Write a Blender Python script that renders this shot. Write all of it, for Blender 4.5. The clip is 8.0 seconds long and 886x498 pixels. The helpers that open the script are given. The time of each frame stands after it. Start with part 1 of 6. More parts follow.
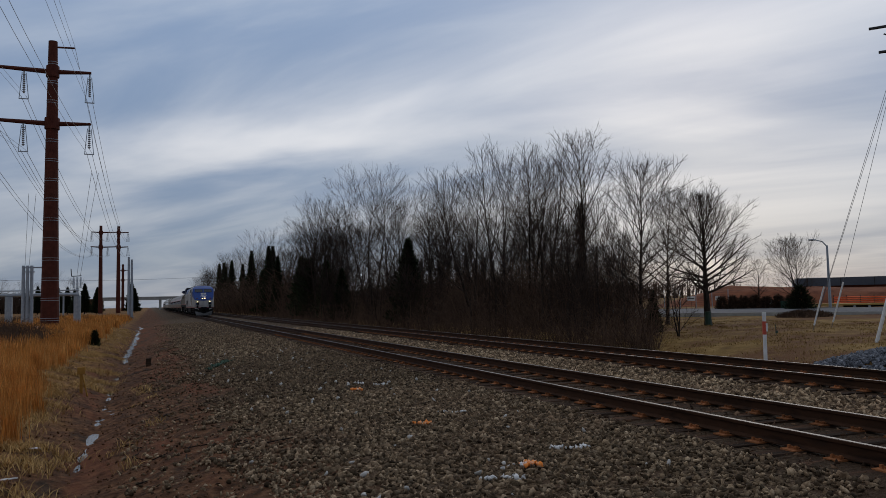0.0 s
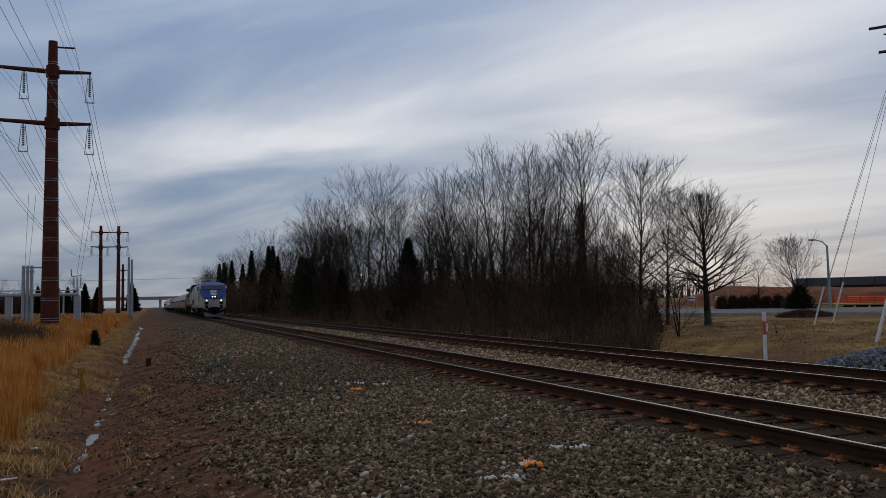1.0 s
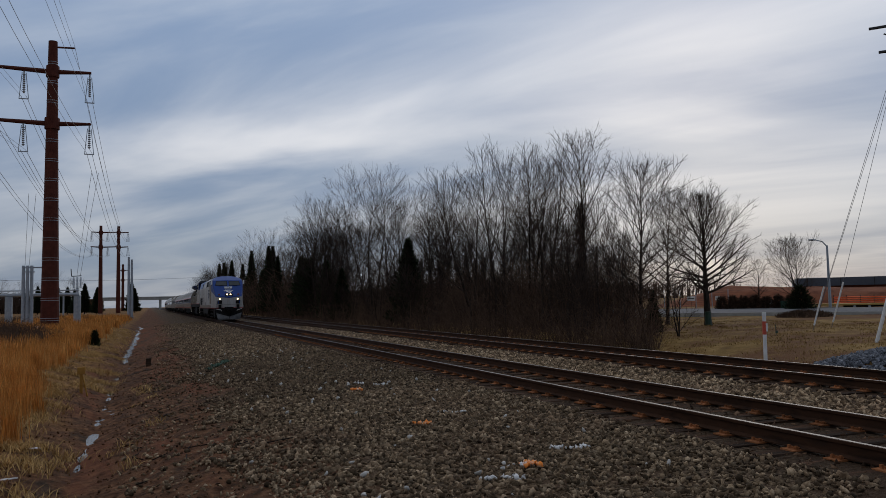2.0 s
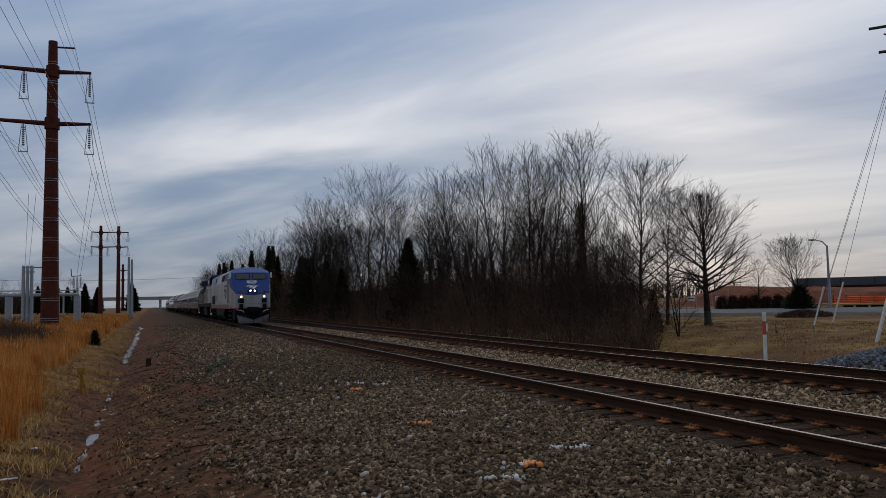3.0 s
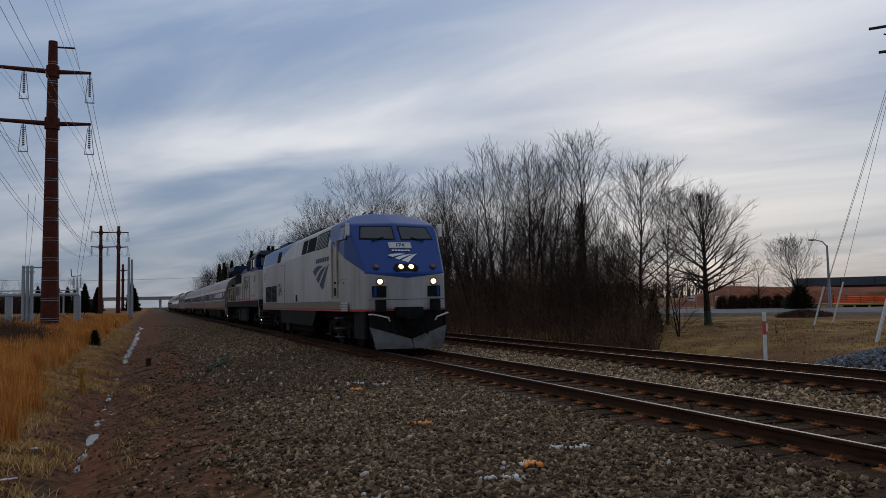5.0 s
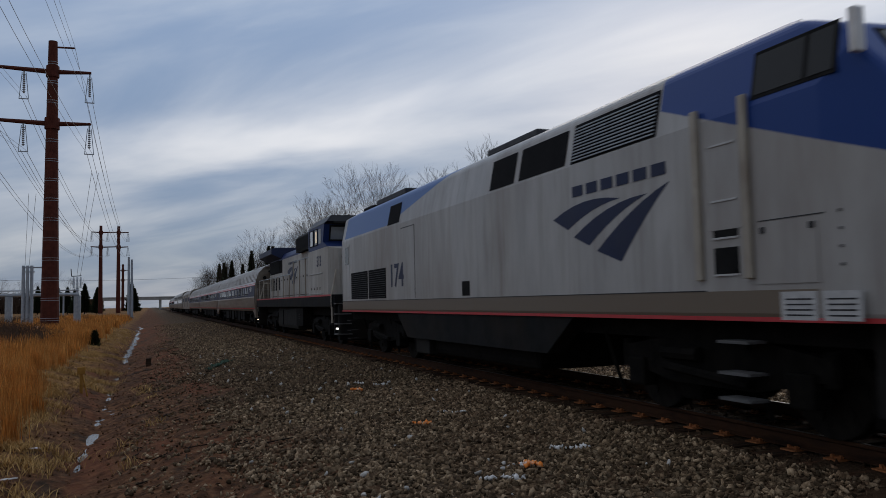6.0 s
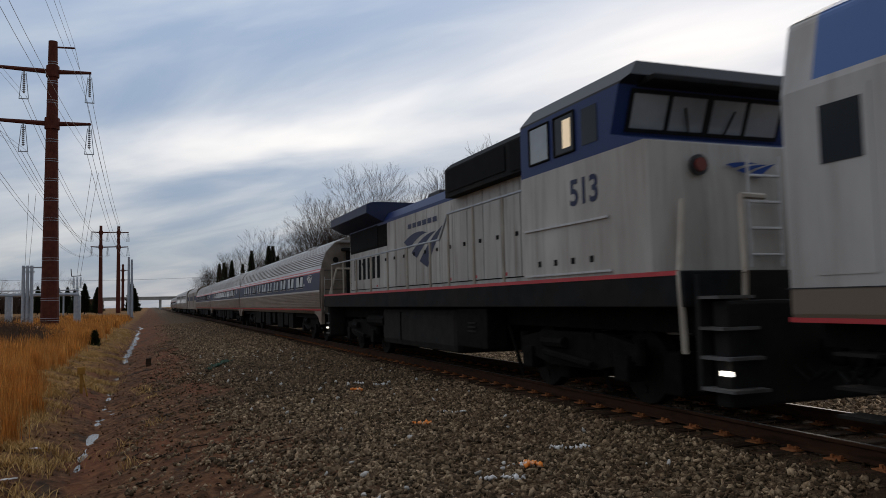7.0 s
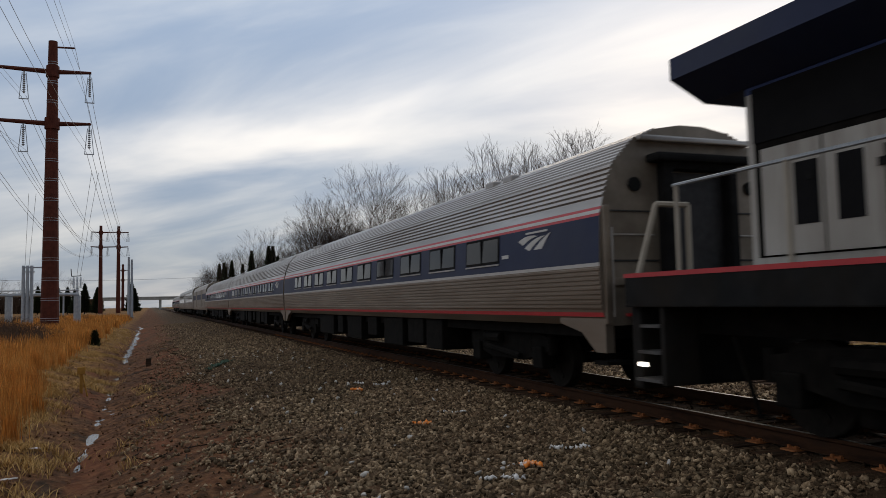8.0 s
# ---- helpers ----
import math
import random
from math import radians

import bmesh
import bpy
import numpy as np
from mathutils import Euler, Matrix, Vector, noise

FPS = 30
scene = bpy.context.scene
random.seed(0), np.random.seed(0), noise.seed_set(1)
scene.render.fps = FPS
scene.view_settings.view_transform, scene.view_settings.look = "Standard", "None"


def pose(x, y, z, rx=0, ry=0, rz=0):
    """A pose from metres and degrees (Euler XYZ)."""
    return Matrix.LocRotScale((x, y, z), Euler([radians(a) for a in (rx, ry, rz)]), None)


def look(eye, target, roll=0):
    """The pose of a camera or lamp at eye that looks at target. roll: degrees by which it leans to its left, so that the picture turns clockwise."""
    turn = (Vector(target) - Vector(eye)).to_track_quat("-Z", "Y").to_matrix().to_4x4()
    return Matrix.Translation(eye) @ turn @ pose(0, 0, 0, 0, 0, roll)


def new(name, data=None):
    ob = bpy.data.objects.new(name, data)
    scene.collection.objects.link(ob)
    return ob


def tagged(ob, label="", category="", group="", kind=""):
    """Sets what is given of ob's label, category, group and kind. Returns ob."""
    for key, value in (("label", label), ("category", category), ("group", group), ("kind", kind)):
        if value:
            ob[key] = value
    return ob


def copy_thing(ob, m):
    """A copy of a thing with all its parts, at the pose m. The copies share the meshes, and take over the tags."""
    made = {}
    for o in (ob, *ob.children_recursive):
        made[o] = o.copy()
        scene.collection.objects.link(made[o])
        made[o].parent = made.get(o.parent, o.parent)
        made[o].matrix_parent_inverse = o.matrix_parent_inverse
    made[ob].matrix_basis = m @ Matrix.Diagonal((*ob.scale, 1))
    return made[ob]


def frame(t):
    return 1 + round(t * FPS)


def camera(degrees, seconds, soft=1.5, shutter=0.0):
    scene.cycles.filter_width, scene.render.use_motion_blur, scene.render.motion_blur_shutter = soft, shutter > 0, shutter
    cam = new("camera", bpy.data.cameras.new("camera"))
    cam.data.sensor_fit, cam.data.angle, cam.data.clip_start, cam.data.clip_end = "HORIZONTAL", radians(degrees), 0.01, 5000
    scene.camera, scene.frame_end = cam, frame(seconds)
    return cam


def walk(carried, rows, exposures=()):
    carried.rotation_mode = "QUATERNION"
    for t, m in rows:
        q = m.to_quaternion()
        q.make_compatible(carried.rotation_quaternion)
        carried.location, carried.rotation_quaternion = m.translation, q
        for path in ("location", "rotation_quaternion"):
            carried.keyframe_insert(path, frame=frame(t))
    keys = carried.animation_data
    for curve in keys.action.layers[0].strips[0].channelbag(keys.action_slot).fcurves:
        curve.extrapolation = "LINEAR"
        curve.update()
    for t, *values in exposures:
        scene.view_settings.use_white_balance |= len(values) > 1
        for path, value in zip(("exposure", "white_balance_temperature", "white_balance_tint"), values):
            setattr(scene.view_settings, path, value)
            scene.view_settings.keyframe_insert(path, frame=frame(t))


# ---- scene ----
# Place: x across the tracks, y along them away from the camera, z = 0 at the rail tops.
EYE = Vector((0, 0, 1.469))
YAW, PITCH = radians(21.065), radians(3.851)
AIM = EYE + 100 * Vector((math.sin(YAW) * math.cos(PITCH), math.cos(YAW) * math.cos(PITCH), math.sin(PITCH)))
cam = camera(60.29, 8.0, soft=0.8, shutter=0.12)
STAND = look(EYE, AIM, -1.262)
walk(cam, [(0.0, STAND), (8.0, STAND)], [(0.0, 0.0, 6500, 10), (5.8, 0.05, 6500, 10), (6.5, 0.25, 6650, 10), (7.0, 0.42, 7000, 10), (8.0, 0.45, 7250, 10)])

# ---- light ----
SPEED, COACH_AT_END = 18.028, 8.592      # train speed, place of the first coach's front at 8 s
TRACK_A, TRACK_B, GAUGE = 7.19, 11.92, 1.505
world = bpy.data.worlds.new("overcast_sky")
scene.world = world
world.use_nodes = True
SUN_ELEV, SUN_AZ = radians(20), radians(40)      # azimuth from +y towards +x


def build_sky():
    nt = world.node_tree
    nt.nodes.clear()
    N = nt.nodes.new
    L = nt.links.new

    def math_node(op, a, b=None, clamp=False):
        n = N("ShaderNodeMath")
        n.operation, n.use_clamp = op, clamp
        for i, v in enumerate((a, b)):
            if v is None:
                continue
            if isinstance(v, (int, float)):
                n.inputs[i].default_value = v
            else:
                L(v, n.inputs[i])
        return n.outputs[0]

    out, bg = N("ShaderNodeOutputWorld"), N("ShaderNodeBackground")
    sky = N("ShaderNodeTexSky")
    sky.sky_type, sky.sun_disc = "NISHITA", False
    sky.sun_elevation, sky.sun_rotation = SUN_ELEV, SUN_AZ
    co = N("ShaderNodeTexCoord")
    sep = N("ShaderNodeSeparateXYZ")
    L(co.outputs["Generated"], sep.inputs[0])
    z = math_node("ADD", math_node("ABSOLUTE", sep.outputs[2]), 0.09)
    u, v = math_node("DIVIDE", sep.outputs[0], z), math_node("DIVIDE", sep.outputs[1], z)
    plane = N("ShaderNodeCombineXYZ")
    L(u, plane.inputs[0])
    L(v, plane.inputs[1])
    flat = N("ShaderNodeVectorRotate")        # the cloud bands run from behind on the right to ahead on the left
    flat.rotation_type = "Z_AXIS"
    flat.inputs["Angle"].default_value = radians(-33)
    L(plane.outputs[0], flat.inputs[0])

    def cloud(scale, stretch, turn, detail, rough, lo, hi, seed, warp=0.4):
        mp = N("ShaderNodeMapping")
        mp.inputs["Rotation"].default_value = (0, 0, radians(turn))
        mp.inputs["Scale"].default_value = (scale, scale * stretch, 1)
        mp.inputs["Location"].default_value = (seed, seed * 0.7, 0)
        L(flat.outputs[0], mp.inputs[0])
        nz = N("ShaderNodeTexNoise")
        nz.inputs["Scale"].default_value = 1.0
        nz.inputs["Detail"].default_value = detail
        nz.inputs["Roughness"].default_value = rough
        nz.inputs["Distortion"].default_value = warp
        L(mp.outputs[0], nz.inputs[0])
        r = N("ShaderNodeMapRange")
        r.interpolation_type = "SMOOTHSTEP"
        r.inputs[1].default_value, r.inputs[2].default_value = lo, hi
        L(nz.outputs[0], r.inputs[0])
        return r.outputs[0]

    streaks = cloud(0.72, 0.42, 0, 7, 0.50, 0.36, 0.68, 3.1, 0.6)
    wisps = cloud(1.5, 0.36, 0, 7, 0.52, 0.32, 0.72, 9.4, 0.7)
    patches = cloud(0.42, 0.55, 0, 5, 0.5, 0.38, 0.62, 5.2, 0.8)

    def mix(a, b, f):
        m = N("ShaderNodeMix")
        m.data_type = "RGBA"
        for s, x in ((m.inputs[6], a), (m.inputs[7], b)):
            if isinstance(x, tuple):
                s.default_value = (*x, 1)
            else:
                L(x, s)
        if isinstance(f, float):
            m.inputs[0].default_value = f
        else:
            L(f, m.inputs[0])
        return m.outputs[2]

    blue, grey, bright = (0.20, 0.285, 0.44), (0.38, 0.445, 0.555), (0.77, 0.78, 0.82)
    base = mix(blue, grey, wisps)
    dot = N("ShaderNodeVectorMath")
    dot.operation = "DOT_PRODUCT"
    L(co.outputs["Generated"], dot.inputs[0])
    dot.inputs[1].default_value = (math.sin(SUN_AZ) * math.cos(SUN_ELEV), math.cos(SUN_AZ) * math.cos(SUN_ELEV), math.sin(SUN_ELEV))
    wide = N("ShaderNodeMapRange")
    wide.inputs[1].default_value, wide.inputs[2].default_value, wide.inputs[3].default_value, wide.inputs[4].default_value = 0.55, 1.0, 0.82, 1.0
    L(dot.outputs["Value"], wide.inputs[0])
    lit = math_node("MULTIPLY", streaks, wide.outputs[0])
    base = mix(base, bright, math_node("MULTIPLY", lit, math_node("ADD", math_node("MULTIPLY", patches, 0.65), 0.38), True))
    # brighter and warmer low cloud towards the hidden sun
    near = N("ShaderNodeMapRange")
    near.inputs[1].default_value, near.inputs[2].default_value = 0.62, 1.0
    L(dot.outputs["Value"], near.inputs[0])
    base = mix(base, (0.95, 0.93, 0.90), math_node("MULTIPLY", math_node("MULTIPLY", near.outputs[0], 0.05), math_node("ADD", math_node("MULTIPLY", streaks, 0.6), 0.3), True))
    low = N("ShaderNodeMapRange")
    low.inputs[1].default_value, low.inputs[2].default_value = 0.20, 0.0
    L(sep.outputs[2], low.inputs[0])
    base = mix(base, (0.31, 0.365, 0.45), math_node("MULTIPLY", low.outputs[0], 0.45))
    scaled = N("ShaderNodeVectorMath")
    scaled.operation = "SCALE"
    scaled.inputs[3].default_value = 0.07
    L(sky.outputs[0], scaled.inputs[0])
    total = mix(scaled.outputs[0], base, 0.88)
    # the whole sky dims away from the hidden sun
    away = N("ShaderNodeMapRange")
    away.interpolation_type = "SMOOTHSTEP"
    away.inputs[1].default_value, away.inputs[2].default_value, away.inputs[3].default_value, away.inputs[4].default_value = -0.6, 0.9, 0.60, 0.98
    L(dot.outputs["Value"], away.inputs[0])
    # thinner cloud overhead lets more light through than the banks near the horizon
    high = N("ShaderNodeMapRange")
    high.inputs[1].default_value, high.inputs[2].default_value, high.inputs[3].default_value, high.inputs[4].default_value = 0.02, 0.42, 0.82, 1.24
    L(sep.outputs[2], high.inputs[0])
    L(total, bg.inputs[0])
    L(math_node("MULTIPLY", away.outputs[0], high.outputs[0]), bg.inputs[1])
    L(bg.outputs[0], out.inputs[0])


build_sky()
sun = new("sun", bpy.data.lights.new("sun", "SUN"))
sun.data.energy, sun.data.angle, sun.data.color = 0.45, radians(30), (1.0, 0.9, 0.78)
sun.matrix_world = look(Vector((math.sin(SUN_AZ), math.cos(SUN_AZ), math.tan(SUN_ELEV))) * 100, (0, 0, 0))
# ---- materials ----
def material(name, colours, scale=4.0, rough=0.8, metal=0.0, bump=0.0, bump_scale=None, stretch=(1, 1, 1), detail=6, vary=0.0, island=0.0,
             dirt=None, dirt_scale=0.7, dirt_amount=0.5, glow=None, glow_strength=1.0, coat=0.0, space="Object", spec=None):
    """Colours blended by a fine noise, a second, larger noise of dirt, fine relief, and a variation from piece to piece."""
    m = bpy.data.materials.new(name)
    m.use_nodes = True
    nt = m.node_tree
    N, L = nt.nodes.new, nt.links.new
    bsdf = nt.nodes["Principled BSDF"]
    bsdf.inputs["Roughness"].default_value, bsdf.inputs["Metallic"].default_value = rough, metal
    bsdf.inputs["Coat Weight"].default_value = coat
    bsdf.inputs["Specular IOR Level"].default_value = spec if spec is not None else (0.08 if rough > 0.7 else 0.5)
    co, mp = N("ShaderNodeTexCoord"), N("ShaderNodeMapping")
    mp.inputs["Scale"].default_value = stretch
    L(co.outputs[space], mp.inputs[0])

    def noise_at(s, d=detail, r=0.6):
        n = N("ShaderNodeTexNoise")
        n.inputs["Scale"].default_value, n.inputs["Detail"].default_value, n.inputs["Roughness"].default_value = s, d, r
        L(mp.outputs[0], n.inputs[0])
        return n.outputs[0]

    fine = noise_at(scale)
    ramp = N("ShaderNodeValToRGB")
    els = ramp.color_ramp.elements
    while len(els) < len(colours):
        els.new(0.5)
    for i, c in enumerate(colours):
        els[i].position = 0.32 + 0.36 * i / max(1, len(colours) - 1)
        els[i].color = (*c, 1)
    L(fine, ramp.inputs[0])
    col = ramp.outputs[0]
    if dirt:
        r = N("ShaderNodeMapRange")
        r.inputs[1].default_value, r.inputs[2].default_value, r.inputs[4].default_value = 0.42, 0.68, dirt_amount
        L(noise_at(dirt_scale, 5), r.inputs[0])
        mx = N("ShaderNodeMix")
        mx.data_type = "RGBA"
        mx.inputs[7].default_value = (*dirt, 1)
        L(r.outputs[0], mx.inputs[0])
        L(col, mx.inputs[6])
        col = mx.outputs[2]
    for amount, node, out in ((vary, "ShaderNodeObjectInfo", "Random"), (island, "ShaderNodeNewGeometry", "Random Per Island")):
        if amount:
            src = N(node)
            r = N("ShaderNodeMapRange")
            r.inputs[3].default_value, r.inputs[4].default_value = 1 - amount, 1 + amount
            L(src.outputs[out], r.inputs[0])
            hs = N("ShaderNodeHueSaturation")
            L(r.outputs[0], hs.inputs["Value"])
            L(col, hs.inputs["Color"])
            col = hs.outputs[0]
    L(col, bsdf.inputs["Base Color"])
    if bump:
        b = N("ShaderNodeBump")
        b.inputs["Strength"].default_value, b.inputs["Distance"].default_value = 1.0, bump
        L(noise_at(bump_scale or scale * 3), b.inputs["Height"])
        L(b.outputs[0], bsdf.inputs["Normal"])
    if glow:
        bsdf.inputs["Emission Color"].default_value = (*glow, 1)
        bsdf.inputs["Emission Strength"].default_value = glow_strength
    return m


M = {}
def mats():
    M["stone"] = material("ballast_stone", [(0.046, 0.029, 0.016), (0.155, 0.106, 0.062), (0.37, 0.275, 0.175)], 9, 0.9, bump=0.006, bump_scale=60, island=0.75, vary=0.6, dirt=(0.11, 0.065, 0.04), dirt_scale=0.5, dirt_amount=0.5)
    M["crib_stone"] = material("rust_stained_ballast", [(0.025, 0.014, 0.008), (0.085, 0.05, 0.029), (0.19, 0.125, 0.078)], 9, 0.9, bump=0.006, bump_scale=60, island=0.75, dirt=(0.07, 0.03, 0.014), dirt_scale=0.5, dirt_amount=0.6)
    M["pale_stone"] = material("pale_stone", [(0.4, 0.37, 0.33), (0.58, 0.55, 0.5)], 20, 0.9)
    M["sprayed"] = material("white_sprayed_stone", [(0.62, 0.6, 0.57), (0.78, 0.76, 0.73)], 30, 0.9)
    M["green_spray"] = material("green_sprayed_stone", [(0.03, 0.085, 0.055), (0.055, 0.10, 0.07), (0.1, 0.10, 0.08)], 14, 0.9)
    M["orange_paint"] = material("orange_marked_stone", [(0.95, 0.26, 0.05), (0.9, 0.3, 0.07), (0.8, 0.6, 0.45)], 14, 0.85)
    M["earth"] = material("earth", [(0.03, 0.014, 0.008), (0.10, 0.047, 0.024), (0.19, 0.096, 0.05)], 5.0, 0.95, bump=0.05, bump_scale=12, dirt=(0.08, 0.06, 0.04), dirt_scale=0.2)
    M["rail"] = material("rusty_rail", [(0.022, 0.012, 0.008), (0.056, 0.026, 0.014), (0.036, 0.019, 0.012)], 6, 0.8, 0.05, bump=0.003, stretch=(1, 0.3, 1))
    M["railtop"] = material("worn_rail_top", [(0.05, 0.044, 0.04), (0.10, 0.09, 0.085)], 8, 0.5, 0.6, stretch=(1, 0.05, 1))
    M["tie"] = material("weathered_tie", [(0.012, 0.008, 0.006), (0.034, 0.022, 0.015), (0.062, 0.040, 0.026)], 5, 0.95, bump=0.015, stretch=(0.4, 5, 5), vary=0.45, dirt=(0.12, 0.05, 0.022), dirt_scale=1.1, dirt_amount=0.5)
    M["plate"] = material("rusty_plate", [(0.17, 0.06, 0.022), (0.34, 0.135, 0.055)], 12, 0.85, 0.0, bump=0.004, vary=0.3)
    M["corten"] = material("weathering_steel", [(0.065, 0.02, 0.014), (0.11, 0.033, 0.022)], 3, 0.8, 0.0, bump=0.004)
    M["galv"] = material("galvanised_steel", [(0.28, 0.31, 0.34), (0.38, 0.41, 0.44)], 5, 0.55, 0.35)
    M["dark_metal"] = material("dark_metal", [(0.02, 0.02, 0.022), (0.045, 0.045, 0.048)], 6, 0.6, 0.4)
    M["wire"] = material("dull_wire", [(0.10, 0.10, 0.11), (0.14, 0.14, 0.15)], 6, 0.6, 0.3)
    M["bark"] = material("bark", [(0.014, 0.010, 0.008), (0.032, 0.024, 0.019), (0.055, 0.043, 0.035)], 7, 0.95, bump=0.02, stretch=(1, 1, 0.25), vary=0.3)
    M["twig"] = material("bare_twigs", [(0.035, 0.021, 0.015), (0.07, 0.044, 0.031)], 2, 0.95, vary=0.35)
    M["cedar"] = material("evergreen_leaves", [(0.014, 0.02, 0.010), (0.036, 0.044, 0.02)], 4, 0.9, island=0.5, vary=0.3)
    M["sedge"] = material("dry_sedge", [(0.38, 0.135, 0.028), (0.66, 0.28, 0.065), (0.74, 0.42, 0.14)], 1.6, 0.9, island=0.4, dirt=(0.22, 0.09, 0.03), dirt_scale=0.35)
    M["straw"] = material("pale_straw", [(0.36, 0.21, 0.07), (0.60, 0.40, 0.17)], 3, 0.9, island=0.35)
    M["lawn_blade"] = material("dormant_lawn_blades", [(0.15, 0.085, 0.026), (0.27, 0.165, 0.055), (0.36, 0.24, 0.095)], 1.2, 0.9, island=0.35)
    M["brush"] = material("brown_brush", [(0.05, 0.031, 0.022), (0.12, 0.074, 0.048)], 0.5, 0.95, island=0.5)
    M["water"] = material("ditch_water", [(0.03, 0.024, 0.018), (0.05, 0.04, 0.032)], 3, 0.12, 0.0, bump=0.004, bump_scale=12, spec=0.3)
    M["asphalt"] = material("asphalt", [(0.09, 0.09, 0.095), (0.14, 0.14, 0.145)], 8, 0.9, bump=0.005)
    M["concrete"] = material("concrete", [(0.30, 0.29, 0.27), (0.42, 0.41, 0.38)], 4, 0.9, bump=0.004, dirt=(0.2, 0.19, 0.17))
    M["brick"] = material("red_brick", [(0.085, 0.028, 0.016), (0.12, 0.04, 0.022)], 2, 0.9, bump=0.01)
    M["white_paint"] = material("white_paint", [(0.68, 0.67, 0.64), (0.8, 0.79, 0.77)], 4, 0.6, dirt=(0.45, 0.42, 0.38), dirt_scale=3, dirt_amount=0.4)
    M["red_paint"] = material("red_paint", [(0.45, 0.06, 0.03), (0.55, 0.08, 0.04)], 4, 0.6)
    M["orange_mesh"] = material("orange_fence_mesh", [(0.75, 0.12, 0.03), (0.9, 0.17, 0.05)], 5, 0.7)
    M["black"] = material("black_rubber", [(0.008, 0.008, 0.008), (0.018, 0.018, 0.018)], 4, 0.8)


mats()


def obj(name, bm, mat, parent=None, label="", smooth=False):
    me = bpy.data.meshes.new(name)
    bm.to_mesh(me)
    bm.free()
    for m in (mat if isinstance(mat, (list, tuple)) else [mat]):
        me.materials.append(m)
    if smooth:
        me.polygons.foreach_set("use_smooth", [True] * len(me.polygons))
    ob = new(name, me)
    if parent is not None:
        ob.parent = parent
    if label:
        tagged(ob, label)
    return ob


def part(name, bm, mat, parent, label="", smooth=False):
    return obj(name, bm, mat, parent, label, smooth)


def raw(name, verts, faces, mat, parent=None, smooth=False):
    me = bpy.data.meshes.new(name)
    me.from_pydata(verts, [], faces)
    for m in (mat if isinstance(mat, (list, tuple)) else [mat]):
        me.materials.append(m)
    if smooth:
        me.polygons.foreach_set("use_smooth", [True] * len(me.polygons))
    ob = new(name, me)
    if parent is not None:
        ob.parent = parent
    return ob


def thing(name, label, category, at=None, group="", kind=""):
    e = new(name)
    e.empty_display_size = 0.3
    if at is not None:
        e.matrix_basis = at if isinstance(at, Matrix) else Matrix.Translation(at)
    return tagged(e, label, category, group, kind)


def box(bm, x0, x1, y0, y1, z0, z1, bevel=0.0):
    r = bmesh.ops.create_cube(bm, size=1.0, matrix=Matrix.Translation(((x0 + x1) / 2, (y0 + y1) / 2, (z0 + z1) / 2)) @ Matrix.Diagonal((x1 - x0, y1 - y0, z1 - z0, 1)))
    if bevel:
        vs = set(r["verts"])
        bmesh.ops.bevel(bm, geom=[e for e in bm.edges if e.verts[0] in vs and e.verts[1] in vs], offset=bevel, segments=2, affect="EDGES", profile=0.6)
    return r["verts"]


def rod(bm, a, b, r, r2=None, seg=8, cap=True):
    a, b = Vector(a), Vector(b)
    d = b - a
    m = Matrix.Translation((a + b) / 2) @ d.to_track_quat("Z", "Y").to_matrix().to_4x4()
    return bmesh.ops.create_cone(bm, segments=seg, radius1=r, radius2=r if r2 is None else r2, depth=d.length, cap_ends=cap, matrix=m)["verts"]


def new_box(*a, **k):
    bm = bmesh.new()
    box(bm, *a, **k)
    return bm


def rods(pairs, r, seg=6):
    bm = bmesh.new()
    for a, b in pairs:
        rod(bm, a, b, r, seg=seg)
    return bm
# ---- ground and tracks ----
FAR = 1800.0
PROFILE = [(-400, 0.3), (-60, 0.2), (-20, 0.0), (-9, -0.15), (-4.5, -0.25), (-3, -0.35), (-1.7, -0.66), (-1.25, -0.83), (-1.0, -0.93), (-0.75, -0.86), (-0.3, -0.74), (0.8, -0.52), (2.2, -0.36),
           (4.2, -0.30), (5.3, -0.26), (5.9, -0.20), (8.5, -0.21), (9.2, -0.25), (10.0, -0.25), (10.6, -0.21), (13.2, -0.20), (14.0, -0.36), (15.4, -0.75), (17, -0.7), (20, -0.35), (26, -0.22), (40, 0.0), (60, 0.1), (120, 0.3), (600, 1.0)]


def bend(y):
    """How far the ditch wanders to the side."""
    return 0.34 * noise.noise((y * 0.14, 4.0, 2.0)) + 0.12 * noise.noise((y * 0.5, 1.0, 7.0))


def height(x, y):
    across = x
    if -3.5 < x < 0.9:
        x -= bend(y) * min(1, (x + 3.5) / 1.5, (0.9 - x) / 1.2)
    for (x0, z0), (x1, z1) in zip(PROFILE, PROFILE[1:]):
        if x <= x1:
            z = z0 + (z1 - z0) * max(0, (x - x0)) / (x1 - x0)
            break
    else:
        z = PROFILE[-1][1]
    rough = 0.05 if x < 1 or x > 14.5 else 0.02
    if -3 < x < 1.2 and y < 60:
        z += 0.05 * noise.noise((x * 3.7, y * 2.9, 1.7)) + 0.035 * noise.noise((x * 8, y * 6.5, 5.7))
    x = across
    return z + rough * (noise.noise((x * 0.9, y * 0.7, 3.1)) + 0.5 * noise.noise((x * 2.3, y * 2.1, 8.1)))


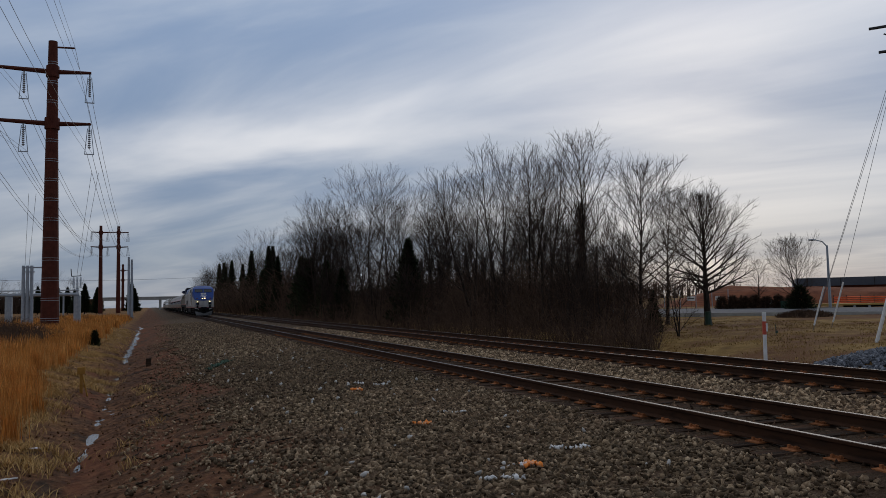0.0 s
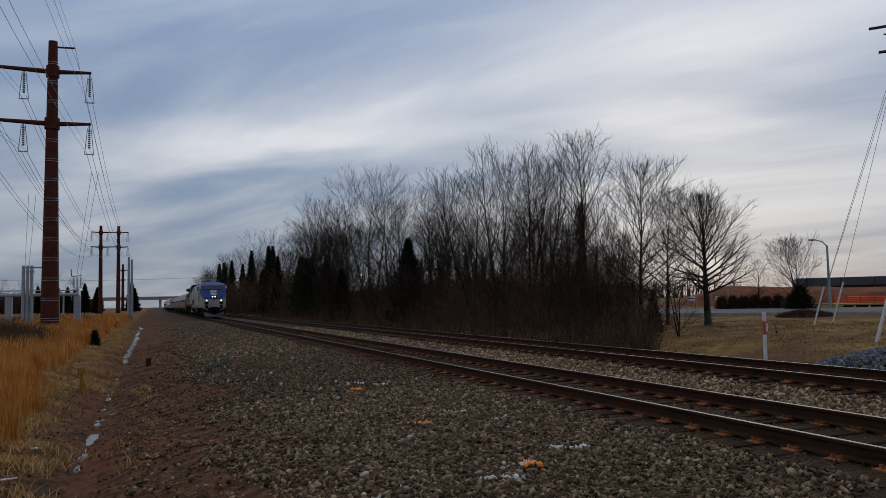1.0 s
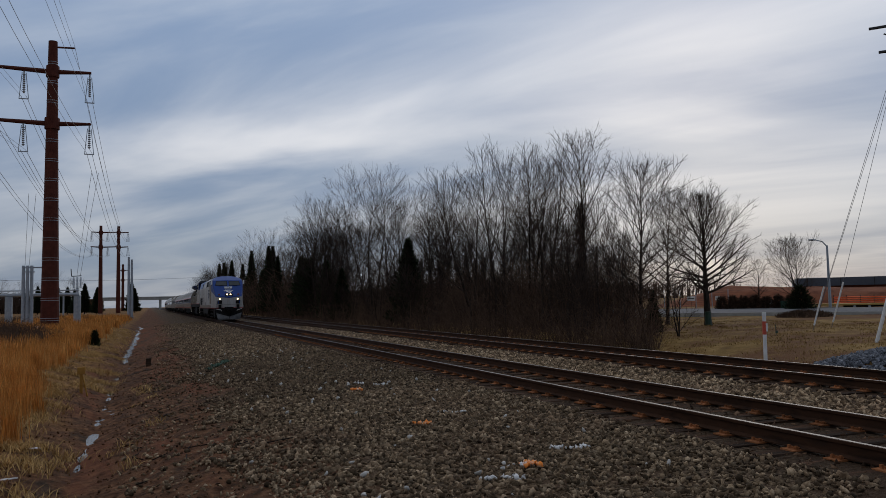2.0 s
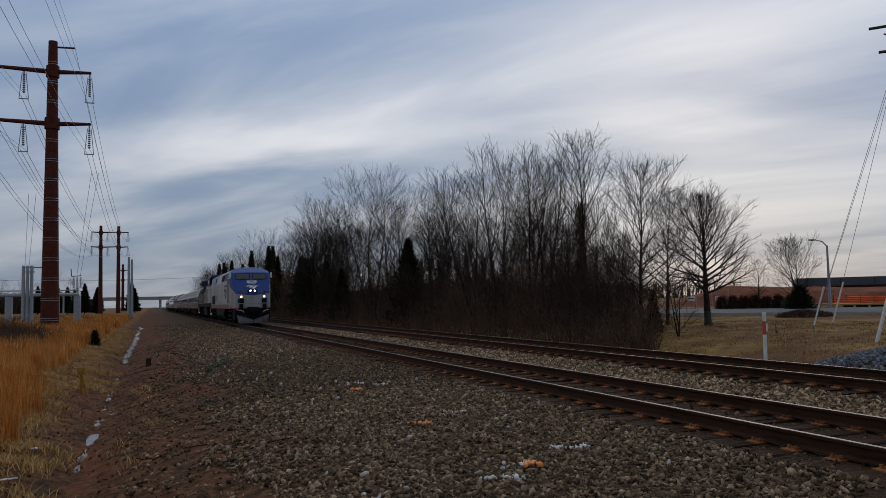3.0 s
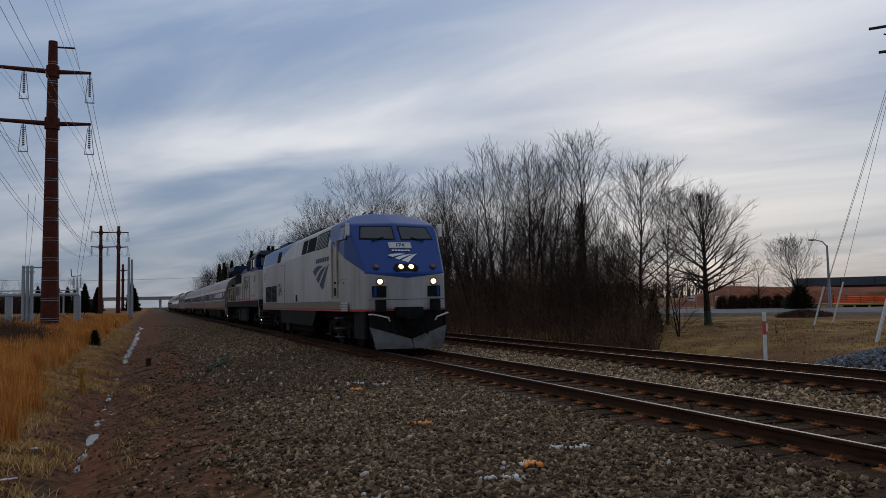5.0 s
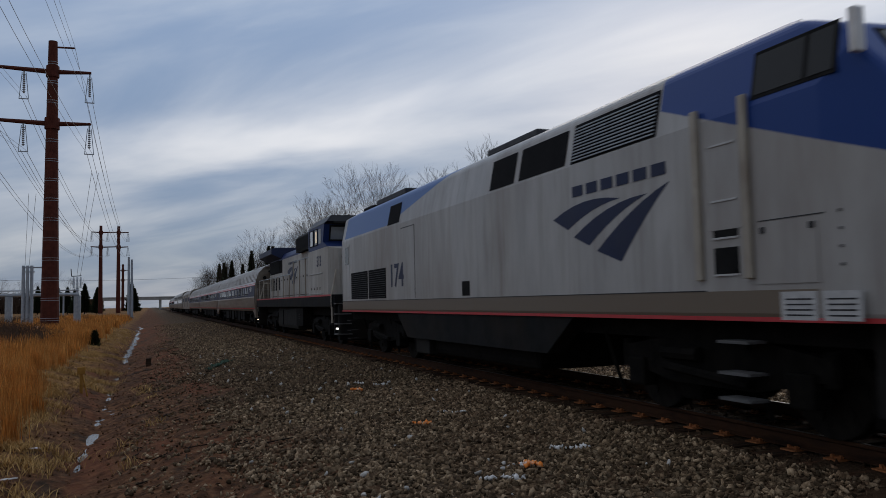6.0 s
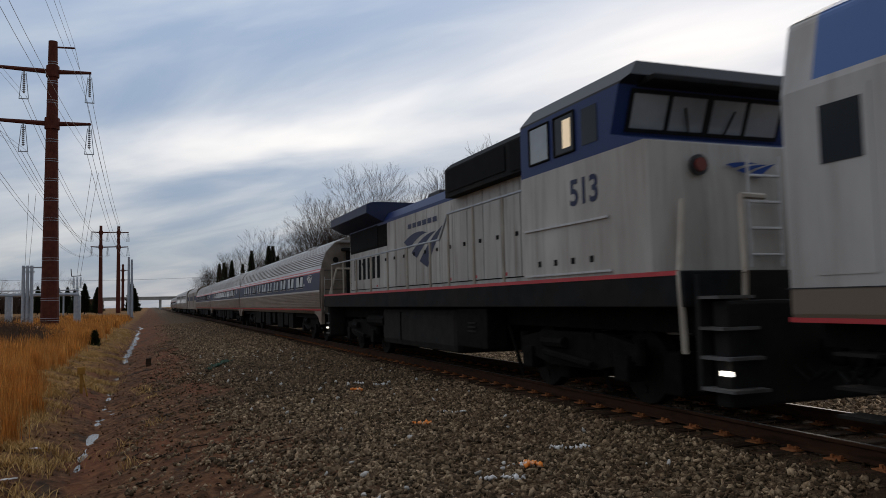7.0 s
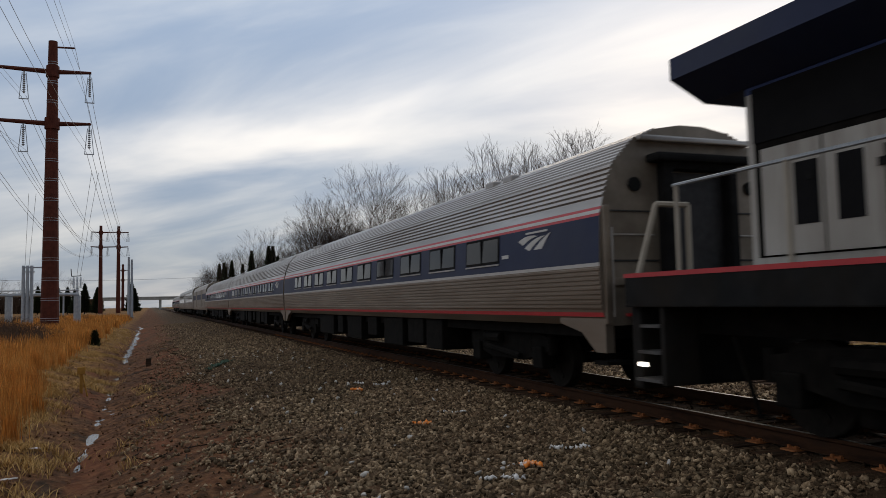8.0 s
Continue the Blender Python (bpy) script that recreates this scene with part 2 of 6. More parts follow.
def ground_material():
    """Gravel, bare earth, thatch and dry lawn that run into one another across the tracks."""
    m = bpy.data.materials.new("railway_ground")
    m.use_nodes = True
    nt = m.node_tree
    N, L = nt.nodes.new, nt.links.new
    bsdf = nt.nodes["Principled BSDF"]
    bsdf.inputs["Roughness"].default_value, bsdf.inputs["Specular IOR Level"].default_value = 0.95, 0.08
    co, sep = N("ShaderNodeTexCoord"), N("ShaderNodeSeparateXYZ")
    L(co.outputs["Object"], sep.inputs[0])

    def grain(s, d=5, r=0.6, stretch=(1, 1, 1)):
        mp, n = N("ShaderNodeMapping"), N("ShaderNodeTexNoise")
        mp.inputs["Scale"].default_value = stretch
        n.inputs["Scale"].default_value, n.inputs["Detail"].default_value, n.inputs["Roughness"].default_value = s, d, r
        L(co.outputs["Object"], mp.inputs[0])
        L(mp.outputs[0], n.inputs[0])
        return n.outputs[0]

    def calc(op, a, b):
        n = N("ShaderNodeMath")
        n.operation = op
        for k, v in enumerate((a, b)):
            if isinstance(v, (int, float)):
                n.inputs[k].default_value = v
            else:
                L(v, n.inputs[k])
        return n.outputs[0]

    def ease(v, lo, hi, top=1.0):
        r = N("ShaderNodeMapRange")
        r.interpolation_type = "SMOOTHSTEP"
        r.inputs[1].default_value, r.inputs[2].default_value, r.inputs[4].default_value = lo, hi, top
        L(v, r.inputs[0])
        return r.outputs[0]

    def ramp(v, colours):
        r = N("ShaderNodeValToRGB")
        while len(r.color_ramp.elements) < len(colours):
            r.color_ramp.elements.new(0.5)
        for k, c in enumerate(colours):
            r.color_ramp.elements[k].position = 0.32 + 0.36 * k / (len(colours) - 1)
            r.color_ramp.elements[k].color = (*c, 1)
        L(v, r.inputs[0])
        return r.outputs[0]

    def blend(a, b, f):
        mx = N("ShaderNodeMix")
        mx.data_type = "RGBA"
        L(f, mx.inputs[0])
        for k, v in ((6, a), (7, b)):
            if isinstance(v, tuple):
                mx.inputs[k].default_value = (*v, 1)
            else:
                L(v, mx.inputs[k])
        return mx.outputs[2]

    broad, uneven = grain(0.35, 4), grain(2.2, 6, 0.7)
    x = calc("ADD", sep.outputs[0], calc("ADD", calc("MULTIPLY", calc("SUBTRACT", broad, 0.5), 2.6), calc("MULTIPLY", calc("SUBTRACT", uneven, 0.5), 1.6)))
    # gravel darker than the loose stones: shaded gaps between them, put into the colour
    gravel = ramp(grain(22, 3), [(0.012, 0.0075, 0.0045), (0.077, 0.05, 0.029), (0.205, 0.145, 0.088)])
    gravel = blend(gravel, (0.10, 0.052, 0.028), ease(grain(0.35), 0.42, 0.70, 0.55))
    earth = ramp(grain(6), [(0.034, 0.016, 0.008), (0.112, 0.052, 0.026), (0.21, 0.105, 0.053)])
    earth = blend(earth, (0.17, 0.06, 0.03), ease(grain(0.8, 5, 0.6, (1, 0.35, 1)), 0.48, 0.66, 0.75))
    earth = blend(earth, (0.032, 0.025, 0.018), ease(grain(1.3, 6, 0.65, (1, 0.5, 1)), 0.52, 0.68, 0.75))
    thatch = ramp(grain(4, 6), [(0.07, 0.032, 0.012), (0.20, 0.098, 0.034), (0.34, 0.20, 0.08)])
    thatch = blend(thatch, (0.06, 0.036, 0.022), ease(grain(0.7), 0.5, 0.66, 0.75))
    lawn = ramp(grain(1.7, 7), [(0.12, 0.066, 0.020), (0.215, 0.128, 0.040), (0.30, 0.19, 0.07)])
    lawn = blend(lawn, (0.12, 0.052, 0.026), ease(grain(0.16, 6, 0.65, (0.6, 1.4, 1)), 0.45, 0.58, 0.85))
    col = blend(thatch, earth, ease(x, -2.3, -1.6))
    col = blend(col, gravel, ease(x, 0.7, 2.6))
    for lo, hi in ((5.75, 8.65), (10.5, 13.35)):      # rust and oil between and beside the rails
        inside = calc("MULTIPLY", ease(x, lo - 0.4, lo + 0.3), ease(x, hi + 0.4, hi - 0.3))
        col = blend(col, (0.04, 0.023, 0.013), calc("MULTIPLY", inside, 0.7))
    col = blend(col, earth, ease(x, 13.8, 14.6))
    col = blend(col, lawn, ease(calc("ADD", x, calc("MULTIPLY", ease(sep.outputs[1], 24, 19), -2.2)), 15.2, 16.4))
    L(col, bsdf.inputs["Base Color"])
    b = N("ShaderNodeBump")
    b.inputs["Strength"].default_value, b.inputs["Distance"].default_value = 1.0, 0.05
    L(grain(15, 6), b.inputs["Height"])
    L(b.outputs[0], bsdf.inputs["Normal"])
    return m


def build_ground():
    xs = [-400, -200, -100, -60, -40, -30, -24, -20, -16, -13, -11] + [-9 + 0.25 * i for i in range(100)] + [16 + 0.6 * i for i in range(24)] + [31, 34, 38, 42, 47, 52, 60, 75, 100, 150, 250, 600]
    ys = [-60, -40, -25, -15, -8, -3] + [0.3 * i for i in range(110)] + [33 + 0.8 * i for i in range(60)] + [82 + 3 * i for i in range(30)] + [175, 185, 200, 220, 250, 290, 340, 400, 500, 650, 850, 1100, 1400, FAR]
    verts = [(x, y, height(x, y)) for y in ys for x in xs]
    w = len(xs)
    faces = []
    for j in range(len(ys) - 1):
        for i in range(w - 1):
            faces.append((j * w + i, j * w + i + 1, (j + 1) * w + i + 1, (j + 1) * w + i))
    ob = raw("ground", verts, faces, ground_material(), smooth=True)
    tagged(ob, "gravel, bare earth and dry grass beside two railway tracks", "ground", kind="structure")
    return ob


ground = build_ground()
RAIL_SECTION = [(-0.07, -0.17), (0.07, -0.17), (0.07, -0.158), (0.012, -0.135), (0.010, -0.05), (0.034, -0.036), (0.036, -0.008), (0.028, 0.0), (-0.028, 0.0), (-0.036, -0.008), (-0.034, -0.036), (-0.010, -0.05), (-0.012, -0.135), (-0.07, -0.158)]


def rail_mesh(name, x, parent):
    ys = [-25, 0, 20, 50, 100, 200, 400, 900]
    verts = [(x + a, y, b) for y in ys for a, b in RAIL_SECTION]
    n = len(RAIL_SECTION)
    faces, idx = [], []
    for j in range(len(ys) - 1):
        for i in range(n):
            k = (i + 1) % n
            faces.append((j * n + i, j * n + k, (j + 1) * n + k, (j + 1) * n + i))
            idx.append(1 if i == 7 else 0)
    ob = raw(name, verts, faces, [M["rail"], M["railtop"]], parent)
    ob.data.polygons.foreach_set("material_index", idx)
    return ob


def tie_mesh(rng):
    bm = new_box(-1.3, 1.3, -0.115, 0.115, -0.17, 0.0, bevel=0.014)
    for v in bm.verts:
        v.co += Vector((rng.uniform(-.03, .03), rng.uniform(-.012, .012), rng.uniform(-.012, .008)))
    me = bpy.data.meshes.new("tie")
    bm.to_mesh(me)
    bm.free()
    me.materials.append(M["tie"])
    return me


def plate_mesh():
    bm = new_box(-0.18, 0.18, -0.095, 0.095, 0, 0.016)
    for dx in (-0.1, 0.1):
        for dy in (-0.05, 0.05):
            box(bm, dx - 0.014, dx + 0.014, dy - 0.014, dy + 0.014, 0.016, 0.05)
    for sx in (-1, 1):
        box(bm, sx * 0.075 - 0.02, sx * 0.075 + 0.02, -0.06, 0.06, 0.012, 0.035)
    me = bpy.data.meshes.new("tie_plate")
    bm.to_mesh(me)
    bm.free()
    me.materials.append(M["plate"])
    return me


def build_track(name, x, label):
    rng = random.Random(int(x * 10))
    tr = thing(name, label, "railway track", (0, 0, 0), kind="structure")
    for s in (-1, 1):
        rail_mesh("rail", x + s * GAUGE / 2, tr)
    ties, plate = [tie_mesh(rng) for _ in range(6)], plate_mesh()
    verts, faces = [], []
    y, n = -6.0, 0
    while y < 330:
        y += 0.53 + rng.uniform(-0.03, 0.03)
        dx, turn = rng.uniform(-.07, .07), rng.uniform(-1.6, 1.6)
        if 3 < y < 75:
            t = new("tie", rng.choice(ties))
            t.parent, t.matrix_basis = tr, pose(x + dx, y, -0.19, 0, 0, turn + rng.choice((0, 180)))
            for s in (-1, 1):
                if y < 42:
                    p = new("tie_plate", plate)
                    p.parent, p.matrix_basis = tr, pose(x + s * GAUGE / 2, y, -0.188)
        else:
            b = len(verts)
            verts += [(x + dx + a * 1.3, y + c * 0.115, z) for z in (-0.36, -0.19) for a, c in ((-1, -1), (1, -1), (1, 1), (-1, 1))]
            faces += [tuple(b + i for i in f) for f in ((4, 5, 6, 7), (0, 1, 5, 4), (1, 2, 6, 5), (2, 3, 7, 6), (3, 0, 4, 7))]
    tagged(raw("far_ties", verts, faces, M["tie"], tr), kind="stuff")
    return tr


build_track("track_1", TRACK_A, "rusty railway track on weathered wooden ties, the nearer of two")
build_track("track_2", TRACK_B, "rusty railway track on weathered wooden ties, beside bare woods")

# ---- ballast stones ----
PHI = (1 + 5 ** 0.5) / 2
ICO_V = np.array([(-1, PHI, 0), (1, PHI, 0), (-1, -PHI, 0), (1, -PHI, 0), (0, -1, PHI), (0, 1, PHI), (0, -1, -PHI), (0, 1, -PHI), (PHI, 0, -1), (PHI, 0, 1), (-PHI, 0, -1), (-PHI, 0, 1)]) / 1.9
ICO_F = np.array([(0, 11, 5), (0, 5, 1), (0, 1, 7), (0, 7, 10), (0, 10, 11), (1, 5, 9), (5, 11, 4), (11, 10, 2), (10, 7, 6), (7, 1, 8), (3, 9, 4), (3, 4, 2), (3, 2, 6), (3, 6, 8), (3, 8, 9), (4, 9, 5), (2, 4, 11), (6, 2, 10), (8, 6, 7), (9, 8, 1)])
rng_np = np.random.default_rng(5)


OCT_V = np.array([(1, 0, 0), (-1, 0, 0), (0, 1, 0), (0, -1, 0), (0, 0, 1), (0, 0, -1)]) * 1.1
OCT_F = np.array([(0, 2, 4), (2, 1, 4), (1, 3, 4), (3, 0, 4), (2, 0, 5), (1, 2, 5), (3, 1, 5), (0, 3, 5)])


def rock_shapes(n):
    return [ICO_V * rng_np.uniform(0.6, 1.25, (12, 1)) * rng_np.uniform((1.0, 0.7, 0.32), (1.55, 1.1, 0.6)) for _ in range(n)]


def spin(n):
    """n random rotation matrices."""
    q = rng_np.normal(size=(n, 4))
    q /= np.linalg.norm(q, axis=1)[:, None]
    w, x, y, z = q.T
    return np.stack([1 - 2 * (y * y + z * z), 2 * (x * y - z * w), 2 * (x * z + y * w), 2 * (x * y + z * w), 1 - 2 * (x * x + z * z), 2 * (y * z - x * w), 2 * (x * z - y * w), 2 * (y * z + x * w), 1 - 2 * (x * x + y * y)], 1).reshape(n, 3, 3)


def mesh_from(name, v, f, mat, parent=None):
    """A mesh of triangles from two arrays."""
    me = bpy.data.meshes.new(name)
    me.vertices.add(len(v))
    me.vertices.foreach_set("co", np.ascontiguousarray(v, dtype=np.float32).ravel())
    me.loops.add(len(f) * 3)
    me.loops.foreach_set("vertex_index", np.ascontiguousarray(f, dtype=np.int32).ravel())
    me.polygons.add(len(f))
    me.polygons.foreach_set("loop_start", np.arange(0, len(f) * 3, 3, dtype=np.int32))
    me.update(calc_edges=True)
    me.materials.append(mat)
    ob = new(name, me)
    if parent is not None:
        ob.parent = parent
    return ob


def rocks(name, spots, size, mat, label, sink=0.25, rough=False):
    """Stones of random shape at the spots (x, y, z), joined; rough ones are of eight faces."""
    n = len(spots)
    shapes = np.array([OCT_V * rng_np.uniform(0.7, 1.2, (6, 1)) * (1.35, .95, .5) for _ in range(24)] if rough else rock_shapes(24))
    v = shapes[rng_np.integers(0, 24, n)] * size[:, None, None]
    v = np.einsum("nij,nkj->nki", spin(n), v)
    c = np.array(spots)
    c[:, 2] += size * (0.45 - sink)
    v = (v + c[:, None, :]).reshape(-1, 3)
    f = ((OCT_F if rough else ICO_F)[None] + shapes.shape[1] * np.arange(n)[:, None, None]).reshape(-1, 3)
    ob = mesh_from(name, v, f, mat)
    return tagged(ob, label, "gravel", kind="stuff")


def scatter(x0, x1, y0, y1, per_m2, keep=None):
    n = int((x1 - x0) * (y1 - y0) * per_m2)
    xs, ys = rng_np.uniform(x0, x1, n), rng_np.uniform(y0, y1, n)
    return [(x, y, height(x, y)) for x, y in zip(xs, ys) if keep is None or keep(x, y)]


def on_bed(x, y):
    """Thinner towards the earth bank, nothing on it."""
    edge = 1.15 + 1.2 * noise.noise((y * 0.25, 2.0, 0)) + 0.4 * noise.noise((x * 1.5, y * 1.5, 4))
    return x > edge or rng_np.random() < 0.16


def build_ballast():
    near = scatter(-0.4, 5.9, 4.8, 15, 400, on_bed)
    mid = scatter(-0.2, 5.9, 15, 27, 250, on_bed)
    far = scatter(0.2, 5.9, 27, 46, 100, on_bed)
    far += scatter(0.4, 5.9, 46, 85, 26, on_bed)
    cribs = scatter(5.9, 8.55, 5, 30, 80) + scatter(10.6, 13.3, 9, 40, 45)
    cribs = [(x, y, z - 0.02) for x, y, z in cribs]
    middle = scatter(8.5, 10.6, 6, 24, 170) + scatter(8.5, 10.6, 24, 55, 60) + scatter(13.2, 15, 10, 40, 50)
    for name, spots, lo, hi in (("ballast_stones", near, 0.016, 0.038), ("ballast_stones", mid, 0.018, 0.038), ("ballast_stones", far, 0.024, 0.05), ("ballast_stones", cribs, 0.02, 0.042), ("ballast_stones", middle, 0.024, 0.05)):
        size = rng_np.uniform(lo, hi, len(spots)) * rng_np.choice([0.7, 1, 1, 1.25], len(spots))
        rocks(name, spots, size, M["crib_stone" if spots is cribs else "stone"], "loose grey crushed-stone ballast beside the rails", rough=spots is not near)
    # the nearest large stones lie singly
    shapes = []
    for s in rock_shapes(10):
        me = bpy.data.meshes.new("stone")
        me.from_pydata([tuple(p) for p in s], [], [tuple(int(i) for i in f) for f in ICO_F])
        me.materials.append(M["stone"])
        shapes.append(me)
    for x, y, z in scatter(1.2, 5.6, 6.2, 9.6, 19.5):
        o = new("stone", random.choice(shapes))
        o.parent = ground
        k = random.uniform(0.026, 0.046)
        o.matrix_basis = pose(x, y, z + 0.3 * k, random.uniform(0, 360), random.uniform(0, 360), random.uniform(0, 360)) @ Matrix.Diagonal((k, k, k, 1))
    # survey marks: stones sprayed orange, white and green
    def streak(x0, y0, x1, y1, count, wide=.035):
        out = []
        for _ in range(count):
            u = random.random()
            a, b = x0 + (x1 - x0) * u + random.gauss(0, wide), y0 + (y1 - y0) * u + random.gauss(0, wide)
            out.append((a, b, height(a, b) + 0.045))
        return out

    for x0, y0, x1, y1 in ((3.78, 14.95, 3.95, 14.75), (3.60, 10.48, 3.74, 10.38), (3.66, 7.32, 3.80, 7.25)):
        spots = streak(x0, y0, x1, y1, 14)
        rocks("painted_stones", spots, rng_np.uniform(.02, .038, len(spots)), M["orange_paint"], "orange spray-painted survey mark on the ballast", 0.1)
    spots = []
    for mark in ((3.4, 7.28, 3.85, 7.32), (3.05, 6.98, 3.3, 6.95), (3.25, 6.95, 3.42, 6.82), (4.35, 7.9, 4.62, 7.72), (4.5, 7.75, 4.75, 7.72), (4.2, 11.2, 4.5, 10.9), (4.38, 15.6, 4.6, 15.3), (4.05, 16.2, 4.2, 15.8)):
        spots += streak(*mark, 11)
    rocks("whitened_stones", spots, rng_np.uniform(.015, .028, len(spots)), M["sprayed"], "white spray-painted survey marks on the ballast", 0.1)
    spots = streak(1.6, 23.4, 2.4, 25.6, 60, .07)
    rocks("greened_stones", spots, rng_np.uniform(.03, .05, len(spots)), M["green_spray"], "green spray-painted survey mark on the ballast", 0.1)
    spots = scatter(1.0, 5.5, 6, 30, 1.0)
    spots = [(x, y, z + 0.025) for x, y, z in spots]
    rocks("pale_stones", spots, rng_np.uniform(.02, .045, len(spots)), M["pale_stone"], "scattered pale stones on the grey ballast", 0.1)
    # heap of dark stone behind the farther track
    def heap(x, y):
        return max(0.0, 0.6 * (1 - ((x - 17.6) / 2.2) ** 2 - ((y - 13.4) / 3.2) ** 2))
    spots = [(x, y, z + heap(x, y)) for x, y, z in scatter(15.3, 20, 10, 17, 190, lambda x, y: heap(x, y) > 0)]
    M["heap"] = material("dark_stone", [(0.045, 0.048, 0.055), (0.12, 0.125, 0.14), (0.2, 0.205, 0.22)], 8, 0.9, island=0.5)
    rocks("stone_heap", spots, rng_np.uniform(.04, .075, len(spots)), M["heap"], "heap of dark crushed stone beside the farther track")


build_ballast()
# ---- plants ----
def blades(name, roots, heights, lean, width, mat, label, category="grass", spread=0.05):
    """Thin bent blades at the roots, joined."""
    n = len(roots)
    r = np.array(roots, dtype=float)
    h = np.asarray(heights, dtype=float)
    a, w = rng_np.uniform(0, 2 * np.pi, n), rng_np.uniform(0, 2 * np.pi, n)
    l = rng_np.uniform(0.2, 1, n) * lean * h
    side = np.stack([np.cos(w), np.sin(w), np.zeros(n)], 1) * (width * rng_np.uniform(0.6, 1.4, n))[:, None]
    bend = np.stack([np.cos(a), np.sin(a), np.zeros(n)], 1) * l[:, None]
    up = np.stack([np.zeros(n), np.zeros(n), h], 1)
    low = -up * 0.05
    v = np.stack([r + low - side, r + low + side, r + up * 0.6 + bend * 0.35 - side * 0.8, r + up * 0.6 + bend * 0.35 + side * 0.8, r + up + bend], 1).reshape(-1, 3)
    f = (np.array([(0, 1, 3), (0, 3, 2), (2, 3, 4)])[None] + 5 * np.arange(n)[:, None, None]).reshape(-1, 3)
    return tagged(mesh_from(name, v, f, mat), label, category, kind="stuff")


def clumps(x0, x1, y0, y1, per_m2, blades_each, radius, keep):
    out = []
    for x, y, z in scatter(x0, x1, y0, y1, per_m2, keep):
        k = random.uniform(0.55, 1.15)
        for _ in range(blades_each):
            dx, dy = random.gauss(0, radius), random.gauss(0, radius)
            out.append(((x + dx, y + dy, height(x + dx, y + dy)), k))
    return out


def sedge_here(x, y):
    edge = -2.0 - 0.055 * max(0, min(y, 30) - 14) + 0.5 * noise.noise((y * 0.4, 1, 0))
    if y < 12.5:
        edge -= (12.5 - y) * 0.25
    if 21 < y < 24.5:
        edge -= 0.35
    if 33 < y < 47 and x < -4.4:
        return False
    return x < edge and noise.noise((x * 0.35, y * 0.3, 7)) > -0.35


def build_grass():
    tall = clumps(-4.4, -1.6, 9.5, 30, 11, 44, 0.095, sedge_here) + clumps(-8, -1.6, 30, 62, 6, 26, 0.15, sedge_here) + clumps(-12, -2.2, 62, 130, 1.6, 12, 0.25, sedge_here)
    roots, k = [a for a, b in tall], np.array([b for a, b in tall])
    ys = np.array([a[1] for a in roots])
    blades("dry_sedge", roots, k * 0.78 * rng_np.uniform(0.6, 1.1, len(k)), 0.28, np.where(ys < 30, 0.0045, np.where(ys < 62, 0.012, 0.03)), M["sedge"], "tall orange-brown dry sedge grass along a ditch")
    low = clumps(-3.6, -0.9, 7.5, 40, 12, 44, 0.16, lambda x, y: x < -1.1 + 0.5 * noise.noise((y * 0.8, 3, 1)) and noise.noise((x * 1.1, y * 0.8, 2)) > 0.08)
    low += clumps(-0.7, 0.3, 8, 22, 0.9, 26, 0.12, lambda x, y: True)
    low += clumps(-2.8, -1.3, 40, 75, 6, 20, 0.15, lambda x, y: True)
    roots, k = [a for a, b in low], np.array([b for a, b in low])
    blades("straw", roots, k * 0.13, 1.8, 0.006, M["straw"], "flattened pale straw beside the ditch")
    lawn = clumps(15.2, 34, 13, 45, 4.5, 12, 0.22, lambda x, y: noise.noise((x * 0.5, y * 0.5, 4)) > -0.2)
    roots, k = [a for a, b in lawn], np.array([b for a, b in lawn])
    blades("lawn_tufts", roots, k * 0.07, 1.6, 0.010, M["lawn_blade"], "short dormant brown lawn grass")


build_grass()


def tube(verts, faces, pts, radii, seg):
    """Adds a tapered tube along the points."""
    b = len(verts)
    for i, (p, r) in enumerate(zip(pts, radii)):
        d = (pts[min(i + 1, len(pts) - 1)] - pts[max(i - 1, 0)]).normalized()
        u = d.orthogonal().normalized()
        v = d.cross(u)
        for k in range(seg):
            a = 2 * math.pi * k / seg
            verts.append(p + (u * math.cos(a) + v * math.sin(a)) * r)
    for i in range(len(pts) - 1):
        for k in range(seg):
            q = (k + 1) % seg
            faces.append((b + i * seg + k, b + i * seg + q, b + (i + 1) * seg + q, b + (i + 1) * seg + k))


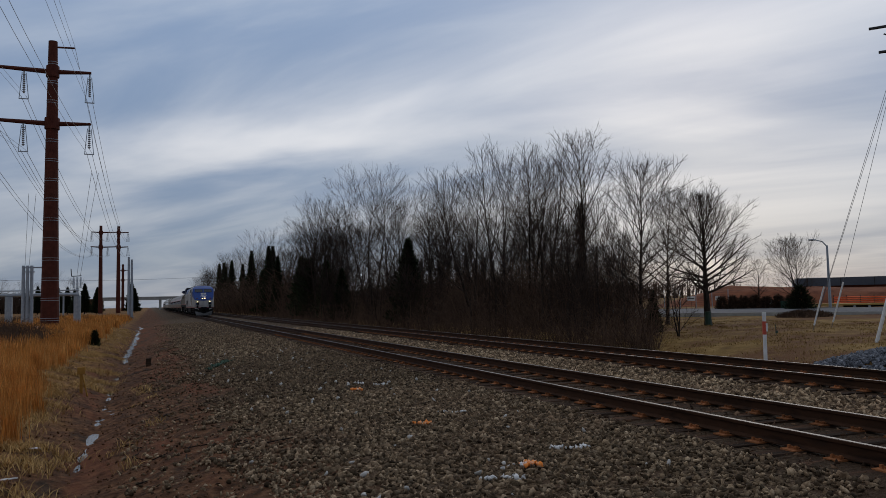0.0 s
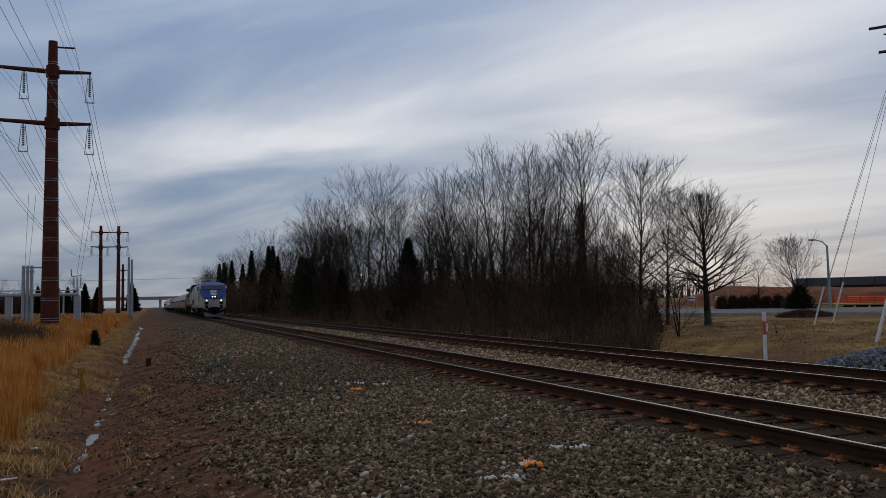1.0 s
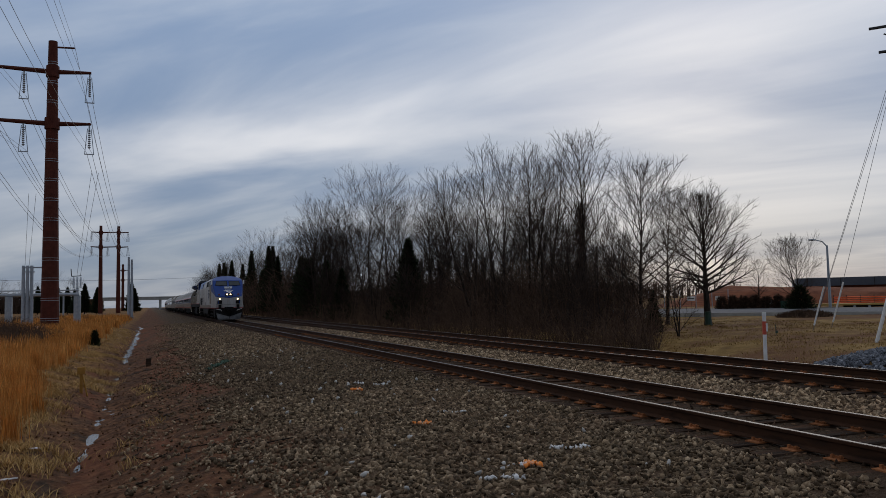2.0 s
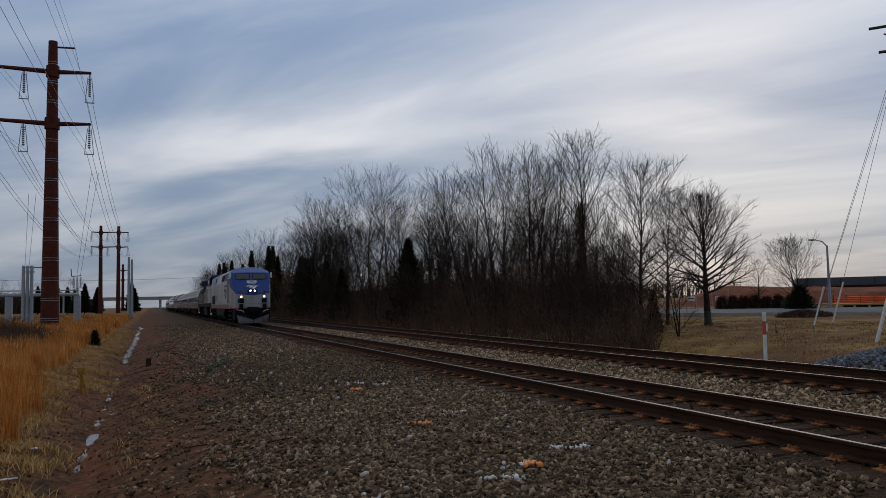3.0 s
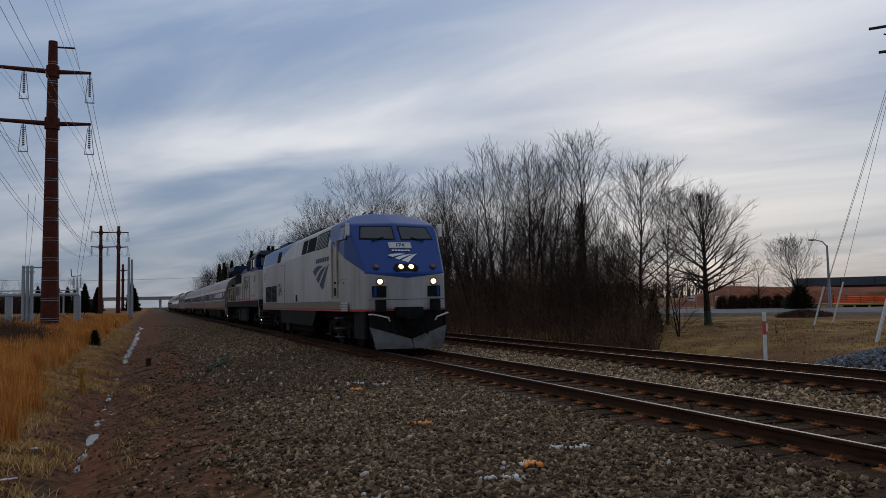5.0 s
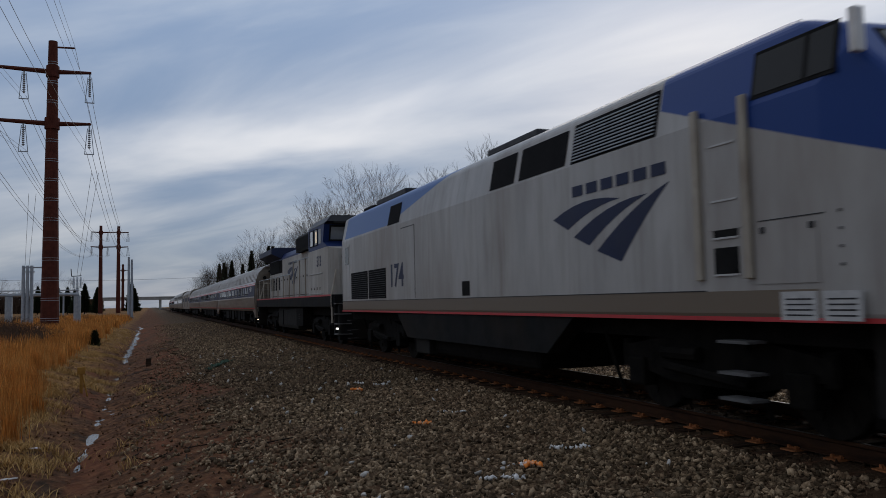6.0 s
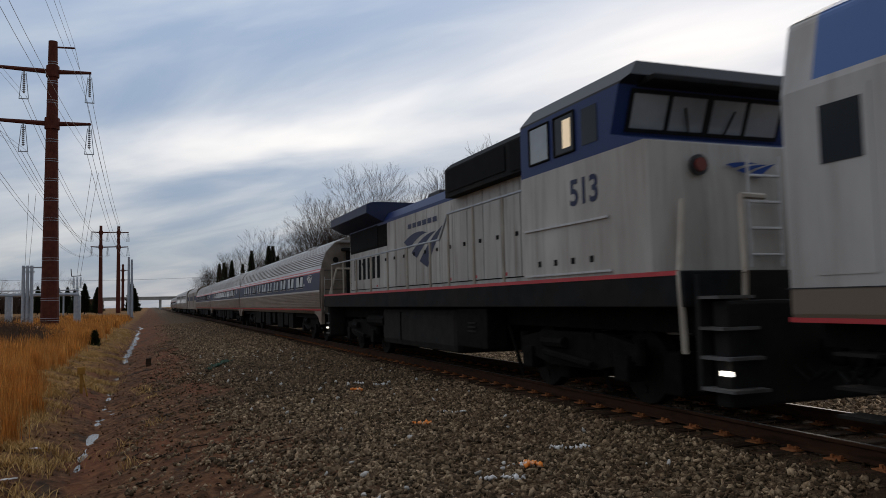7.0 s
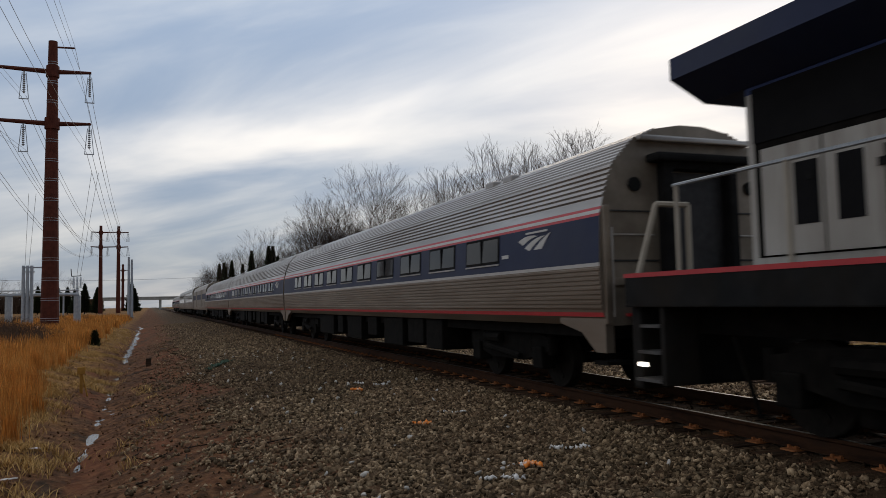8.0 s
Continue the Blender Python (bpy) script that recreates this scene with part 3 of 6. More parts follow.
def bare_tree(h, seed, wide=0.3, low=0.25, limbs=26, twiggy=1.0, label="bare leafless tree at the edge of the woods", trunk_r=None, forks=1, flare=(62, 22), belly=0.45):
    """A leafless tree: one or more tapered stems, limbs whose reach follows a rounded crown, branches and twigs that shorten towards each tip.
    wide: the crown's half width over its height; flare: the limbs' lean from upright at the crown's foot and top; belly: where the crown is widest."""
    rng = random.Random(seed)
    r0 = trunk_r or 0.012 * h + 0.03
    tv, tf, lv, lf, wv, wf = [], [], [], [], [], []
    fine = 0.0046 + 0.00022 * h

    def path(start, d, length, n, wander, rise):
        pts = [start.copy()]
        d = d.normalized()
        for _ in range(n):
            d = (d + Vector((rng.gauss(0, wander), rng.gauss(0, wander), rng.gauss(0, wander) + rise))).normalized()
            pts.append(pts[-1] + d * (length / n))
        return pts

    def off(d, lean, turn):
        """The direction d, leant away by an angle to a side."""
        a = d.orthogonal().normalized()
        a.rotate(Matrix.Rotation(turn, 3, d))
        return d * math.cos(lean) + a * math.sin(lean)

    def grow(start, d, length, r, level):
        n = (6, 4, 2, 1)[level]
        pts = path(start, d, length, n, (.045, .05, .06, .0)[level], (.035, .04, .05, 0)[level])
        if level < 2:
            tube(lv, lf, pts, [max(fine, r * (1 - .85 * k / n)) for k in range(n + 1)], 5 if level == 0 else 4)
        else:
            tube(wv, wf, pts, [r * (1 - .7 * k / n) for k in range(n + 1)], 3)
        if level == 3:
            return
        count = int(length * (1.7, 2.6 * twiggy, 2.2 * twiggy)[level] / (0.35 + h / 16) + (2, 2.2 * twiggy, 1.2 * twiggy)[level] + rng.random())
        turn = rng.uniform(0, 6.28)
        for k in range(count):
            u = .16 + .82 * (k + rng.random()) / count
            i = min(int(u * n), n - 1)
            p = pts[i].lerp(pts[i + 1], u * n - i)
            turn += 2.4 + rng.gauss(0, .5)
            e = off((pts[i + 1] - pts[i]).normalized(), radians(rng.uniform(24, 46)), turn)
            e.z += .12
            reach = length * (.60 * (1 - u) + .16) * rng.uniform(.7, 1.2)
            if level == 2:
                reach = max(reach, .035 * h * rng.uniform(.6, 1.1))
            grow(p, e, reach, max(fine * (.8, .62, .5)[level], r * (1 - .75 * u) * .58) if level < 1 else fine * (1, .8, .6)[level], level + 1)

    for k in range(forks):
        tilt = Vector((rng.gauss(0, .03), rng.gauss(0, .03), 1)) if forks == 1 else Vector((math.cos(2.1 * k + seed) * .17, math.sin(2.1 * k + seed) * .17, 1))
        top = h * (rng.uniform(.86, .98) if k else 1)
        pts = path(Vector((0, 0, -0.3)), tilt, top + 0.3, 12, 0.03, 0.03 if forks == 1 else .015)
        radii = [max(fine, r0 / (1 + .25 * (forks - 1)) * (1 - i / 12.3) ** 1.1) * (1.4 if i == 0 else 1) for i in range(13)]
        tube(tv, tf, pts, radii, 8)
        count, turn = max(6, limbs // forks), rng.uniform(0, 6.28)
        for j in range(count):
            u = low + (0.985 - low) * ((j + rng.random()) / count) ** .9
            i = min(int(u * 12), 11)
            p = pts[i].lerp(pts[i + 1], u * 12 - i)
            turn += 2.4 + rng.gauss(0, .4)
            t = (u - low) / (1 - low)
            lean = radians(flare[0] + (flare[1] - flare[0]) * t + rng.gauss(0, 5))
            q = (t - belly * .5) / (1 - belly * .5) if t > belly * .5 else (belly * .5 - t) * .9
            reach = wide * h * max(.12, 1 - q * q) ** .5 / max(.5, math.sin(lean)) * rng.uniform(.72, 1.08)
            reach = min(reach, (h * 1.04 - p.z) / max(.2, math.cos(lean)) + .02 * h)
            grow(p, off((pts[i + 1] - pts[i]).normalized(), lean, turn), max(reach, .06 * h), max(fine * 1.6, radii[i] * .5), 0)
    t = thing("bare_tree", label, "tree")
    raw("trunk", tv, tf, M["bark"], t, True)
    raw("branching", lv, lf, M["bark"], t)
    tagged(raw("crown", wv, wf, M["twig"], t), "fine bare twigs")
    return t


def cedar(h, r, seed, leaves=2600, label="dark evergreen cedar with dense foliage at the woods' edge", base=0.08, taper=0.85):
    rng = random.Random(seed)
    tv, tf = [], []
    tube(tv, tf, [Vector((0, 0, -0.3)), Vector((0, 0, h * .5)), Vector((0, 0, h * .97))], [0.02 * h + .03, 0.012 * h + .02, 0.01], 6)
    v, f = [], []
    for _ in range(leaves):
        u = rng.random() ** 1.25
        a = rng.uniform(0, 2 * math.pi)
        out = r * (1 - u) ** taper * (0.75 + 0.35 * math.sin(3 * a + seed + 9 * u) * math.sin(7 * u * h + a)) * rng.uniform(.35, 1.05) + 0.04
        c = Vector((math.cos(a) * out, math.sin(a) * out, h * (base + (1 - base) * u) + rng.gauss(0, .1)))
        s = rng.uniform(.09, .2) * (0.5 + h / 12)
        d = Vector((math.cos(a), math.sin(a), rng.uniform(.2, 1.4))).normalized() * s * 1.5
        w = d.orthogonal().normalized()
        w.rotate(Matrix.Rotation(rng.uniform(0, 6.3), 3, d))
        n = d.cross(w).normalized()
        b = len(v)
        v += [c - d * .6, c + w * s * .45 + n * s * .15, c + d, c - w * s * .45 + n * s * .15]
        f += [(b, b + 1, b + 2), (b, b + 2, b + 3)]
    t = thing("cedar_tree", label, "tree")
    raw("trunk", tv, tf, M["bark"], t, True)
    raw("foliage", v, f, M["cedar"], t)
    return t


def put(t, x, y, turn=0.0, k=1.0, group=""):
    t.matrix_basis = pose(x, y, height(x, y), 0, 0, turn) @ Matrix.Diagonal((k, k, k, 1))
    if group:
        tagged(t, group=group)
    return t


def build_woods():
    # x, y, height, half width, stems, limbs, foot of the crown, lean of the limbs
    single = [(21, 75.8, 15.2, .34, 3, 34, .30, (58, 30)), (19, 58.5, 10.0, .30, 1, 30, .2, (50, 25)), (21, 56.5, 11.6, .24, 2, 30, .3, (40, 18)), (20, 46.2, 10.7, .26, 2, 32, .25, (44, 18)),
              (22, 46.4, 12.2, .25, 3, 36, .28, (42, 16)), (24, 46.2, 11.8, .24, 2, 30, .3, (40, 18)), (20, 36.8, 10.3, .21, 2, 32, .3, (38, 16)), (20, 32.8, 10.0, .22, 1, 22, .42, (40, 28)),
              (22, 30.8, 8.2, .32, 1, 38, .26, (66, 22)), (27, 35.5, 7.9, .30, 1, 30, .25, (62, 22))]
    for i, (x, y, h, wide, forks, limbs, low, flare) in enumerate(single):
        put(bare_tree(h * .93, 40 + i, wide, low, limbs, .55 if 2 <= i <= 6 else .72, forks=forks, flare=flare), x, y, 37 * i, 1, "bare trees of the woods")
    put(bare_tree(6.7, 83, .42, .27, 50, 1.0, "spreading bare shade tree standing alone on the lawn", trunk_r=.21, flare=(74, 16), belly=.6), 28, 33.3, 20)
    put(bare_tree(5.7, 78, .36, .16, 36, .9, "small rounded bare tree beside the road", trunk_r=.11, forks=2, flare=(58, 18)), 52, 50.2, 0)
    put(bare_tree(4.3, 79, .3, .25, 20, .8, "thin bare young tree behind a hedge"), 53, 56, 0)
    put(bare_tree(2.6, 80, .45, .1, 14, .6, "low bare shrub at the woods' corner", forks=3, flare=(50, 25)), 21.5, 27.5, 0)
    # further trees of the same woods
    kinds = [bare_tree(11, 90, .32, .22, 22, .42, flare=(55, 25)), bare_tree(12, 91, .26, .25, 22, .42, forks=2, flare=(45, 20)), bare_tree(10, 92, .36, .22, 22, .42, forks=3, flare=(50, 25))]
    rng = random.Random(12)
    spots = [(18.5 + rng.random() * 9, 60 + i * 3.0, rng.uniform(.72, 1.02)) for i in range(12)] + [(19 + rng.random() * 11, 100 + i * 7, rng.uniform(.95, 1.35)) for i in range(16)]
    spots += [(20 + rng.random() * 16, 215 + i * 16, rng.uniform(1.2, 1.6)) for i in range(14)] + [(26 + rng.random() * 10, 52 + i * 2.6, rng.uniform(.7, .95)) for i in range(12)]
    spots += [(-62 + 4.6 * i + rng.random() * 3, 240 + rng.random() * 60, rng.uniform(.75, 1.1)) for i in range(9)]
    spots += [(21 + rng.random() * 12, 40 + 36 * rng.random(), rng.uniform(.5, .8)) for i in range(16)]
    spots += [(max(18.5, y * rng.uniform(.18, .25)), y, rng.uniform(.9, 1.2)) for y in [82 + 4 * i for i in range(12)]]
    spots = [q for q in spots if q[0] < .66 * q[1]]
    for i, (x, y, k) in enumerate(spots):
        base = kinds[i % 3]
        t = base if i < 3 else copy_thing(base, Matrix.Identity(4))
        put(t, x, y, rng.uniform(0, 360), k, "bare trees of the woods")
    # saplings that fill the woods' edge
    young = [bare_tree(5.2, 95, .30, .12, 18, .35, "thin bare sapling in the undergrowth", .04, 2, (48, 20)), bare_tree(4.4, 96, .36, .08, 16, .35, "thin bare sapling in the undergrowth", .035, 3, (50, 25)),
             bare_tree(6.0, 97, .22, .15, 18, .35, "thin bare sapling in the undergrowth", .045, 1, (40, 18))]
    spots = [(17.2 + 6.5 * rng.random() ** 1.4, 27 + 62 * rng.random() ** 1.25, rng.uniform(.55, 1.1)) for _ in range(80)]
    spots = [q for q in spots if q[0] < .70 * q[1]]
    spots += [(y * rng.uniform(.56, .69), y, rng.uniform(.7, 1.0)) for y in [28 + .9 * i for i in range(18)]]
    for i, (x, y, k) in enumerate(spots):
        t = young[i] if i < 3 else copy_thing(young[i % 3], Matrix.Identity(4))
        put(t, x, y, rng.uniform(0, 360), k, "saplings of the woods")
    # evergreens among them
    big, slim = cedar(6.6, 1.9, 3, 5200), cedar(11.5, 1.9, 4, 3000)
    put(big, 18.6, 55.8, 0, 1, "evergreens of the woods")
    put(slim, 18.5, 129, 0, 1, "evergreens of the woods")
    more = [(20, 164, 1.12, slim), (22, 148, 1.1, slim), (18.3, 118, .8, slim), (19, 99, 1.15, big), (18.2, 92, 1.1, big), (19.5, 105, 1.25, big), (18.4, 84, 1.0, big), (20, 206, 1.15, slim), (21, 190, 1.0, slim), (20.5, 230, 1.1, slim),
            (19.0, 140, 1.2, big), (21, 175, 1.5, big), (22, 250, 1.3, slim), (23, 280, 1.4, slim), (18.2, 76, .8, big), (21.6, 29.4, .3, big), (24.5, 290, 1.6, big), (-19, 210, 1.0, big), (-17, 205, .9, big), (-15.5, 215, 1.15, big), (-12.5, 210, .9, big), (-14, 240, 1.1, big), (-22, 220, 1.0, big), (-5.2, 255, 1.4, big), (-4.2, 250, 1.1, big), (-28, 230, 1.1, big)]
    for i, (x, y, k, base) in enumerate(more):
        put(copy_thing(base, Matrix.Identity(4)), x, y, rng.uniform(0, 360), k, "evergreens of the woods")
    # vines on the tall tree
    v, f = [], []
    for _ in range(1500):
        u = rng.random()
        a, o = rng.uniform(0, 6.28), abs(rng.gauss(0, .28)) * (1 - .3 * u)
        c = Vector((math.cos(a) * o, math.sin(a) * o, 2 + 4.6 * u))
        e = c + Vector((rng.gauss(0, .12), rng.gauss(0, .12), -rng.uniform(.1, .4)))
        tube(v, f, [c, e], (0.012, 0.005), 3)
    put(tagged(raw("climbing_vines", v, f, M["twig"]), "dead climbing vines hanging on a tall tree", "vine", kind="stuff"), 20, 32.8)


build_woods()


def build_brush():
    """Undergrowth of thin stems along the woods' edge."""
    rng = random.Random(8)
    v, f = [], []

    def stem(x, y, h, r, twigs=3):
        p = Vector((x, y, height(x, y) - .1))
        d = Vector((rng.gauss(0, .30), rng.gauss(0, .30), 1))
        q = p + d * h * .5
        e = q + (d + Vector((rng.gauss(0, .4), rng.gauss(0, .4), 0))) * h * .5
        tube(v, f, [p, q, e], (r, r * .7, r * .25), 3)
        for _ in range(twigs):
            u = rng.uniform(.2, .95)
            s = p.lerp(q, u * 2) if u < .5 else q.lerp(e, u * 2 - 1)
            w = s + Vector((rng.gauss(0, .55), rng.gauss(0, .55), rng.uniform(.0, .7))) * h * .38
            tube(v, f, [s, w], (r * .5, r * .2), 3)
            m = s.lerp(w, .6)
            tube(v, f, [m, m + Vector((rng.gauss(0, .5), rng.gauss(0, .5), rng.uniform(-.1, .6))) * h * .22], (r * .35, r * .15), 3)

    for _ in range(7000):
        y = 21.5 + 95 * rng.random() ** 1.6
        x = 15.9 + 0.9 * noise.noise((y * .3, 0, 0)) + rng.random() ** 1.5 * 8
        if x > .74 * y:
            continue
        h = (rng.uniform(.4, 1.7) if rng.random() < .8 else rng.uniform(1.8, 4.2)) + 0.9 * noise.noise((x * .3, y * .2, 3)) + (x - 16) * .1
        h *= .55 + 1.1 * abs(noise.noise((x * .25, y * .33, 6))) + .25 * noise.noise((x * 1.1, y * .9, 2))
        stem(x, y, max(.3, h), 0.008 + 0.00012 * y)
    for _ in range(3600):
        y = 32 + 48 * rng.random()
        x = 19.5 + 12 * rng.random()
        if x < .70 * y:
            stem(x, y, rng.uniform(1.8, 4.6), 0.016)
    for _ in range(3600):
        y = 105 + 250 * rng.random()
        stem(17.5 + rng.random() * 9, y, rng.uniform(2.5, 8), 0.06)
    tagged(raw("undergrowth", v, f, M["brush"]), "dense brown leafless undergrowth along the woods' edge", "undergrowth", kind="stuff")
    v, f = [], []
    for _ in range(1900):
        x, y = rng.uniform(-9.5, -4.3), rng.uniform(33, 47)
        h = rng.uniform(.5, 1.2) * (1 - abs(x + 6.9) / 4)
        if h > .1:
            stem(x, y, h + .3, 0.013)
    for _ in range(500):
        stem(rng.uniform(-26, -6), rng.uniform(75, 125), rng.uniform(.4, 1.1), .03)
    tagged(raw("shrub_thicket", v, f, M["brush"]), "low dark leafless shrubs in dry grass", "shrubs", kind="stuff")
    # far tree line
    v, f = [], []
    for i in range(5200):
        side = rng.random()
        if side < .45:
            x, y = rng.uniform(-190, -30), rng.uniform(270, 330)
            h = 9 + 5 * noise.noise((x * .05, 0, 0)) - max(0, (x + 62) * .12)
        else:
            x, y = rng.uniform(30, 210), rng.uniform(230, 420)
            h = 7 + 4 * noise.noise((x * .04, 5, 0))
        b = Vector((x, y, 0.2))
        h *= rng.uniform(.6, 1.1)
        t = b + Vector((rng.gauss(0, 1.2), 0, h))
        tube(v, f, [b, t], (.26, .08), 3)
        for _ in range(4):
            s = b.lerp(t, rng.uniform(.3, .95))
            tube(v, f, [s, s + Vector((rng.gauss(0, 2.2), rng.gauss(0, 1), rng.uniform(.4, 2.4)))], (.14, .04), 3)
    tagged(raw("far_woods", v, f, M["twig"]), "distant band of bare grey-brown woods", "woods", kind="stuff")


build_brush()
# ---- train: two diesel locomotives, three coaches, a baggage car, sleepers ----
def livery(name, silver, rules, rough=0.5, metal=0.05, streaks=0.5):
    """Weathered silver with painted zones; a rule is (colour, [(axis sums, limit), ...]): painted where each sum a*x + b*y + c*z + d*|x| is over its limit."""
    m = material(name, silver, 1.6, rough, metal, bump=0.0015, bump_scale=9, dirt=(0.15, 0.105, 0.066), dirt_scale=0.5, dirt_amount=0.5, stretch=(1, 1, 0.3), spec=0.3)
    nt = m.node_tree
    N, L = nt.nodes.new, nt.links.new
    bsdf = nt.nodes["Principled BSDF"]
    col = bsdf.inputs["Base Color"].links[0].from_socket
    co, sep = N("ShaderNodeTexCoord"), N("ShaderNodeSeparateXYZ")
    L(co.outputs["Object"], sep.inputs[0])
    ab = N("ShaderNodeMath")
    ab.operation = "ABSOLUTE"
    L(sep.outputs[0], ab.inputs[0])
    # grime that runs down the sides
    mp, run = N("ShaderNodeMapping"), N("ShaderNodeTexNoise")
    mp.inputs["Scale"].default_value = (3, 3, 0.22)
    run.inputs["Scale"].default_value, run.inputs["Detail"].default_value, run.inputs["Roughness"].default_value = 1.3, 6, 0.65
    L(co.outputs["Object"], mp.inputs[0])
    L(mp.outputs[0], run.inputs[0])
    amount = N("ShaderNodeMapRange")
    amount.inputs[1].default_value, amount.inputs[2].default_value, amount.inputs[4].default_value = 0.50, 0.74, streaks
    L(run.outputs[0], amount.inputs[0])
    grimed = N("ShaderNodeMix")
    grimed.data_type = "RGBA"
    grimed.inputs[7].default_value = (0.13, 0.095, 0.06, 1)
    L(amount.outputs[0], grimed.inputs[0])
    L(col, grimed.inputs[6])
    col = grimed.outputs[2]
    for colour, tests in rules:
        mask = None
        for (a, b, c, d), limit in tests:
            total = None
            for k, src in ((a, sep.outputs[0]), (b, sep.outputs[1]), (c, sep.outputs[2]), (d, ab.outputs[0])):
                if not k:
                    continue
                n = N("ShaderNodeMath")
                n.operation = "MULTIPLY_ADD"
                n.inputs[1].default_value = k
                n.inputs[2].default_value = 0
                L(src, n.inputs[0])
                if total is not None:
                    L(total, n.inputs[2])
                total = n.outputs[0]
            g = N("ShaderNodeMath")
            g.operation = "GREATER_THAN"
            g.inputs[1].default_value = limit
            L(total, g.inputs[0])
            if mask is None:
                mask = g.outputs[0]
            else:
                mul = N("ShaderNodeMath")
                mul.operation = "MULTIPLY"
                L(mask, mul.inputs[0])
                L(g.outputs[0], mul.inputs[1])
                mask = mul.outputs[0]
        mx = N("ShaderNodeMix")
        mx.data_type = "RGBA"
        mx.inputs[7].default_value = (*colour, 1)
        L(mask, mx.inputs[0])
        L(col, mx.inputs[6])
        col = mx.outputs[2]
    L(col, bsdf.inputs["Base Color"])
    return m


BLUE, NAVY = (0.006, 0.042, 0.205), (0.012, 0.02, 0.06)
SILVER = [(0.35, 0.342, 0.33), (0.46, 0.452, 0.435)]
LOCO1_MID, LOCO2_MID, PITCH_CAR = -31.0, -10.2, 25.9
M["loco1"] = livery("silver_and_blue_paint", SILVER, rough=0.4, streaks=0.4, rules=[
    (BLUE, [((0, -.353, 1, 0), 5.85), ((0, -1, 0, 0), 6.15)]),
    (BLUE, [((0, -1, 0, 0), 9.88), ((0, 0, 1, -.115), 2.16)]),
    ((0.05, 0.125, 0.33), [((0, .16, 1, 0), 4.24), ((0, 1, 0, 0), 0.6), ((0, -1, 0, 0), -9.6), ((0, 0, 1, 0), 3.42)]),
    ((0.17, 0.135, 0.10), [((0, 0, -1, 0), -1.5), ((0, 1, 0, 0), -8.4)]),
])
M["loco2"] = livery("weathered_silver_and_blue_paint", [(0.37, 0.355, 0.325), (0.50, 0.485, 0.45)], [
    ((0.008, 0.026, 0.11), [((0, 0, 1, 0), 3.41)]),
    ((0.016, 0.017, 0.02), [((0, 0, 1, 0), 4.24)]),
])
M["hood"] = livery("weathered_silver_hood", [(0.37, 0.355, 0.325), (0.50, 0.485, 0.45)], [((0.008, 0.026, 0.11), [((0, 0, 1, 0), 3.66)])], streaks=0.8)
M["tank"] = material("grimy_grey_tank", [(0.012, 0.0115, 0.011), (0.027, 0.025, 0.023)], 3, 0.75, 0.0, spec=0.1, dirt=(0.02, 0.016, 0.012), dirt_amount=.6)
M["navy"] = material("navy_paint", [NAVY, (0.016, 0.026, 0.07)], 3, 0.5, 0.0, spec=0.2, dirt=(0.05, 0.05, 0.055), dirt_amount=.3)
M["blue"] = material("blue_paint", [BLUE, (0.016, 0.055, 0.22)], 3, 0.5, spec=0.2)
M["steel"] = material("fluted_stainless_steel", [(0.33, 0.31, 0.29), (0.46, 0.44, 0.42)], 2.5, 0.36, 0.75, dirt=(0.15, 0.115, 0.085), dirt_scale=0.5, dirt_amount=.6, stretch=(1, .15, 1))
M["steel_low"] = material("road_stained_fluted_steel", [(0.26, 0.22, 0.18), (0.36, 0.31, 0.26)], 2.5, 0.42, 0.7, dirt=(0.13, 0.085, 0.05), dirt_scale=0.5, dirt_amount=.7, stretch=(1, .15, 1))
M["coach_end"] = material("grimy_steel_end", [(0.19, 0.16, 0.125), (0.30, 0.255, 0.205)], 2.5, 0.55, 0.5, dirt=(0.08, 0.06, 0.045), dirt_amount=.6)
M["stripe_red"] = material("red_stripe_paint", [(0.42, 0.025, 0.03), (0.5, 0.035, 0.04)], 5, 0.5)
M["stripe_white"] = material("white_stripe_paint", [(0.5, 0.49, 0.47), (0.58, 0.57, 0.55)], 5, 0.5)
M["charcoal"] = material("charcoal_frame_paint", [(0.008, 0.009, 0.0095), (0.017, 0.018, 0.019)], 3, 0.75, dirt=(0.03, 0.022, 0.015), dirt_amount=.5)
# shade under the train is put into the near-black gear and wheel colours
M["gear"] = material("grimy_shaded_gear", [(0.003, 0.0027, 0.0024), (0.011, 0.0095, 0.008)], 5, 0.85, 0.0)
M["wheel"] = material("worn_shaded_wheel_steel", [(0.008, 0.007, 0.006), (0.022, 0.019, 0.016)], 6, 0.75, 0.1)
M["glass"] = material("dark_window_glass", [(0.012, 0.014, 0.016), (0.02, 0.022, 0.024)], 1, 0.06, 0.0, spec=0.15)
# opaque panes: the sky's pale reflection is put into the base colour
M["cab_glass"] = material("sky_pale_cab_glass", [(0.16, 0.18, 0.185), (0.25, 0.27, 0.28)], 0.8, 0.08, 0.0, coat=0.5)
M["shield"] = material("grey_windshield_glass", [(0.035, 0.04, 0.042), (0.06, 0.065, 0.068)], 0.8, 0.08, 0.0, spec=0.3)
M["lamp_warm"] = material("lit_headlamp", [(0.9, 0.8, 0.6), (0.9, 0.8, 0.6)], 1, 0.2, glow=(1.0, 0.72, 0.36), glow_strength=3.6)
M["lamp_dim"] = material("lit_cab_window", [(0.5, 0.42, 0.3), (0.5, 0.42, 0.3)], 1, 0.3, glow=(1.0, 0.8, 0.55), glow_strength=0.35)
M["lamp_white"] = material("lit_step_lamp", [(0.9, 0.9, 0.9), (0.9, 0.9, 0.9)], 1, 0.2, glow=(1.0, 0.97, 0.9), glow_strength=1.6)
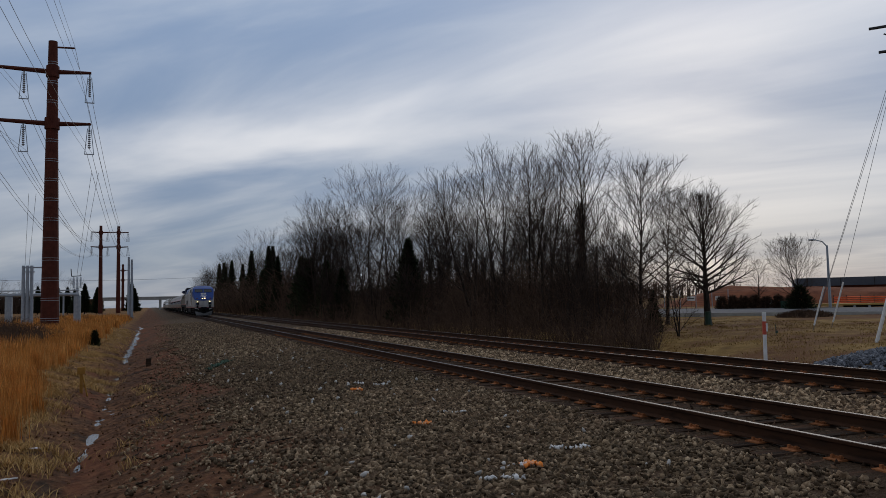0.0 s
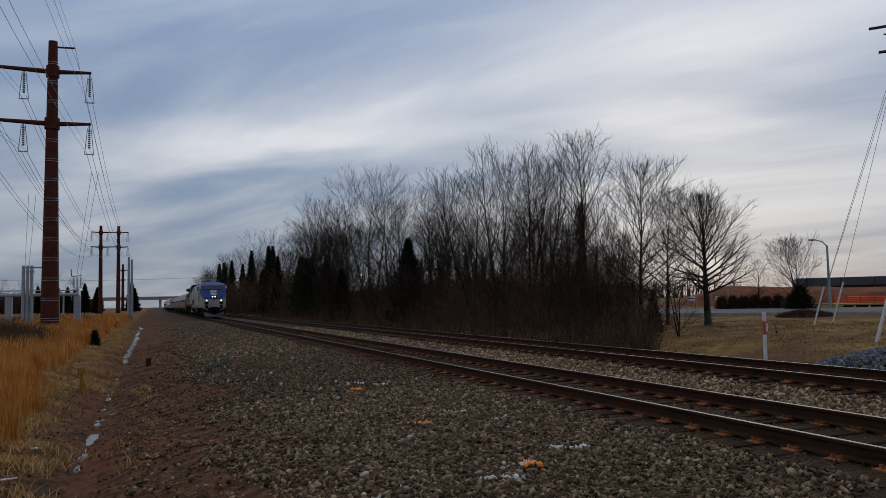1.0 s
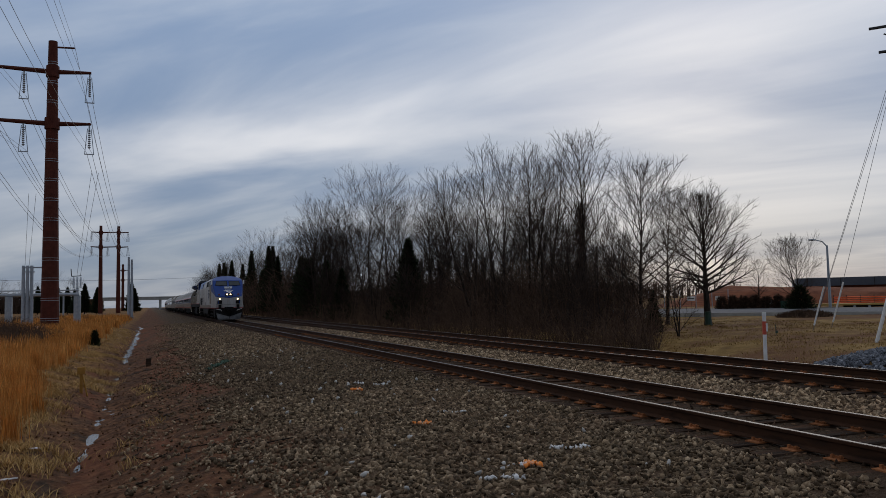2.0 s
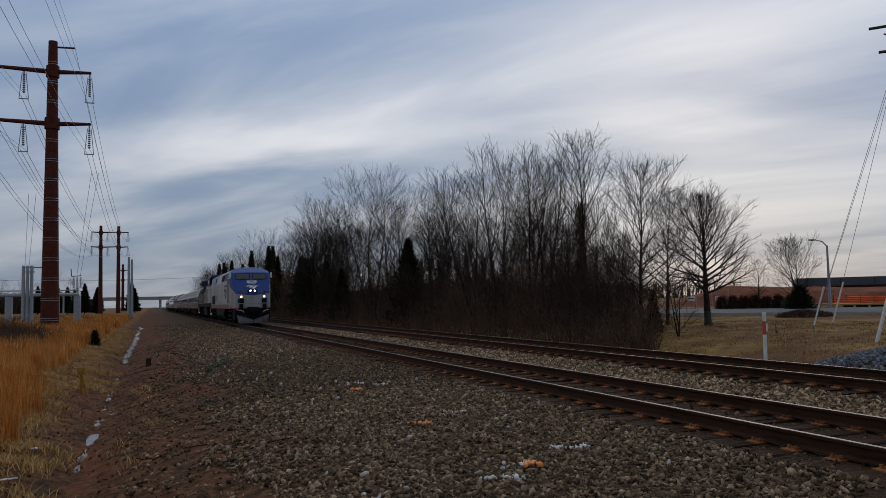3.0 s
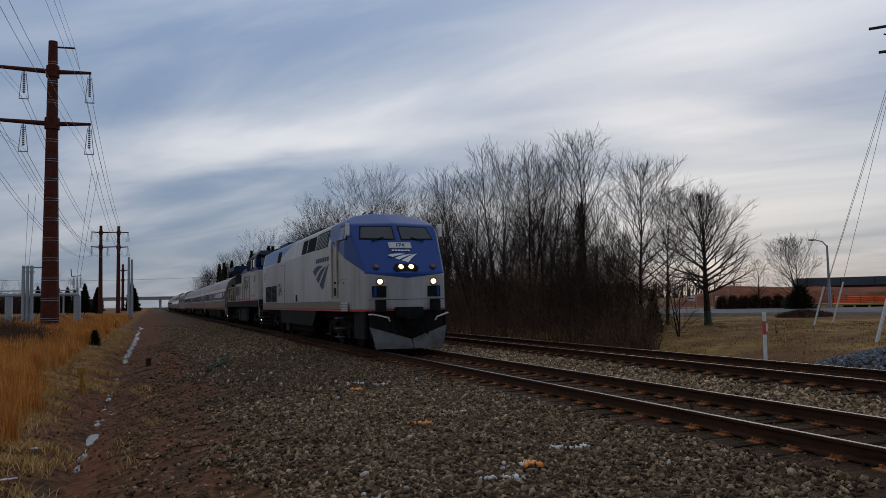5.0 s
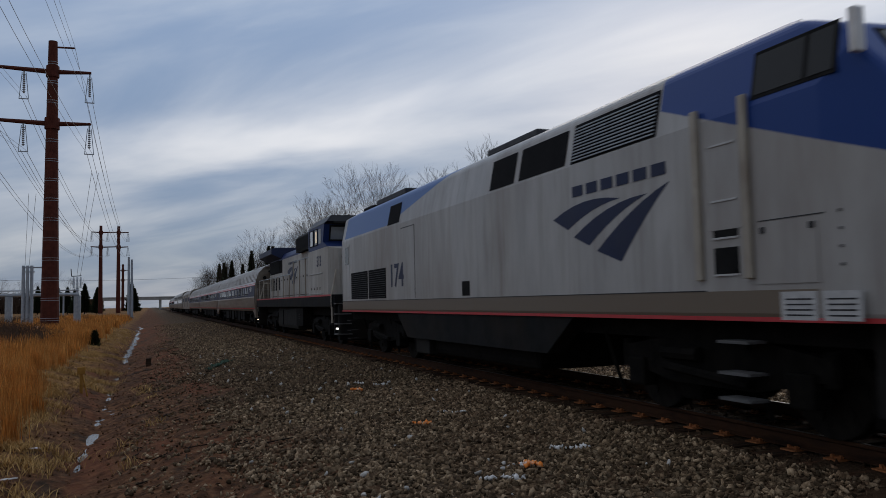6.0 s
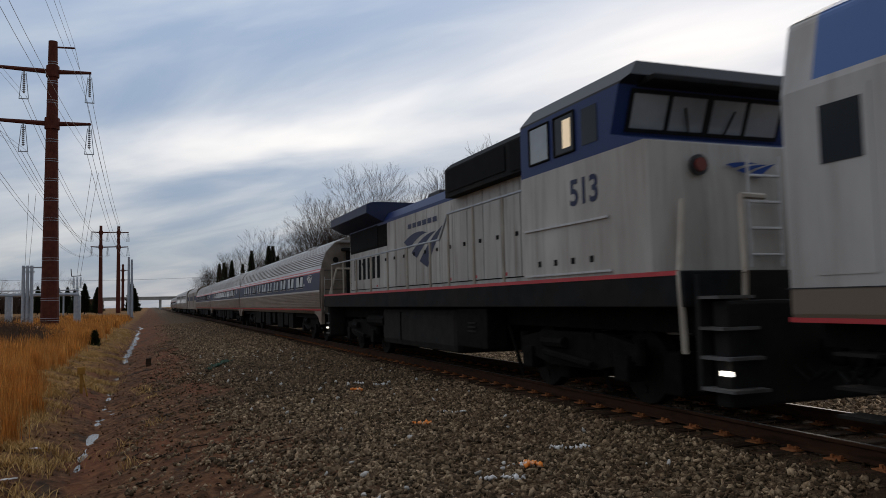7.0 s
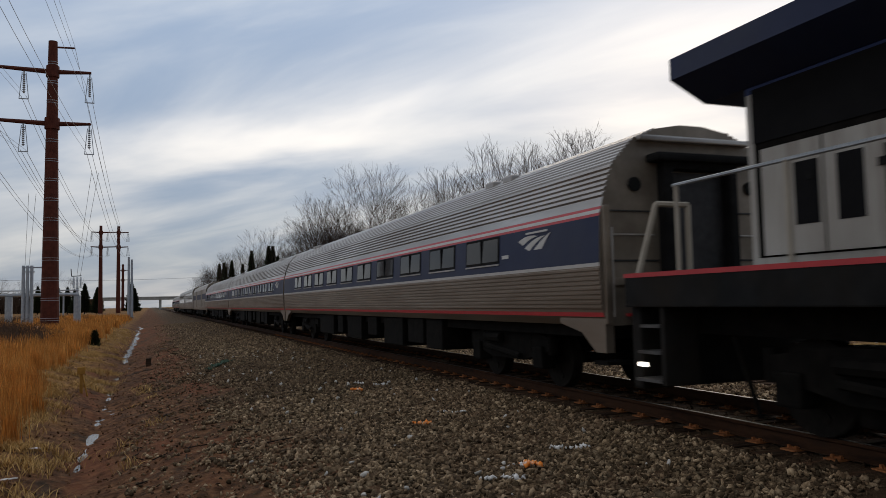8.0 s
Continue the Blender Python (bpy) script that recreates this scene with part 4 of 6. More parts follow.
M["red_lens"] = material("red_lamp_lens", [(0.10, 0.008, 0.007), (0.14, 0.012, 0.010)], 2, 0.2, coat=.4)
M["plow"] = material("dull_silver_plow", [(0.075, 0.075, 0.076), (0.15, 0.15, 0.15)], 2, 0.6, 0.2, dirt=(0.05, 0.042, 0.035), dirt_scale=1.5, dirt_amount=.75)
M["louvre"] = material("black_louvre", [(0.008, 0.008, 0.009), (0.012, 0.012, 0.013)], 3, 0.85)
M["placard"] = material("pale_placard", [(0.4, 0.4, 0.4), (0.55, 0.55, 0.54)], 9, 0.6)
M["rail_paint"] = material("grimy_cream_rail_paint", [(0.34, 0.30, 0.24), (0.46, 0.42, 0.35)], 4, 0.6, dirt=(0.14, 0.1, 0.07), dirt_scale=2, dirt_amount=.6)


def slab(bm, pts, th):
    """A flat plate over the points, th thick along its normal."""
    pts = [Vector(p) for p in pts]
    n = (pts[1] - pts[0]).cross(pts[2] - pts[0]).normalized() * th
    lo, hi = [bm.verts.new(p) for p in pts], [bm.verts.new(p + n) for p in pts]
    bm.faces.new(hi)
    bm.faces.new(lo[::-1])
    for i in range(len(pts)):
        j = (i + 1) % len(pts)
        bm.faces.new((lo[i], lo[j], hi[j], hi[i]))


def plate(name, pts, th, mat, parent, label=""):
    bm = bmesh.new()
    slab(bm, pts, th)
    return part(name, bm, mat, parent, label)


def prism(section, y0, y1):
    """The section (x, z), drawn along y."""
    bm = bmesh.new()
    a, b = [bm.verts.new((x, y0, z)) for x, z in section], [bm.verts.new((x, y1, z)) for x, z in section]
    n = len(section)
    for i in range(n):
        j = (i + 1) % n
        bm.faces.new((a[i], a[j], b[j], b[i]))
    bm.faces.new(a[::-1])
    bm.faces.new(b)
    bmesh.ops.recalc_face_normals(bm, faces=bm.faces)
    return bm


def profile_prism(prof, x0, x1):
    """The profile (y, z), drawn along x."""
    bm = bmesh.new()
    a, b = [bm.verts.new((x0, y, z)) for y, z in prof], [bm.verts.new((x1, y, z)) for y, z in prof]
    n = len(prof)
    for i in range(n):
        j = (i + 1) % n
        bm.faces.new((a[i], a[j], b[j], b[i]))
    bm.faces.new(a[::-1])
    bm.faces.new(b)
    bmesh.ops.recalc_face_normals(bm, faces=bm.faces)
    return bm


def cut(bm, at, n):
    bmesh.ops.bisect_plane(bm, geom=bm.verts[:] + bm.edges[:] + bm.faces[:], plane_co=at, plane_no=n, clear_outer=True)
    edges = [e for e in bm.edges if e.is_boundary]
    if edges:
        bmesh.ops.holes_fill(bm, edges=edges)


def side_pts(s, x, ya, yb, za, zb):
    """A rectangle on a side of the vehicle, facing out."""
    p = [(s * x, ya, za), (s * x, yb, za), (s * x, yb, zb), (s * x, ya, zb)]
    return p if s > 0 else p[::-1]


def disc(bm, c, axis, r, th, seg=16):
    rod(bm, Vector(c), Vector(c) + Vector(axis).normalized() * th, r, seg=seg)


WHEELS = []


def truck(parent, y, axles, r=0.5, length=3.4, wide=1.12, motors=False):
    """A bogie under its vehicle with frame, springs, boxes and turning wheelsets."""
    bm = bmesh.new()
    for s in (-1, 1):
        prof = [(-length / 2, .62), (-length / 2, .82), (-length / 4, .95), (length / 4, .95), (length / 2, .82), (length / 2, .62), (length / 5, .42), (-length / 5, .42)]
        q = profile_prism(prof, s * wide - .07, s * wide + .07)
        me = bpy.data.meshes.new("q")
        q.to_mesh(me)
        q.free()
        bm.from_mesh(me)
        bpy.data.meshes.remove(me)
        for a in axles:
            box(bm, s * wide - .13, s * wide + .13, a - .17, a + .17, .32, .68, bevel=.03)
            for d in (-.3, .3):
                rod(bm, (s * wide, a + d, .55), (s * wide, a + d, .9), .08, seg=8)
        rod(bm, (s * (wide + .16), -.7, .5), (s * (wide + .16), .7, .62), .05, seg=6)
        rod(bm, (s * (wide + .12), .1, .78), (s * (wide + .12), .75, .78), .09, seg=8)
    box(bm, -wide, wide, -.35, .35, .5, .85)
    t = part("truck", bm, M["gear"], parent, "grimy bogie frame, coloured near-black for the shade under the train")
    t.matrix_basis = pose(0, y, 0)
    # solid blocks, added to stop light passing under the locomotives
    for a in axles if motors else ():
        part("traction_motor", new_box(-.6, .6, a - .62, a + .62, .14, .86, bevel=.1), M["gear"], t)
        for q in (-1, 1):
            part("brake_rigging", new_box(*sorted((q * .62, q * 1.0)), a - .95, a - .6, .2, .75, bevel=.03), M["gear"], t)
            part("sand_pipe", rods([((q * 1.2, a + .75, 1.0), (q * 1.0, a + .62, .12))], .03), M["gear"], t)
    for a in axles:
        bm = bmesh.new()
        rod(bm, (-.95, 0, 0), (.95, 0, 0), .09, seg=8)
        for s in (-1, 1):
            rod(bm, (s * .69, 0, 0), (s * .83, 0, 0), r, seg=22)
            rod(bm, (s * .66, 0, 0), (s * .69, 0, 0), r + .02, seg=22)
            for k in range(5):
                c, n = math.cos(k * 1.257) * r * .62, math.sin(k * 1.257) * r * .62
                rod(bm, (s * .83, c, n), (s * .845, c, n), .06, seg=6)
        w = part("wheelset", bm, M["wheel"], t, "worn steel wheels on an axle")
        w.matrix_basis = pose(0, a, r)
        WHEELS.append((w, a, r))
    return t


def number(text, size, at, s, parent, mat, tilt=0.0, name="number"):
    """Painted digits on a side that faces s along x."""
    c = bpy.data.curves.new(name, "FONT")
    c.body, c.size, c.align_x, c.align_y, c.extrude = text, size, "CENTER", "CENTER", 0.002
    c.offset = 0.022 * size
    tmp = new(name, c)
    me = bpy.data.meshes.new_from_object(tmp.evaluated_get(bpy.context.evaluated_depsgraph_get()))
    bpy.data.objects.remove(tmp)
    me.materials.append(mat)
    o = new(name, me)
    o.parent = parent
    o.matrix_basis = at
    return o


def swoosh(parent, s, x, y, z, k, mat, th=0.004, place=None):
    """Three curved blades that fan out from the top right, under a bar: a railway's mark as plain shapes."""
    put2 = place or (lambda u, v: (s * x, y - u * k, z + v * k))
    blades3 = [((-1.55, -.03), .12, (.23, .08), (-1.12, -.22)), ((-.96, -.34), .11, (.82, .06), (-.55, -.49)), ((-.35, -.58), .08, (1.27, .15), (.22, -.76))]
    for a, b, c, d in blades3:
        n = 6
        top = [(a[0] + (c[0] - a[0]) * t, a[1] + (c[1] - a[1]) * t + 4 * t * (1 - t) * b) for t in [i / n for i in range(n + 1)]]
        bot = [(d[0] + (c[0] - d[0]) * t, d[1] + (c[1] - d[1]) * t + 4 * t * (1 - t) * b * .55) for t in [i / n for i in range(n)]]
        bm = bmesh.new()
        pts = [put2(*q) for q in bot + top[::-1]]
        slab(bm, pts[::-1] if (s > 0 and not place) else pts, th)
        part("emblem_blade", bm, mat, parent)


def wordbar(parent, s, x, y0, y1, z0, z1, mat, n=6):
    """A row of short plain bars in place of lettering."""
    for i in range(n):
        a, b = y0 + (y1 - y0) * (i + .1) / n, y0 + (y1 - y0) * (i + .85) / n
        plate("lettering_bar", side_pts(s, x, a, b, z0, z1), .004, mat, parent)


def coupler(parent, y, d):
    bm = bmesh.new()
    box(bm, -.11, .11, min(y, y + d * .35), max(y, y + d * .35), .72, .95, bevel=.03)
    box(bm, -.2, .16, min(y + d * .3, y + d * .52), max(y + d * .3, y + d * .52), .66, 1.0, bevel=.05)
    part("coupler", bm, M["gear"], parent)
    for s in (-.5, -.3, .35, .55):
        pts = [Vector((s, y, .95)), Vector((s, y + d * .16, .62)), Vector((s * .9, y + d * .3, .5)), Vector((s * .8, y + d * .45, .62))]
        part("brake_hose", rods(list(zip(pts, pts[1:])), .022), M["black"], parent)


def lead_locomotive():
    e = thing("diesel_locomotive", "silver and blue passenger diesel locomotive with lit headlights", "locomotive")
    half = [(1.52, 1.2), (1.52, 3.36), (1.38, 4.06), (1.02, 4.26), (0.45, 4.36)]
    sec = half + [(-x, z) for x, z in half[::-1]]
    bm = prism(sec, -11.1, 10.0)
    for k in (-1, 1):
        cut(bm, (0, -10.17, 2), (k * .14, -1, 0))
        cut(bm, (k * 1.52, -8.5, 2), (k * .983, -.184, 0))
        cut(bm, (0, -10.15, 2.33), (k * .10, -.77, .637))
        cut(bm, (0, -7.7, 4.37), (k * .06, -.36, .93))
    cut(bm, (0, 9.75, 4.36), (0, .75, .66))
    bmesh.ops.recalc_face_normals(bm, faces=bm.faces)
    sharp = [ed for ed in bm.edges if len(ed.link_faces) == 2 and ed.calc_face_angle(0) > .3]
    bmesh.ops.bevel(bm, geom=sharp, offset=.07, segments=3, affect="EDGES", profile=.5)
    body = part("body", bm, M["loco1"], e, "weathered silver body with a blue nose")

    def nose(x, z, out=0.0):
        if z < 2.33:
            return Vector((x, -10.17 + .14 * abs(x) - out, z))
        return Vector((x, -10.15 + (.637 * (z - 2.33) + .1 * abs(x)) / .77 - out * .77, z + out * .637))

    def mid(x, z, out=0.0):
        """On the flat plane before the crease of the nose."""
        return nose(0, z, out) + Vector((x, 0, 0))

    for k in (-1, 1):
        q = [nose(k * .13, 3.40, .005), nose(k * 1.16, 3.43, .005), nose(k * 1.06, 3.80, .005), nose(k * .12, 3.80, .005)]
        w = plate("windshield", q if k > 0 else q[::-1], .012, M["shield"], e, "grey windshield pane")
        plate("gasket", [nose(k * .09, 3.36, .002), nose(k * 1.21, 3.39, .002), nose(k * 1.10, 3.84, .002), nose(k * .08, 3.84, .002)][::k], .006, M["black"], w)
        part("wiper", rods([(nose(k * .85, 3.32, .03), nose(k * .45, 3.44, .03))], .018), M["black"], e)
        for nm, x, z, r, m in (("headlight", .16, 2.48, .072, "lamp_warm"), ("marker_light", .9, 2.5, .07, "red_lens"), ("ditch_light", .84, 2.06, .075, "lamp_warm")):
            bm = bmesh.new()
            n = Vector((0, -.77, .637)) if z > 2.33 else Vector((0, -1, 0))
            disc(bm, nose(k * x, z, .0), n, r + .035, .03, 18)
            h = part(nm, bm, M["dark_metal"], e, "round lamp housing")
            bm = bmesh.new()
            disc(bm, nose(k * x, z, .03), n, r, .03, 18)
            part("lens", bm, M[m], h, "glowing warm lamp" if m == "lamp_warm" else "red lens")
        bm = bmesh.new()
        slab(bm, [nose(k * .65, 1.6, .003), nose(k * 1.07, 1.6, .003), nose(k * 1.07, 1.93, .003), nose(k * .65, 1.93, .003)][::k], .02)
        rec = part("equipment_recess", bm, M["black"], e, "black square recess")
        plate("jumper_cable", [nose(k * .95, 1.62, .03), nose(k * 1.03, 1.62, .03), nose(k * 1.03, 1.9, .03), nose(k * .95, 1.9, .03)][::k], .02, M["blue"], rec)
        part("step_plate", new_box(*sorted((k * .72, k * .98)), -10.3, -10.02, 1.17, 1.52), M["black"], e)
        part("mirror", new_box(*sorted((k * 1.46, k * 1.58)), -8.98, -8.9, 3.52, 3.92, bevel=.02), M["white_paint"], e, "upright white mirror")
        part("handrail", rods([((k * .75, -10.6, 1.0), (k * 1.15, -10.45, 1.1)), ((k * .75, -10.6, 1.0), (k * .7, -10.57, .9)), ((k * 1.15, -10.45, 1.1), (k * 1.2, -10.1, 1.1))], .022), M["stripe_white"], e)
    plate("number_board", [mid(-.36, 3.1, -.02), mid(.36, 3.1, -.02), mid(.36, 3.28, -.02), mid(-.36, 3.28, -.02)], .035, M["placard"], e, "pale number board")
    rot = Matrix.Rotation(radians(50.4), 4, "X")
    number("174", .2, Matrix.Translation(mid(0, 3.19, .017)) @ rot, 0, e, M["navy"])
    for i in range(6):
        a = -.3 + .1 * i
        plate("lettering_bar", [mid(a, 3.0, .004), mid(a + .075, 3.0, .004), mid(a + .075, 3.04, .004), mid(a, 3.04, .004)], .012, M["white_paint"], e)
    swoosh(e, -1, 0, 0, 0, 1, M["white_paint"], .012, lambda u, v: mid(u * .34 + .05, 2.88 + v * .30, .004))
    plate("lamp_plate", [mid(-.34, 2.38, -.02), mid(.34, 2.38, -.02), mid(.4, 2.48, -.02), mid(.3, 2.6, -.02), mid(-.3, 2.6, -.02), mid(-.4, 2.48, -.02)], .026, M["black"], e)
    for k in (-1, 1):
        plate("seam", [nose(0, 1.52, .001), nose(k * 1.22, 1.52, .001), nose(k * 1.22, 1.535, .001), nose(0, 1.535, .001)][::k], .004, M["dark_metal"], e)
        plate("red_stripe", [nose(0, 1.19, .002), nose(k * 1.22, 1.19, .002), nose(k * 1.22, 1.23, .002), nose(0, 1.23, .002)][::k], .005, M["stripe_red"], e)
    part("buffer_beam", new_box(-.42, .42, -10.36, -10.1, .98, 1.3, bevel=.03), M["black"], e)
    part("lower_frame", new_box(-1.15, 1.15, -10.05, -8.8, .38, 1.18, bevel=.05), M["charcoal"], e)
    coupler(e, -10.15, -1)
    # snow plow: two swept wings
    for k in (-1, 1):
        f = lambda u, w, o: Vector((k * (0.02 + (1.02 + .16 * w) * u), -10.58 + .30 * u + .12 * w * w + o, .09 + w * (.28 + .36 * u)))
        grid = [[[f(i / 5, j / 3, o) for j in range(4)] for i in range(6)] for o in (0, .04)]
        bm = bmesh.new()
        vs = [[[bm.verts.new(q) for q in col] for col in side] for side in grid]
        for side in vs:
            for i in range(5):
                for j in range(3):
                    bm.faces.new((side[i][j], side[i + 1][j], side[i + 1][j + 1], side[i][j + 1]))
        for i in range(5):
            for j in (0, 3):
                bm.faces.new((vs[0][i][j], vs[0][i + 1][j], vs[1][i + 1][j], vs[1][i][j]))
        for j in range(3):
            for i in (0, 5):
                bm.faces.new((vs[0][i][j], vs[0][i][j + 1], vs[1][i][j + 1], vs[1][i][j]))
        bmesh.ops.recalc_face_normals(bm, faces=bm.faces)
        part("plow_wing", bm, M["plow"], e, "dull silver snow plow wing")
        part("skirt", new_box(*sorted((k * 1.2, k * 1.3)), -9.95, -8.75, .36, 1.19, bevel=.02), M["charcoal"], e, "dark grey front skirt")
    for s in (-1, 1):
        plate("red_stripe", side_pts(s, 1.522, -8.5, 9.98, 1.19, 1.235), .004, M["stripe_red"], e)
        q = [(s * 1.244, -9.99, 1.19), (s * 1.523, -8.5, 1.19), (s * 1.523, -8.5, 1.235), (s * 1.244, -9.99, 1.235)]
        plate("red_stripe", q if s > 0 else q[::-1], .004, M["stripe_red"], e)
        for nm, ya, yb in (("dark_window", -2.26, -1.3), ("dark_window", -3.95, -2.45)):
            q = side_pts(s, 1.52, ya, yb, 3.4, 3.93)
            plate(nm, [(x - s * max(0, z - 3.36) * .2 + s * .004, y, z) for x, y, z in q], .006, M["louvre"], e)
        q = side_pts(s, 1.52, 4.05, 5.0, 3.4, 3.9)
        plate("dark_window", [(x - s * max(0, z - 3.36) * .2 + s * .004, y, z) for x, y, z in q], .006, M["louvre"], e)
        g = plate("louvre_frame", [(x - s * max(0, z - 3.36) * .2 + s * .003, y, z) for x, y, z in side_pts(s, 1.52, -6.12, -4.12, 3.38, 3.96)], .004, M["louvre"], e)
        for i in range(11):
            z = 3.41 + .048 * i
            part("slat", new_box(*sorted((s * (1.51 - (z - 3.36) * .2), s * (1.545 - (z - 3.36) * .2))), -6.08, -4.16, z, z + .018), M["galv"], g)
        for ya, yb in ((-8.32, -7.7), (-8.66, -8.37)):
            q = side_pts(s, 1.52, ya, yb, 3.46, 3.88)
            plate("side_window", [(x - s * max(0, z - 3.36) * .2 + s * .004, y, z) for x, y, z in q], .008, M["glass"], e)
        # cab door with its rails and steps
        plate("cab_door", side_pts(s, 1.521, -7.48, -6.98, 2.15, 3.33), .006, M["loco1"], e)
        for y in (-7.58, -6.84):
            part("door_handrail", new_box(*sorted((s * 1.52, s * 1.575)), y - .05, y + .05, 1.62, 3.5, bevel=.012), M["rail_paint"], e, "grimy cream grab rail")
        for z in (1.66, 2.05, 2.45, 3.05):
            st = plate("step_recess", side_pts(s, 1.522, -7.42, -7.05, z, z + (.3 if z < 2.2 else .14)), .003, M["black"], e)
            part("tread", new_box(*sorted((s * 1.5, s * 1.54)), -7.42, -7.05, z, z + .02), M["placard"], st)
        for z in (.95, .62, .35):
            part("boarding_step", new_box(*sorted((s * 1.25, s * 1.5)), -7.45, -7.0, z, z + .03), M["plow"], e)
        for ya, yb in ((-8.38, -7.95), (-8.85, -8.44)):
            pl = plate("placard", side_pts(s, 1.523, ya, yb, 1.21, 1.48), .004, M["placard"], e)
            for i in range(4):
                plate("text_bar", side_pts(s, 1.527, ya + .05, yb - .05, 1.25 + .05 * i, 1.265 + .05 * i), .002, M["dark_metal"], pl)
        for ya, yb in ((5.2, 6.85), (6.95, 8.8)):
            gr = plate("intake_grille", side_pts(s, 1.522, ya, yb, 1.56, 2.34), .004, M["louvre"], e)
            for i in range(13):
                part("slat", new_box(*sorted((s * 1.522, s * 1.54)), ya + .03, yb - .03, 1.59 + .057 * i, 1.605 + .057 * i), M["dark_metal"], gr)
        door = plate("rear_door", side_pts(s, 1.522, 9.0, 9.62, 1.62, 3.25), .006, M["loco1"], e)
        plate("door_window", side_pts(s, 1.53, 9.08, 9.52, 2.62, 3.15), .005, M["glass"], door)
        part("seam", new_box(*sorted((s * 1.52, s * 1.526)), 2.9, 3.9, 3.22, 3.235), M["dark_metal"], e)
        part("seam", new_box(*sorted((s * 1.52, s * 1.526)), 2.89, 2.905, 1.55, 3.22), M["dark_metal"], e)
        part("seam", new_box(*sorted((s * 1.52, s * 1.526)), -8.5, -7.7, 2.18, 2.19), M["dark_metal"], e)
        # hatch before the door, with its hinges, a lock and rows of rivets on the nose corner
        hatch = plate("side_hatch", side_pts(s, 1.5215, -8.42, -7.66, 1.56, 2.12), .008, M["loco1"], e, "flush square hatch")
        for dy in (-8.36, -7.76):
            part("hinge", new_box(*sorted((s * 1.528, s * 1.54)), dy - .03, dy + .03, 2.06, 2.12), M["dark_metal"], hatch)
        for z in (1.70, 1.86, 2.02, 2.18):
            part("rivet", new_box(*sorted((s * 1.46, s * 1.5)), -8.66, -8.63, z, z + .025), M["dark_metal"], e)
        q = side_pts(s, 1.52, -8.7, -7.66, 3.42, 3.92)
        plate("window_gasket", [(x - s * max(0, z - 3.36) * .2 + s * .002, y, z) for x, y, z in q], .004, M["black"], e)
        part("seam", new_box(*sorted((s * 1.52, s * 1.525)), -6.9, 10.0, 1.5, 1.512), M["dark_metal"], e)
        plate("fuel_hatch", side_pts(s, 1.522, -.3, .08, 1.55, 1.83), .004, M["black"], e)
        swoosh(e, s, 1.524, -5.1, 2.66, .98, M["navy"])
        wordbar(e, s, 1.524, -6.32, -4.1, 2.9, 3.05, M["navy"])
        at = pose(s * 1.524, 4.3, 2.08, 90, 0, 90 if s > 0 else -90)
        number("174", .78, at, s, e, M["navy"])
        # frame side between the trucks, fuel tank
        bm = profile_prism([(-4.0, 1.18), (4.4, 1.18), (3.6, .62), (-3.2, .62)], s * 1.2, s * 1.49)
        part("frame_side", bm, M["charcoal"], e)
        part("equipment_box", new_box(*sorted((s * .9, s * 1.42)), 2.3, 3.2, .28, .9, bevel=.04), M["tank"], e)
        for z in (.9, .6, .35):
            part("boarding_step", new_box(*sorted((s * 1.2, s * 1.48)), 9.1, 9.55, z, z + .03), M["charcoal"], e)
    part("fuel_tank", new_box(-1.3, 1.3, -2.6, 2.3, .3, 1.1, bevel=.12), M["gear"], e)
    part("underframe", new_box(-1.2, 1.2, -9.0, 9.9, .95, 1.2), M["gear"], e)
    part("radiator_fan", new_box(-.95, .95, 5.2, 7.9, 4.28, 4.44, bevel=.03), M["dark_metal"], e)
    part("roof_hatch", new_box(-.9, .9, -2.0, .1, 4.30, 4.43, bevel=.03), M["dark_metal"], e)
    part("roof_walk", new_box(-1.0, 1.0, 8.2, 9.2, 4.2, 4.36, bevel=.03), M["charcoal"], e)
    part("exhaust_stack", new_box(-.3, .3, .2, 1.3, 4.34, 4.52, bevel=.04), M["dark_metal"], e)
    part("horn", rods([((-.5, -7.0, 4.42), (-.5, -7.4, 4.45)), ((-.3, -7.0, 4.42), (-.3, -7.45, 4.45)), ((-.4, -7.0, 4.3), (-.4, -7.0, 4.42))], .028), M["dark_metal"], e)
    truck(e, -6.5, (-1.35, 1.35), motors=True)
    truck(e, 6.5, (-1.35, 1.35), motors=True)
    coupler(e, 10.0, 1)
    return e


